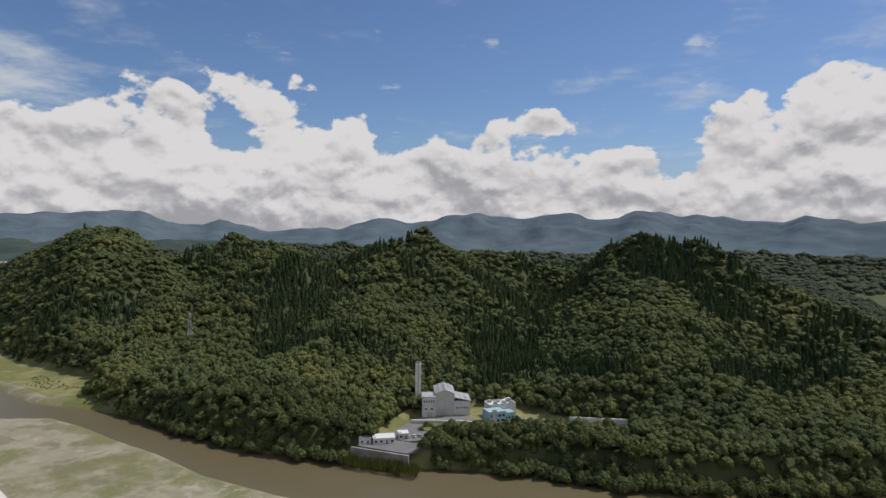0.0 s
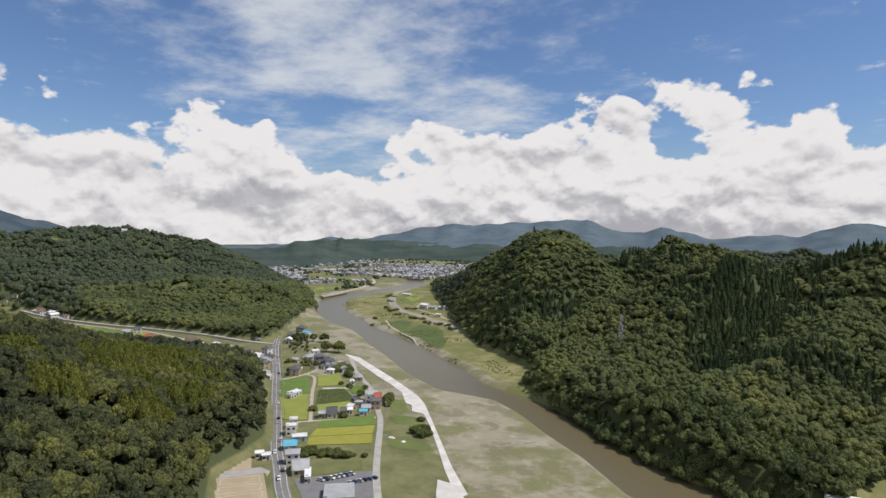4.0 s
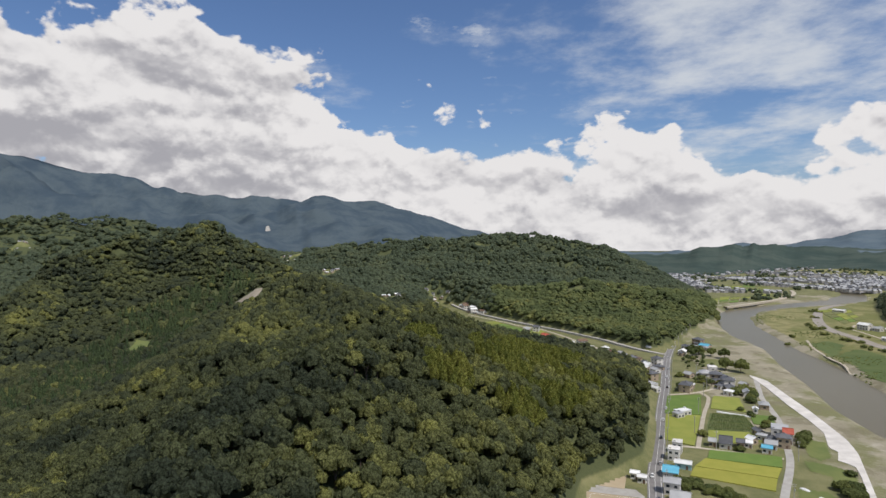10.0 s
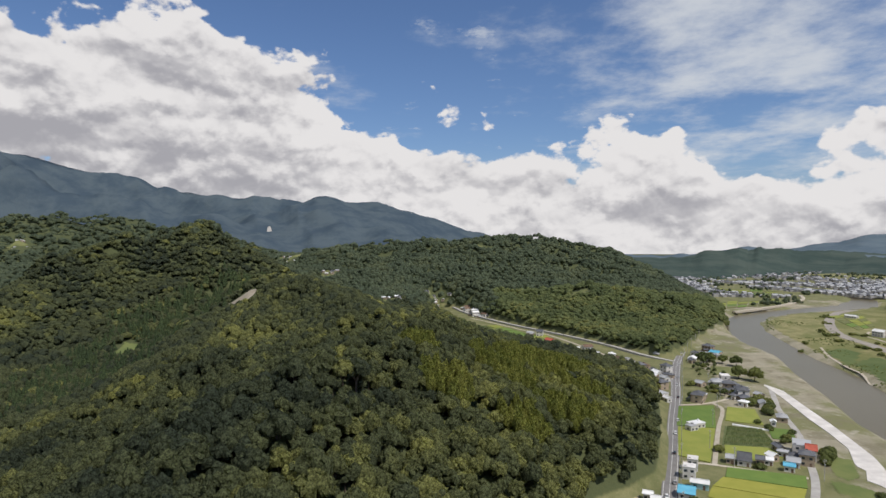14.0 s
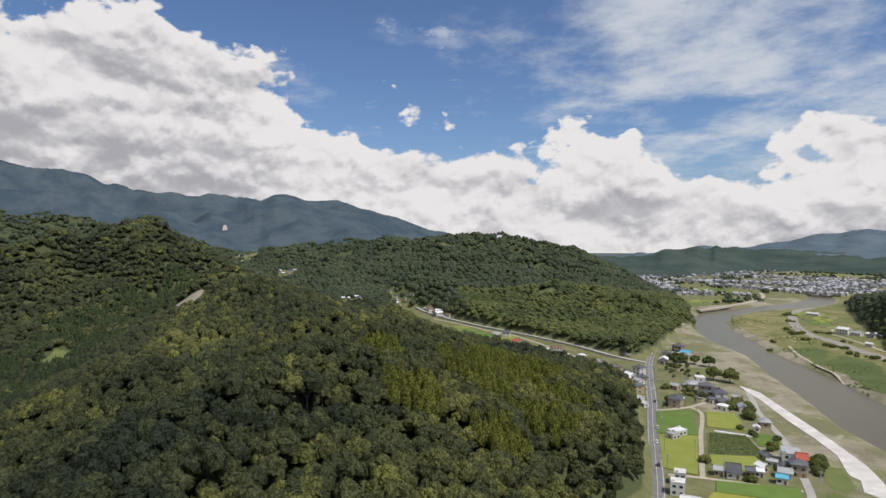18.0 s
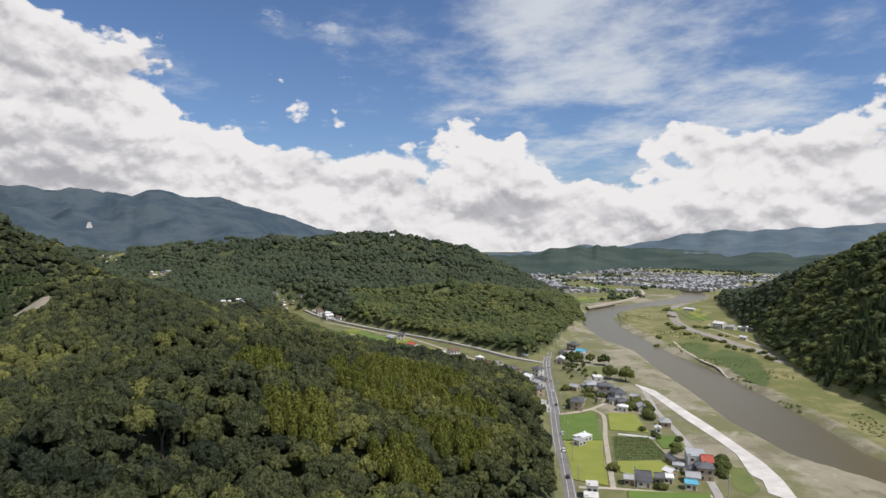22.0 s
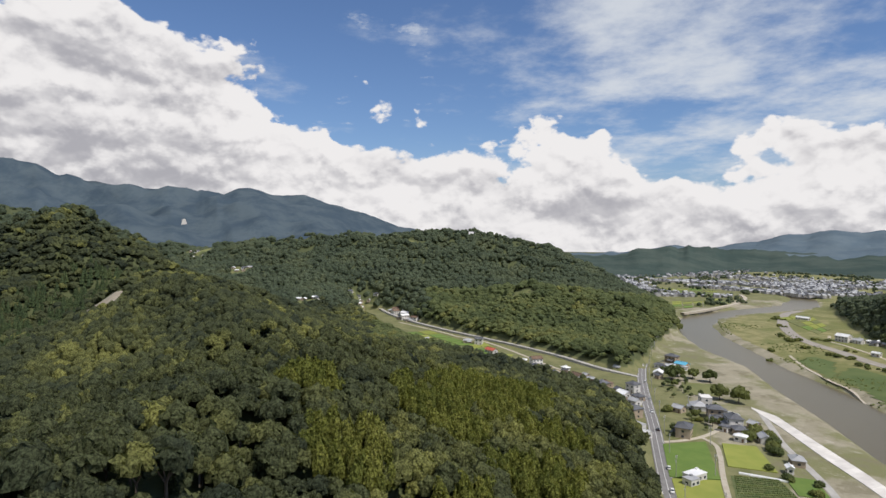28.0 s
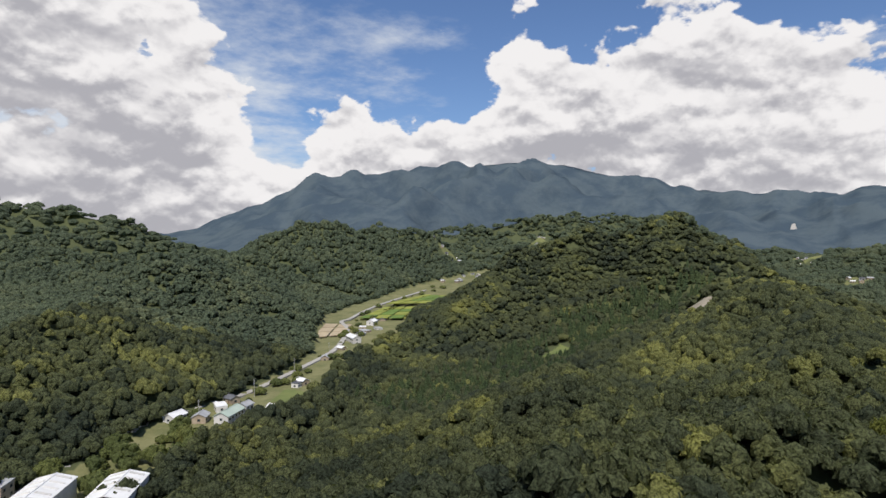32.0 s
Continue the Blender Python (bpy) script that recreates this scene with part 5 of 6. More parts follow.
# around the paddies
house(-466, 279, -22, 8, 6, 1, GREY_ROOF, WALL_TAN, "low house with a grey roof beside the lane")
house(-456, 268, -22, 4, 3, 1, TIN_WHITE, WALL_WHITE, STORE, "gable", category="shed", name="shed")
house(-405, 257, 62, 9, 12, 2, GREY_ROOF, WALL_WHITE, "large grey house with a flat roof", "flat")
house(-396, 257, 62, 5, 8, 2, TILE_RED, WALL_WHITE, "two-storey house with a red tiled roof", "gable")
house(-388, 250, 62, 7, 7, 2, TILE_DARK, WALL_TAN, DARK)
house(-386, 242, 60, 6, 6, 1, GREY_ROOF, WALL_WHITE, STORE, "gable", category="shed", name="shed")
house(-394, 247, 62, 5, 5, 1, TILE_DARK, WALL_TAN, LOW_DARK)
house(-379, 236, 62, 5, 4, 1, TIN_BLUE, WALL_WHITE, "small shed with a bright blue metal roof", "gable", category="shed", name="shed")
house(-390, 218, 65, 6.5, 11, 1, TILE_DARK, WALL_WHITE, "long low farmhouse with a dark tiled roof", "gable")
house(-389, 226, 65, 4, 5, 1, TILE_DARK, WALL_TAN, LOW_DARK, "gable")
house(-388, 230, 65, 4, 4, 1, TIN_WHITE, WALL_WHITE, "white storehouse with a pale roof", "gable", category="shed", name="storehouse")
house(-391, 211, 65, 4, 5, 1, GREY_ROOF, WALL_TAN, STORE, "gable", category="shed", name="shed")
house(-381, 187, 65, 5, 6, 2, WALL_WHITE, WALL_WHITE, "white two-storey block with a flat roof", "flat", category="building", name="building")
house(-370, 181, 65, 6, 6, 2, WALL_WHITE, WALL_WHITE, "white two-storey block with a flat roof", "flat", category="building", name="building")
house(-357, 181, 65, 8, 4, 1, TIN_WHITE, WALL_BLUE, "long pale blue shed", "gable", category="shed", name="shed")
house(-347, 171, 65, 7, 8, 1, TIN_BLUE, WALL_WHITE, "shed with a bright blue metal roof", "gable", category="shed", name="shed")
house(-326, 164, 65, 7, 6, 2, GREY_ROOF, WALL_WHITE, "two-storey house with a grey metal roof", "gable")
house(-313, 163, 65, 8, 13, 1, GREY_ROOF, WALL_TAN, "wide low shop with a grey roof", "gable", category="shop", name="shop")
house(-302, 162, 65, 3, 12, 1, TIN_WHITE, WALL_WHITE, "long white canopy in front of the shop", "flat", category="shed", name="shed")
house(-344, 152, 65, 4, 3, 1, TIN_WHITE, WALL_WHITE, "small white hut beside the road", "gable", category="hut", name="hut")
house(-339, 154, 65, 4, 3, 1, TIN_WHITE, WALL_WHITE, "small white hut beside the road", "gable", category="hut", name="hut")
house(-273, 165, 62, 14, 16, 1, GREY_ROOF, TILE_RED, "brick-red shop with a flat grey roof beside the car park", "flat", category="shop", name="shop")
# the farm across the river and a shed in its field
house(-812, 584, 20, 14, 9, 2, TIN_WHITE, WALL_WHITE, "white farm building with a pale roof across the river", "gable", z=0.5)
house(-800, 592, 20, 10, 7, 1, GREY_ROOF, WALL_WHITE, STORE, "gable", z=0.5, category="shed", name="shed")
house(-786, 600, 10, 9, 7, 1, TILE_DARK, WALL_WHITE, LOW_DARK, z=0.5)
house(-728, 551, 15, 8, 4, 1, TIN_WHITE, WALL_WHITE, STORE, "gable", z=0.5, category="shed", name="shed")
house(-988, 664, 25, 18, 6, 1, TIN_WHITE, WALL_WHITE, "long pale greenhouse shed in a rice field", "gable", z=0.0, category="shed", name="shed")
# side valley
house(-986, 166, 15, 11, 8, 2, TIN_WHITE, WALL_WHITE, "white house at the foot of a wooded hill", "gable")
house(-771, 176, 30, 12, 7, 1, TILE_RED, WALL_WHITE, "long house with a red tiled roof", "gable")
house(-761, 140, 30, 14, 9, 1, TILE_BROWN, WALL_TAN, "farmhouse with a brown tiled roof")
for k, (x, y) in enumerate([(-820, 128), (-729, 148), (-703, 184), (-818, 171), (-826, 160), (-712, 206), (-697, 170), (-816, 114), (-686, 190), (-672, 200), (-655, 208), (-645, 222)]):
    house(x, y, 20 + 17 * k, 8 + k % 3, 6 + k % 2, 1 + k % 2, (TILE_DARK, GREY_ROOF, TILE_BROWN)[k % 3], (WALL_TAN, WALL_WHITE)[k % 2],
          (LOW_DARK, "small house with a grey roof", "small house with a brown tiled roof")[k % 3], ("hip", "gable")[k % 2])
for k in range(18):
    house(-985 - 8.5 * k + 6 * (k % 3), 118 - 5.5 * (k % 5) - 1.0 * k, 20 + 31 * k, 8 + k % 4, 6 + k % 2, 1 + k % 2, (TILE_DARK, TILE_BROWN, GREY_ROOF, TIN_WHITE)[k % 4], (WALL_TAN, WALL_WHITE)[k % 2],
          (LOW_DARK, "small house with a brown tiled roof", "small house with a grey roof", "small house with a white roof")[k % 4], ("hip", "gable")[k % 2], z=0.5)
# the small houses and sheds that fill the gaps between these
rnd = np.random.RandomState(14)
for x0, y0, x1, y1, wide, many in ((-560, 284, -500, 274, 9, 13), (-612, 236, -566, 226, 9, 12), (-655, 300, -690, 322, 12, 8), (-640, 232, -720, 200, 9, 10), (-812, 590, -784, 606, 8, 4), (-404, 250, -384, 236, 8, 4)):
    for k in range(many * 4):
        u = rnd.uniform()
        x, y = x0 + (x1 - x0) * u + rnd.uniform(-wide, wide), y0 + (y1 - y0) * u + rnd.uniform(-wide, wide)
        w, d = rnd.uniform(4.5, 8), rnd.uniform(3.5, 6)
        if many == 0 or along(np.array([(x, y)]), ROAD, 0)[0][0] < 10 or min(math.hypot(x - a, y - b) - r for a, b, r in HOMES) < w / 2 + 1.2:
            continue
        many -= 1
        kind = rnd.randint(4)
        house(x, y, 20 + rnd.uniform(-20, 60), w, d, 1, (TILE_DARK, TILE_DARK, GREY_ROOF, TIN_WHITE)[kind], (WALL_TAN, WALL_WHITE)[k % 2],
              (LOW_DARK, LOW_DARK, "small shed with a grey metal roof", STORE)[kind], ("gable", "hip")[k % 2], z=float(terrain([(x, y)])[0][0]))
# the village in the southern glen
for k, (x, y, w, d) in enumerate([(-320, -265, 10, 7), (-330, -255, 8, 7), (-346, -268, 10, 6), (-357, -279, 9, 6), (-352, -249, 7, 6), (-369, -243, 7, 13), (-335, -222, 6, 4), (-409, -288, 8, 6), (-403, -284, 5, 5),
                                  (-462, -345, 8, 6), (-522, -394, 18, 8), (-562, -434, 12, 8), (-595, -466, 12, 8), (-622, -484, 11, 8), (-582, -438, 9, 7), (-493, -370, 7, 5), (-548, -420, 9, 7), (-575, -455, 9, 7)]):
    house(x, y, 50 + 23 * (k % 4) - 20, w, d, 1 + (k in (4, 10, 12)), (TIN_WHITE, GREY_ROOF, TIN_WHITE, TILE_DARK, GREY_ROOF)[k % 5], (WALL_WHITE, WALL_TAN)[k % 2],
          ("house with a pale metal roof in the glen", "house with a grey roof in the glen", "house with a pale metal roof in the glen", "house with a dark tiled roof in the glen", "house with a grey roof in the glen")[k % 5],
          ("gable", "gable", "flat")[k % 3], z=16 + 0.01 * max(0, -x - 300))
house(-340, -242, 38, 17, 8, 2, mottled("pale_green_roof", (0.36, 0.44, 0.38), (0.44, 0.52, 0.45), 0.2, 3.0, 0.6, 0.1), WALL_WHITE, "two-storey block with a pale green roof", "gable", z=16, category="building", name="building")
strip("road", [(-230, -200, 14.5), (-300, -262, 16.3), (-344, -282, 17), (-372, -290, 17.4), (-440, -335, 18.5), (-484, -368, 19.5), (-530, -420, 20.3), (-560, -462, 21), (-578, -500, 22), (-598, -512, 22.5), (-640, -548, 23.5), (-712, -600, 25), (-850, -672, 31)],
      4.5, 0.6, CONCRETE_OLD, "pale village road winding up the glen", "road", tall=1.6)
parcels(PADDY[:3], [(-600, -500), (-690, -570), (-740, -540), (-650, -455)], (4, 4), 8, 24.5)
parcels(PADDY[:3], [(-692, -572), (-860, -660), (-880, -630), (-742, -542)], (5, 3), 9, 28.5)
parcels([(MEADOW, "terraced dry field in the glen"), (CLAY, "bare brown terrace in the glen")], [(-500, -430), (-560, -505), (-580, -480), (-530, -425)], (3, 2), 10, 21.5)

# hamlets on the far wooded slopes
rnd = np.random.RandomState(77)
for x, y, wide, many in HAMLETS:
    for k in range(many):
        px, py = x + rnd.uniform(-wide, wide), y + rnd.uniform(-wide, wide)
        kind = rnd.randint(3)
        house(px, py, rnd.uniform(0, 180), rnd.uniform(6, 9), rnd.uniform(4.5, 6), 1, (TIN_WHITE, GREY_ROOF, TILE_DARK)[kind], (WALL_TAN, WALL_TAN, WALL_WHITE)[kind],
              ("hillside house with a pale metal roof", "hillside house with a grey roof", "hillside house with a dark tiled roof")[kind], ("gable", "gable", "hip")[kind], z=float(terrain([(px, py)])[0][0]))

# the far river bank: a gravel side channel, tracks and rough meadows
CREEK = [(-1094, 738), (-1056, 686), (-975, 624), (-900, 578), (-836, 548), (-793, 537), (-754, 533), (-706, 523), (-670, 519), (-610, 497)]
DARK_GRASS = mottled("lush_grass", (0.07, 0.105, 0.035), (0.11, 0.14, 0.05), 0.04, 2.0, 0.95, 0.7)
GRAVEL = mottled("river_gravel", (0.23, 0.21, 0.185), (0.31, 0.29, 0.26), 0.1, 2.0, 0.95, 0.4)


def on_ground(line, lift=0.0):
    return [(x, y, float(z) + lift) for (x, y), z in zip(line, terrain(line)[0])]


strip("side_channel", on_ground(CREEK), 13, 0.25, GRAVEL, "dry grey gravel side channel of the river", "channel", tall=0.6)
strip("path", on_ground([(-743, 471), (-710, 456), (-681, 445), (-638, 433), (-610, 428), (-570, 412), (-530, 402), (-490, 388)]), 2.6, 0.3, DIRT_PATH, "pale track along the far river bank", "path", tall=0.5)
strip("path", on_ground([(-850, 597), (-815, 570), (-790, 566), (-740, 556), (-700, 545), (-660, 532)]), 3.0, 0.3, DIRT_PATH, "pale lane past the farm across the river", "path", tall=0.5)
strip("embankment", [(-1060, 521), (-1085, 560), (-1120, 605), (-1160, 655), (-1199, 695), (-1245, 735), (-1283, 761), (-1345, 790)], 7.0, 1.6, DIRT_PATH, "pale embankment road beside the far river bend", "embankment", tall=3)
drape("weed_patch", [(-366, 249), (-352, 244), (-344, 250), (-338, 247), (-330, 254), (-341, 261), (-352, 263), (-360, 258)], 1.5, 0.12, WEEDS, "rough green weeds beside the flood bank", "weeds")
drape("weed_patch", [(-330, 225), (-318, 219), (-304, 226), (-297, 236), (-306, 240), (-316, 236), (-326, 238)], 1.5, 0.12, WEEDS, "rough green weeds beside the lane", "weeds")
drape("weed_patch", [(-402, 270), (-388, 262), (-374, 256), (-366, 258), (-370, 266), (-386, 274), (-396, 280)], 1.5, 0.12, WEEDS, "rough green weeds beside the lane", "weeds")
drape("meadow", [(-374, -263), (-394, -284), (-402, -268), (-384, -246)], 2, 0.2, WEEDS, "green paddock beside the glen village", "meadow")
drape("meadow", [(-714, 458), (-738, 492), (-708, 490), (-662, 456), (-648, 440)], 5, 0.22, DARK_GRASS, "lush dark green meadow beside the river", "meadow")
drape("meadow", [(-655, 450), (-686, 492), (-634, 488), (-560, 440), (-536, 416), (-560, 416), (-609, 436)], 5, 0.22, DARK_GRASS, "lush dark green meadow beside the river", "meadow")


def tin_hall(x, y, z, turn, w, d, high, label):
    """A factory hall: white sheet-metal roof with raised seams and roof lights."""
    hall = tagged(at("factory_hall", x, y, z, turn), label, "factory")
    part("wall", boxes((-w / 2, -d / 2, -6, w / 2, d / 2, high)), WALL_WHITE, hall)
    bm = bmesh.new()
    gable(bm, w, d, high, d * 0.12, 0.4)
    part("roof", bm, TIN_WHITE, hall)
    slope = d * 0.12 / (d / 2)
    for k in range(int(w / 5)):
        cx = -w / 2 + 2.5 + 5 * k
        for sy in (-1, 1):
            bm = boxes((cx - 0.5, -d * 0.19, 0, cx + 0.5, d * 0.19, 0.35))
            bmesh.ops.rotate(bm, verts=bm.verts, matrix=Matrix.Rotation(-sy * math.atan(slope), 3, "X"))
            bmesh.ops.translate(bm, verts=bm.verts, vec=(0, sy * d * 0.25, high + d * 0.06 + 0.2))
            part("roof_light", bm, WALL_WHITE, hall)


tin_hall(-246, -186, 14, 55, 26, 14, 9, "factory hall with a white sheet-metal roof")
tin_hall(-268, -172, 14, 55, 24, 14, 9, "factory hall with a white ribbed metal roof")
house(-236, -208, 55, 9, 8, 3, GREY_ROOF, WALL_TAN, "grey three-storey block beside the factory halls", "flat", z=13, category="building", name="building")


def far_town():
    """The small town at the head of the valley: many little houses in one mass."""
    rnd = np.random.RandomState(21)
    verts, faces = {0: [], 1: [], 2: []}, {0: [], 1: [], 2: []}
    spots = []
    for x0, y0, x1, y1, wide, n in ((-1720, 700, -1400, 618, 30, 190), (-1335, 608, -1300, 740, 9, 34), (-1720, 800, -1570, 1010, 50, 260), (-1600, 1010, -1500, 1180, 70, 260), (-1400, 945, -1540, 1120, 50, 200), (-1440, 640, -1340, 690, 10, 22), (-1300, 930, -1560, 800, 26, 200), (-1240, 1030, -1640, 1040, 60, 260), (-1180, 1000, -1260, 1160, 40, 120), (-1760, 640, -1900, 760, 60, 160), (-1500, 1250, -1900, 1100, 110, 240), (-1900, 900, -2300, 1300, 160, 260), (-1300, 1250, -1700, 1500, 120, 160)):
        for _ in range(n):
            s = rnd.uniform()
            spots.append((x0 + (x1 - x0) * s + rnd.normal() * wide * 0.4, y0 + (y1 - y0) * s + rnd.normal() * wide * 0.5))
    for x, y in spots:
        w, d, h, a = rnd.uniform(7, 12), rnd.uniform(6, 9), rnd.uniform(3, 6), rnd.uniform(0, 3.14)
        c, s = math.cos(a), math.sin(a)
        ring = [(x + c * i * w / 2 - s * j * d / 2, y + s * i * w / 2 + c * j * d / 2) for i, j in ((-1, -1), (1, -1), (1, 1), (-1, 1))]
        ends = [(x + c * i * w / 2, y + s * i * w / 2) for i in (-1, 1)]
        n = len(verts[0])
        verts[0] += [(*p, -0.5) for p in ring] + [(*p, h) for p in ring]
        faces[0] += [(n, n + 1, n + 5, n + 4), (n + 1, n + 2, n + 6, n + 5), (n + 2, n + 3, n + 7, n + 6), (n + 3, n, n + 4, n + 7)]
        k = 1 + (rnd.uniform() < 0.5)
        n = len(verts[k])
        verts[k] += [(*p, h) for p in ring] + [(*p, h + d * 0.28) for p in ends]
        faces[k] += [(n, n + 1, n + 5, n + 4), (n + 2, n + 3, n + 4, n + 5), (n + 1, n + 2, n + 5, n + 5), (n + 3, n, n + 4, n + 4)]
    for k, (material, label) in enumerate(((WALL_FAR, "weathered pale walls of the far town"), (TILE_DARK, "dark roofs of the far town"), (GREY_ROOF, "grey roofs of the far town"))):
        quads = [f for f in faces[k] if len(set(f)) == 4]
        tagged(link_mesh("town", verts[k], quads, material), label, "town", kind="stuff")


far_town()


def far_hedges():
    """Clumps of trees between the far houses and fields."""
    rnd = np.random.RandomState(57)
    p = np.stack([rnd.uniform(-2350, -1130, 5200), rnd.uniform(560, 1700, 5200)], 1)
    p = p[(inside(p, FLOOR) < -12) & (along(p, RIVER_LINE, 1)[0] > 60) & (rolling(p, 120, 1) + 0.5 * rolling(p, 45, 2) > 0.25)]
    n = len(p)
    size = rnd.uniform(0.5, 1.2, n)
    rows = np.column_stack([p, 2.0 * size, 4.6 * size, 4.2 * size, rnd.uniform(0, 6.28, n), rnd.uniform(0.2, 0.8, n)])
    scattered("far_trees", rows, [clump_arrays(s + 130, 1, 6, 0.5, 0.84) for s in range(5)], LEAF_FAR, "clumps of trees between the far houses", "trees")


far_hedges()

# ---------------------------------------------------------------- incinerator plant across the river
def window_row(parent, x0, x1, y, z, n, wide, high, across="x"):
    for k in range(n):
        c = x0 + (x1 - x0) * (k + 0.5) / n
        row = (c - wide / 2, y - 0.06, z, c + wide / 2, y + 0.06, z + high) if across == "x" else (y - 0.06, c - wide / 2, z, y + 0.06, c + wide / 2, z + high)
        part("window", boxes(row), GLASS, parent)


def plant():
    hall = tagged(at("incinerator_hall", -97, 404, 5, 18), "pale grey metal-clad incinerator hall with stepped roofs", "factory")
    part("tower_block", boxes((-16, -9, -1, -7, 3, 13.2)), WALL_WHITE, hall)
    part("tower_roof", boxes((-16.3, -9.3, 13.2, -6.7, 3.3, 13.8)), GREY_ROOF, hall)
    bm = boxes((-7, -6, -1, 6, 14, 15))
    part("main_block", bm, WALL_WHITE, hall)
    bm = bmesh.new()
    gable(bm, 20.6, 13.4, 0, 2.6, 0.3)
    bmesh.ops.rotate(bm, verts=bm.verts, matrix=Matrix.Rotation(math.pi / 2, 3, "Z"))
    bmesh.ops.translate(bm, verts=bm.verts, vec=(-0.5, 4, 15))
    part("main_roof", bm, GREY_ROOF, hall)
    bm = bmesh.new()
    for y, s in ((-6, 1), (14, -1)):
        a, b, c = (bm.verts.new(p) for p in ((-7, y, 15), (6, y, 15), (-0.5, y, 17.5)))
        bm.faces.new((a, b, c) if s > 0 else (c, b, a))
    part("gable_end", bm, WALL_WHITE, hall)
    part("wing", boxes((6, -5, -1, 17, 11, 9.5)), WALL_WHITE, hall)
    bm = bmesh.new()
    v = [bm.verts.new(p) for p in ((5.7, -5.4, 12), (17.3, -5.4, 9.6), (17.3, 11.4, 9.6), (5.7, 11.4, 12), (5.7, -5.4, 12.4), (17.3, -5.4, 10), (17.3, 11.4, 10), (5.7, 11.4, 12.4))]
    for f in ((3, 2, 1, 0), (4, 5, 6, 7), (0, 1, 5, 4), (1, 2, 6, 5), (2, 3, 7, 6), (3, 0, 4, 7)):
        bm.faces.new([v[i] for i in f])
    part("wing_roof", bm, GREY_ROOF, hall)
    window_row(hall, -15.5, -7.5, -9.02, 9.8, 5, 0.7, 1.6)
    window_row(hall, -15.5, -7.5, -9.02, 5.0, 2, 1.6, 1.0)
    window_row(hall, 7, 16, -5.02, 4.5, 5, 0.9, 1.1)
    part("door", boxes((-12.5, -9.1, -0.2, -9.5, -8.95, 3.2)), STEEL, hall)
    part("shutter", boxes((-4, -6.1, -0.2, 1, -5.95, 4.5)), STEEL, hall)
    for k in range(4):
        for sx in (-1, 1):
            part("roof_vent", boxes((-0.5 + sx * 3.2 - 0.6, -3 + 4.6 * k - 0.6, 15.6, -0.5 + sx * 3.2 + 0.6, -3 + 4.6 * k + 0.6, 17.3)), TIN_WHITE, hall)
    for k in range(4):
        part("roof_vent", boxes((11 + 3 * (k % 2) - 0.6, -2 + 4 * (k // 2), 10.8, 11 + 3 * (k % 2) + 0.6, -0.5 + 4 * (k // 2), 11.9)), TIN_WHITE, hall)
    chimney = tagged(at("chimney", -117, 406, 5, 18), "tall white square chimney with twin flues", "chimney")
    part("shaft", boxes((-2.0, -1.6, -1, 2.0, 1.6, 32.5)), WALL_WHITE, chimney)
    part("groove", boxes((-0.25, -1.72, 0, 0.25, -1.5, 32.7)), GREY_ROOF, chimney)
    for sx in (-0.95, 0.95):
        bm = bmesh.new()
        tube(bm, sx, 0, 32.3, 33.8, 0.7, 0.7, 14)
        part("flue", bm, STEEL, chimney)
    part("platform", boxes((-2.3, -1.9, 26, 2.3, 1.9, 26.25)), STEEL, chimney)
    office = tagged(at("treatment_works", -57, 404, 5, 35), "pale blue treatment works with a plant-covered roof deck", "factory")
    part("front_block", boxes((-14, -9, -1, -2, 2, 7.2)), WALL_BLUE, office)
    part("stair_block", boxes((-12, -9.6, -1, -9, -8.8, 9.4)), WALL_WHITE, office)
    part("rear_block", boxes((-8, 2, -1, 11, 12, 8.5)), WALL_WHITE, office)
    part("side_block", boxes((-2, -6, -1, 6, 2, 5.4)), WALL_BLUE, office)
    part("parapet", boxes((-14.2, -9.2, 7.2, -1.8, -8.8, 7.9), (-14.2, -8.8, 7.2, -13.8, 2, 7.9), (-8.2, 1.8, 8.5, 11.2, 2.2, 9.2), (10.8, 2.2, 8.5, 11.2, 11.8, 9.2), (-8.2, 11.8, 8.5, 11.2, 12.2, 9.2)), WALL_WHITE, office)
    rnd = np.random.RandomState(4)
    for k in range(9):
        x, y = rnd.uniform(-6, 9), rnd.uniform(4, 10)
        part("roof_unit", boxes((x - 1.2, y - 0.9, 8.5, x + 1.2, y + 0.9, 8.5 + rnd.uniform(1.0, 2.4))), (GREY_ROOF, TIN_WHITE, STEEL)[k % 3], office)
    window_row(office, -13.5, -2.5, -9.02, 1.2, 3, 2.4, 1.4)
    window_row(office, -13.5, -2.5, -9.02, 4.4, 4, 1.8, 1.4)
    window_row(office, -1.5, 5.5, -6.02, 1.5, 3, 1.4, 1.3)
    canopy = tagged(at("carport", -41, 392, 5, 30), "open carport with a grey roof", "carport")
    part("roof", boxes((-6, -3, 3.2, 6, 3, 3.5)), GREY_ROOF, canopy)
    for sx in (-5.5, 0, 5.5):
        for sy in (-2.6, 2.6):
            part("post", boxes((sx - 0.1, sy - 0.1, -0.2, sx + 0.1, sy + 0.1, 3.2)), STEEL, canopy)
    house(-119, 340, 25, 13, 8, 1, TIN_WHITE, WALL_WHITE, "low white plant shed with a flat roof", "flat", z=5, category="shed", name="shed")
    house(-129, 335, 25, 7, 5, 1, GREY_ROOF, WALL_WHITE, "small grey plant shed", "flat", z=5, category="shed", name="shed")
    house(-110, 350, 25, 6, 6, 1, TIN_WHITE, WALL_WHITE, "small white plant shed", "flat", z=5, category="shed", name="shed")
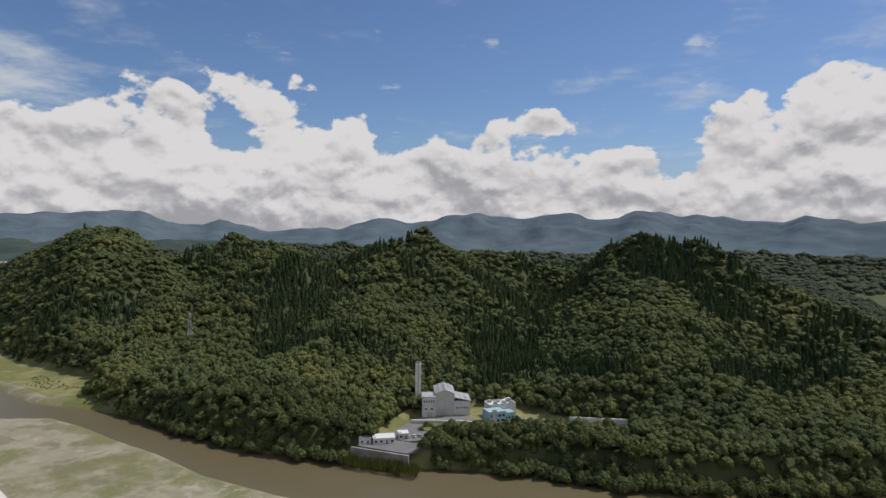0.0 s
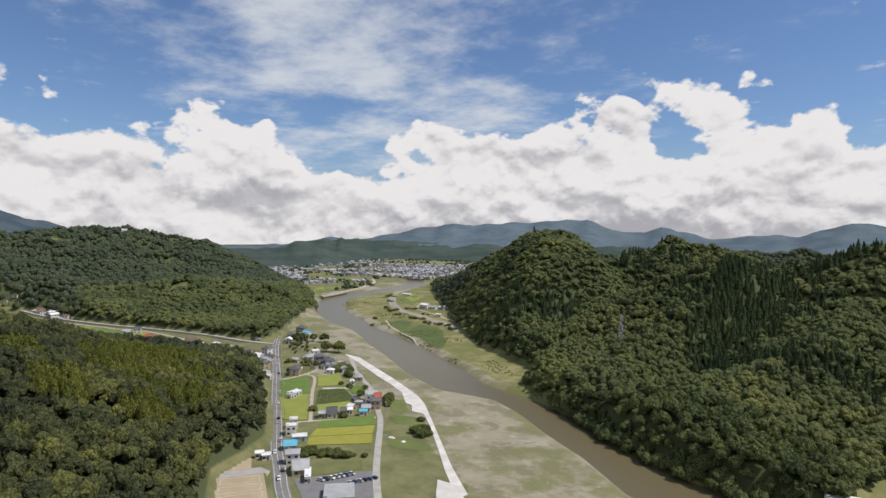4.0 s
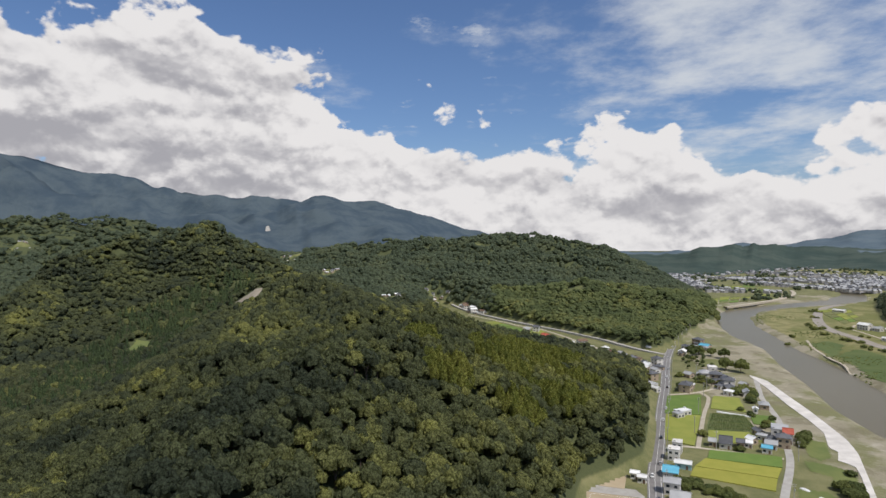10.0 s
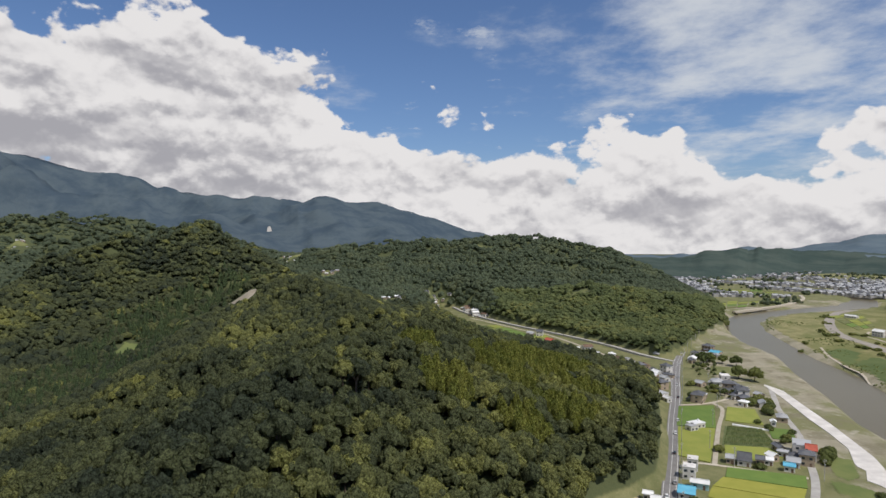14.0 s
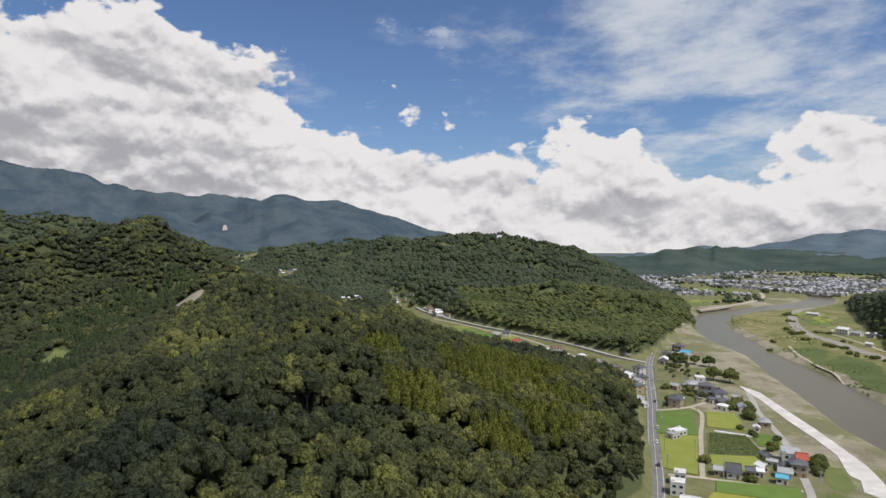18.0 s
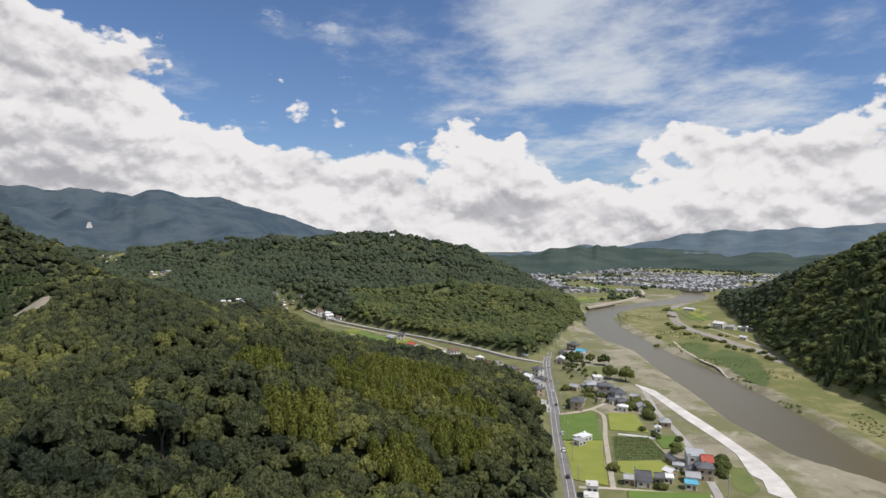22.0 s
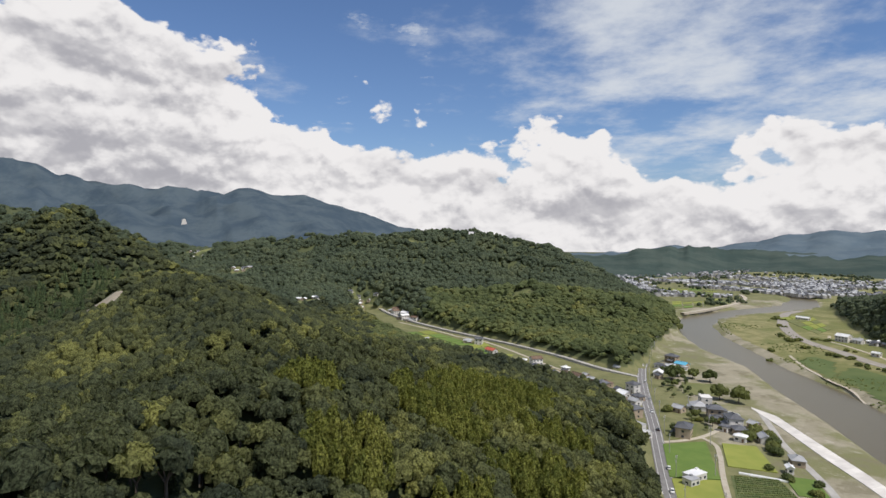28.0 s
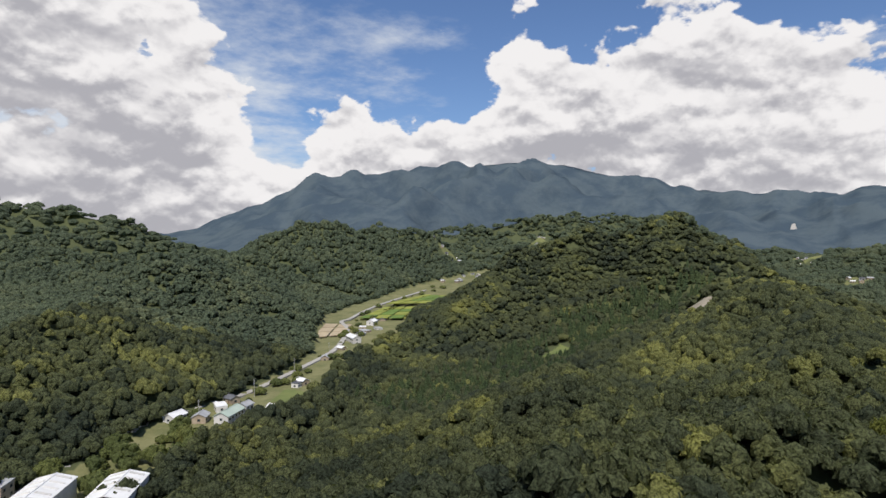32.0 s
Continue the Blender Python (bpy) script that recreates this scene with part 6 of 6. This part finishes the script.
    slab("yard", [(-122, 345), (-104, 344), (-92, 352), (-60, 372), (-36, 386), (-34, 398), (-70, 394), (-84, 400), (-112, 388)], 5.15, LOT, "asphalt plant yard with parking bays", "yard", tall=1.2)
    slab("yard", [(-131, 329), (-100, 325), (-92, 338), (-104, 343), (-124, 344)], 5.15, LOT, "asphalt yard above the river wall", "yard", tall=1.2)
    slab("retaining_wall", [(-113, 376), (-80, 384), (-64, 382), (-64, 383.2), (-80, 385.4), (-113, 377.4)], 7.2, CONCRETE, "pale retaining wall below the hall", "wall", tall=3.5)
    slab("retaining_wall", [(-134, 325.5), (-98, 321.5), (-97.6, 322.7), (-133.6, 326.7)], 5.3, ROCK, "dark weathered river wall below the yard", "wall", tall=7)
    slab("terrace", [(-12, 382), (26, 386), (27, 412), (-12, 406)], 5.3, LOT, "terrace car park among the trees", "car park", tall=3)
    slab("retaining_wall", [(-13, 406.5), (28, 412.5), (28, 413.8), (-13, 407.8)], 8.8, CONCRETE, "white retaining wall behind the terrace", "wall", tall=6)
    slab("grass_plot", [(-104, 378), (-84, 383), (-66, 380), (-70, 368), (-92, 362), (-106, 366)], 5.6, MEADOW, "planted slope of shrubs below the wall", "field", tall=1.5)


plant()


# ---------------------------------------------------------------- cars
CAR_COLOURS = [car_paint("white_paint", (0.75, 0.75, 0.74)), car_paint("silver_paint", (0.45, 0.46, 0.47)), car_paint("black_paint", (0.02, 0.02, 0.022)), car_paint("blue_paint", (0.06, 0.1, 0.22))]


def car(paint, label):
    """A small car: shaped body, glass cabin, roof, lamps and four wheels with rims."""
    root = tagged(new("car"), label, "car")
    bm = bmesh.new()
    outline = [(-1.95, 0.35), (-2.0, 0.8), (-1.9, 0.95), (-1.0, 1.02), (1.1, 1.0), (1.85, 0.9), (2.0, 0.6), (1.95, 0.35)]
    sides = [[bm.verts.new((x, s * 0.82, z)) for x, z in outline] for s in (-1, 1)]
    bm.faces.new(sides[0])
    bm.faces.new(sides[1][::-1])
    for i in range(len(outline)):
        j = (i + 1) % len(outline)
        bm.faces.new((sides[0][j], sides[0][i], sides[1][i], sides[1][j]))
    bmesh.ops.recalc_face_normals(bm, faces=bm.faces[:])
    part("body", bm, paint, root)
    bm = bmesh.new()
    low, top = [(-1.7, 0.98), (1.0, 0.98)], [(-1.35, 1.5), (0.35, 1.5)]
    v = [bm.verts.new((x, s * (0.76 if z < 1.2 else 0.62), z)) for x, z in (low[0], low[1], top[1], top[0]) for s in (-1, 1)]
    for f in ((0, 2, 4, 6), (1, 7, 5, 3), (0, 6, 7, 1), (2, 3, 5, 4), (6, 4, 5, 7)):
        bm.faces.new([v[i] for i in f])
    bmesh.ops.recalc_face_normals(bm, faces=bm.faces[:])
    part("windows", bm, GLASS, root)
    part("roof", boxes((-1.38, -0.64, 1.49, 0.38, 0.64, 1.55)), paint, root)
    for sy in (-0.6, 0.6):
        part("headlight", boxes((1.9, sy - 0.15, 0.62, 2.0, sy + 0.15, 0.78)), PAINT, root)
        part("tail_light", boxes((-2.02, sy - 0.12, 0.68, -1.95, sy + 0.12, 0.88)), TILE_RED, root)
    for sx in (-1.25, 1.25):
        for sy in (-0.78, 0.78):
            bm = bmesh.new()
            tube(bm, 0, 0, -0.11, 0.11, 0.31, 0.31, 12)
            bmesh.ops.rotate(bm, verts=bm.verts, matrix=Matrix.Rotation(math.pi / 2, 3, "X"))
            bmesh.ops.translate(bm, verts=bm.verts, vec=(sx, sy, 0.31))
            wheel = part("wheel", bm, TYRE, root)
            bm = bmesh.new()
            tube(bm, 0, 0, -0.03, 0.03, 0.18, 0.18, 10)
            bmesh.ops.rotate(bm, verts=bm.verts, matrix=Matrix.Rotation(math.pi / 2, 3, "X"))
            bmesh.ops.translate(bm, verts=bm.verts, vec=(sx, sy + math.copysign(0.1, sy), 0.31))
            part("rim", bm, STEEL, wheel)
    return root


def cars():
    kinds = [car(c, label) for c, label in zip(CAR_COLOURS, ("white compact car on asphalt", "silver compact car on asphalt", "black compact car on asphalt", "dark blue compact car on asphalt"))]
    spots = [(-465, 210.5, 0.27, 158, 0), (-438, 199, 0.27, -21, 0), (-524, 232.5, 0.27, 158, 2), (-590, 257, 0.27, -21, 1), (-404, 186, 0.27, 158, 2), (-362, 171, 0.27, 158, 1), (-345, 161, 0.27, -20, 0),
             (-318, 155, 0.27, 160, 2), (-309, 149.5, 0.27, -18, 0), (-640, 276, 0.27, 155, 0), (-700, 301, 0.27, -28, 0), (-560, 245, 0.27, -21, 0)]
    rnd = np.random.RandomState(8)
    for k in range(7):
        spots.append((-295 + 0.3 * k, 166 + 2.7 * k, 0.2, 25 + rnd.uniform(-4, 4), rnd.randint(4)))
    for k in range(6):
        spots.append((-284 + 0.4 * k, 176 + 2.6 * k, 0.2, 205, rnd.randint(4)))
    for k in range(8):
        spots.append((-8 + 3.6 * k, 392 + 0.5 * k, 5.3, 95, (0, 0, 1, 2)[rnd.randint(4)]))
    for k in range(5):
        spots.append((6 + 3.4 * k, 403 + 0.5 * k, 5.3, 95, (0, 0, 1, 2)[rnd.randint(4)]))
    for k in range(6):
        spots.append((-110 + 3.2 * k, 349 + 1.6 * k, 5.15, 120, (0, 1, 0, 2)[rnd.randint(4)]))
    for x, y, z, turn, kind in [(-80, 372, 5.15, 30, 0), (-62, 384, 5.15, 40, 0), (-48, 388, 5.15, 120, 1), (-44, 390, 5.15, 120, 0)]:
        spots.append((x, y, z, turn, kind))
    used = set()
    for x, y, z, turn, kind in spots:
        m = pose(x, y, z, 0, 0, turn)
        if kind in used:
            copy_thing(kinds[kind], m)
        else:
            kinds[kind].matrix_basis = m
            used.add(kind)


cars()


# ---------------------------------------------------------------- poles and pylon
def poles():
    root = tagged(new("utility_pole"), "grey concrete utility pole with two crossarms", "pole", "utility poles along the roads")
    bm = bmesh.new()
    tube(bm, 0, 0, -0.5, 11, 0.19, 0.12, 10)
    part("pole", bm, CONCRETE_OLD, root)
    for z, w in ((10.4, 0.9), (9.6, 0.75)):
        arm = part("crossarm", boxes((-w, -0.06, z, w, 0.06, z + 0.12)), STEEL, root)
        for sx in (-0.85, 0, 0.85):
            part("insulator", boxes((sx * w - 0.06, -0.06, z + 0.12, sx * w + 0.06, 0.06, z + 0.34)), PAINT, arm)
    bm = bmesh.new()
    tube(bm, 0.32, 0, 7.6, 8.5, 0.22, 0.22, 10)
    part("transformer", bm, STEEL, root)
    line = np.array(ROAD, float)
    s = np.concatenate([[0], np.cumsum(np.hypot(*np.diff(line, axis=0).T))])
    first = True
    spots = []
    for d in np.arange(12, s[-1], 34):
        x, y = np.interp(d, s, line[:, 0]), np.interp(d, s, line[:, 1])
        spots.append((x + 1.7, y + 4.6, 0.0, -66))
    spots += [(-497, 250, 0.0, 20), (-455, 229, 0.0, 20), (-412, 209, 0.0, 20), (-384, 210, 0.0, 65), (-366, 246, 0.0, 60), (-520, 262, 0.0, 40), (-560, 270, 0.0, 10), (-310, 212, 0.0, 60),
              (-330, -258, 16.3, 30), (-372, -280, 17.2, 30), (-420, -318, 18.0, 30), (-470, -352, 19.2, 30), (-540, -430, 20.4, 40)]
    for x, y, z, turn in spots:
        if first:
            root.matrix_basis, first = pose(x, y, z, 0, 0, turn), False
        else:
            copy_thing(root, pose(x, y, z, 0, 0, turn))


poles()


def pylon(x, y, z):
    """A lattice transmission tower: four legs, braces and three pairs of arms."""
    root = tagged(at("pylon", x, y, z, 20), "grey steel lattice pylon among the trees", "pylon")

    def bar(bm, a, b, r=0.12):
        a, b = Vector(a), Vector(b)
        m = (b - a).to_track_quat("Z", "Y").to_matrix().to_4x4()
        geom = bmesh.ops.create_cone(bm, cap_ends=True, segments=5, radius1=r, radius2=r, depth=(b - a).length, matrix=Matrix.Translation((a + b) / 2) @ m)
        return geom

    half = lambda h: 2.4 - 1.9 * min(h / 22, 1)  # noqa: E731
    for sx in (-1, 1):
        for sy in (-1, 1):
            bm = bmesh.new()
            bar(bm, (sx * half(0), sy * half(0), -1), (sx * half(28), sy * half(28), 28), 0.16)
            part("leg", bm, STEEL, root)
    for k in range(8):
        z0, z1 = 3.4 * k, 3.4 * (k + 1)
        bm = bmesh.new()
        for (ax, ay), (bx, by) in (((-1, -1), (1, -1)), ((1, -1), (1, 1)), ((1, 1), (-1, 1)), ((-1, 1), (-1, -1))):
            bar(bm, (ax * half(z0), ay * half(z0), z0), (bx * half(z1), by * half(z1), z1), 0.08)
            bar(bm, (bx * half(z0), by * half(z0), z0), (ax * half(z1), ay * half(z1), z1), 0.08)
        part("brace", bm, STEEL, root)
    for z1, w in ((19, 4.2), (22.5, 3.6), (26, 3.0)):
        for sx in (-1, 1):
            bm = bmesh.new()
            bar(bm, (sx * 0.5, 0, z1), (sx * w, 0, z1 + 0.4), 0.1)
            bar(bm, (sx * 0.5, 0, z1 + 1.2), (sx * w, 0, z1 + 0.4), 0.08)
            part("arm", bm, STEEL, root)


pylon(-337, 456, float(terrain([(-337, 456)])[0][0]))


# ---------------------------------------------------------------- trees and bushes of the valley floor
def valley_trees():
    big = tree(CROWNS[0], GARDEN, "big round broadleaf tree standing alone on the flats", 6.5, 6.6, 7.0)
    bush = tree(CROWNS[1], GARDEN, "round green bush beside the fields", 2.1, 1.8, 1.2, "bush")
    pine = tree(CROWNS[2], LEAF_LIFTED, "dark garden tree beside a house", 2.6, 3.4, 3.6, "garden_tree")
    rnd = np.random.RandomState(31)

    def plant_at(kind, x, y, s, z=0.0, group=""):
        ob = copy_thing(kind, pose(x, y, z, 0, 0, rnd.uniform(0, 360)) @ Matrix.Scale(s, 4))
        if group:
            ob["group"] = group

    big.matrix_basis = pose(-579, 317, 0, 0, 0, 40) @ Matrix.Scale(1.05, 4)
    plant_at(big, -588, 308, 0.95)
    for x, y, s in ((-650, 303, 1.0), (-640, 330, 0.85), (-652, 322, 0.7), (-658, 312, 0.8), (-628, 294, 0.45)):
        plant_at(big, x, y, s)
    bush.matrix_basis = pose(-408, 212, 0, 0, 0, 10) @ Matrix.Scale(1.6, 4)
    for x, y, s in ((-383, 224, 1.1), (-397, 266, 1.7), (-403, 270, 1.5), (-390, 262, 1.3), (-563, 258, 1.4), (-345, 262, 1.0), (-505, 276, 1.8), (-501, 288, 1.9), (-512, 284, 1.6), (-494, 285, 1.7), (-488, 281, 1.6),
                    (-518, 290, 1.5), (-478, 276, 1.4), (-460, 262, 1.0), (-446, 262, 1.2), (-440, 270, 1.0), (-430, 262, 1.1), (-421, 258, 1.0), (-534, 276, 1.3), (-553, 272, 1.2), (-541, 268, 1.0)):
        plant_at(bush, x + rnd.uniform(-2, 2), y + rnd.uniform(-2, 2), s * 0.8)
        plant_at(bush, x + rnd.uniform(-4, 4), y + rnd.uniform(-4, 4), s * 0.55)
    for k in range(34):
        u = rnd.uniform()
        plant_at(bush, -340 + 30 * u + rnd.uniform(-5, 5), 172 + 24 * u + rnd.uniform(-6, 6), rnd.uniform(0.5, 1.0), group="bushes below the golden paddy")
    for k in range(11):
        plant_at(bush, -324 + rnd.uniform(-6, 6), 247 + rnd.uniform(-3.5, 3.5), rnd.uniform(0.7, 1.3), group="bushes beside the flood bank")
    pine.matrix_basis = pose(-520, 240, 0)
    for k in range(30):
        u = rnd.uniform()
        plant_at(pine, -690 + 190 * u + rnd.uniform(-6, 6), 318 - 52 * u + rnd.uniform(-16, 14), rnd.uniform(0.5, 1.1), group="garden trees of the village")
    for k in range(16):
        u = rnd.uniform()
        plant_at(pine, -660 + 110 * u + rnd.uniform(-6, 6), 232 - 10 * u + rnd.uniform(-8, 8), rnd.uniform(0.5, 1.0), group="garden trees of the village")
    for x, y, many, wide in ((-927, 588, 4, 9), (-985, 630, 5, 14), (-851, 534, 4, 8), (-820, 522, 4, 8), (-819, 535, 3, 6), (-774, 512, 3, 7), (-741, 507, 4, 8), (-728, 511, 4, 7), (-716, 514, 3, 6),
                             (-680, 502, 5, 9), (-657, 506, 4, 8), (-826, 561, 4, 7), (-817, 566, 3, 5), (-768, 465, 3, 6), (-736, 446, 2, 5), (-753, 544, 2, 4), (-630, 500, 4, 10), (-1010, 640, 4, 12)):
        for k in range(many):
            px, py = x + rnd.uniform(-wide, wide), y + rnd.uniform(-wide, wide) * 0.6
            plant_at(bush, px, py, rnd.uniform(0.55, 1.1), float(terrain([(px, py)])[0][0]) - 0.3, group="bushes on the far bank")
    for k in range(30):
        u = rnd.uniform()
        plant_at(big, -86 + 100 * u + rnd.uniform(-3, 3), 342 + 8 * u + rnd.uniform(0, 16), rnd.uniform(0.7, 1.05), 1.0, group="riverside trees below the plant")
    for k in range(22):
        plant_at(bush, -104 + rnd.uniform(0, 36), 364 + rnd.uniform(0, 14), rnd.uniform(0.3, 0.6), 5.4, group="shrubs of the plant slope")
    for k in range(60):
        u = rnd.uniform()
        x = -900 + 660 * u
        y = np.interp(x, [p[0] for p in GLEN[::-1]], [p[1] for p in GLEN[::-1]]) + rnd.uniform(-18, 18)
        plant_at(bush, x, y, rnd.uniform(0.6, 1.5), float(terrain([(x, y)])[0][0]) - 0.2, group="bushes along the glen")
    for k in range(46):
        u = rnd.uniform()
        x, y = -215 - 130 * u + rnd.uniform(-8, 8), -165 - 85 * u + rnd.uniform(-24, 24)
        if min(math.hypot(x - a, y - b) for a, b in ((-246, -186), (-268, -172), (-236, -208), (-320, -265), (-330, -255), (-340, -242), (-346, -268), (-335, -222), (-300, -262), (-230, -200))) > 15:
            plant_at(big, x, y, rnd.uniform(0.55, 0.95), float(terrain([(x, y)])[0][0]) - 0.3, group="trees of the glen")


    reeds = []
    for k in range(420):
        u = rnd.uniform()
        x, y = -136 + 46 * u, 322 - 4 * u + rnd.uniform(-5, 4)
        reeds.append((x, y, -2.5, rnd.uniform(1.2, 2.2), rnd.uniform(3.5, 6.5), rnd.uniform(0, 6), rnd.uniform()))
    scattered("reeds", np.array(reeds), [cedar_arrays(90 + k, 7, 3) for k in range(3)], BAMBOO, "pale green reeds along the river wall", "reeds")
    tufts = []
    for k in range(1700):
        u = rnd.uniform()
        x = -980 + 640 * u
        y = np.interp(x, [p[0] for p in RIVER], [p[1] for p in RIVER]) + rnd.uniform(34, 120) * (1 - 0.55 * u)
        tufts.append((x, y, 0, rnd.uniform(0.6, 1.6), rnd.uniform(0.6, 1.3), rnd.uniform(0, 6), rnd.uniform()))
    tufts = np.array(tufts)
    z, woods, _, _ = terrain(tufts[:, :2])
    tufts[:, 2] = z
    keep = (woods < 0.5) & (rolling(tufts[:, :2], 60, 1) > 0.1)
    scattered("weeds", tufts[keep], [crown_arrays(95 + k, 8, 0.5, 6, 0.95) for k in range(3)], WEEDS, "tall weeds on the far river bank", "weeds")

    for x, y, turn, w, d in ((-329, 228, 25, 5.5, 2.6), (-319, 230, 10, 3.4, 2.8)):
        sheet = tagged(at("tarpaulin", x, y, 0.0, turn), "pale tarpaulin over a heap in the weeds", "tarpaulin")
        bm = bmesh.new()
        bmesh.ops.create_icosphere(bm, subdivisions=2, radius=1.0, matrix=Matrix.Diagonal((w / 2, d / 2, 0.7, 1)))
        part("sheet", bm, TIN_WHITE, sheet)
    tunnel = tagged(at("vinyl_tunnel", -451, 251, 0.0, 55), "long low white vinyl tunnel between vegetable plots", "tunnel")
    for k in range(10):
        bm = bmesh.new()
        tube(bm, 0, 0, -1.0, 1.0, 0.8, 0.8, 10)
        bmesh.ops.rotate(bm, verts=bm.verts, matrix=Matrix.Rotation(math.pi / 2, 3, "Y"))
        bmesh.ops.translate(bm, verts=bm.verts, vec=(-9.5 + 2.1 * k, 0, 0.25))
        part("cover", bm, TIN_WHITE, tunnel)


valley_trees()
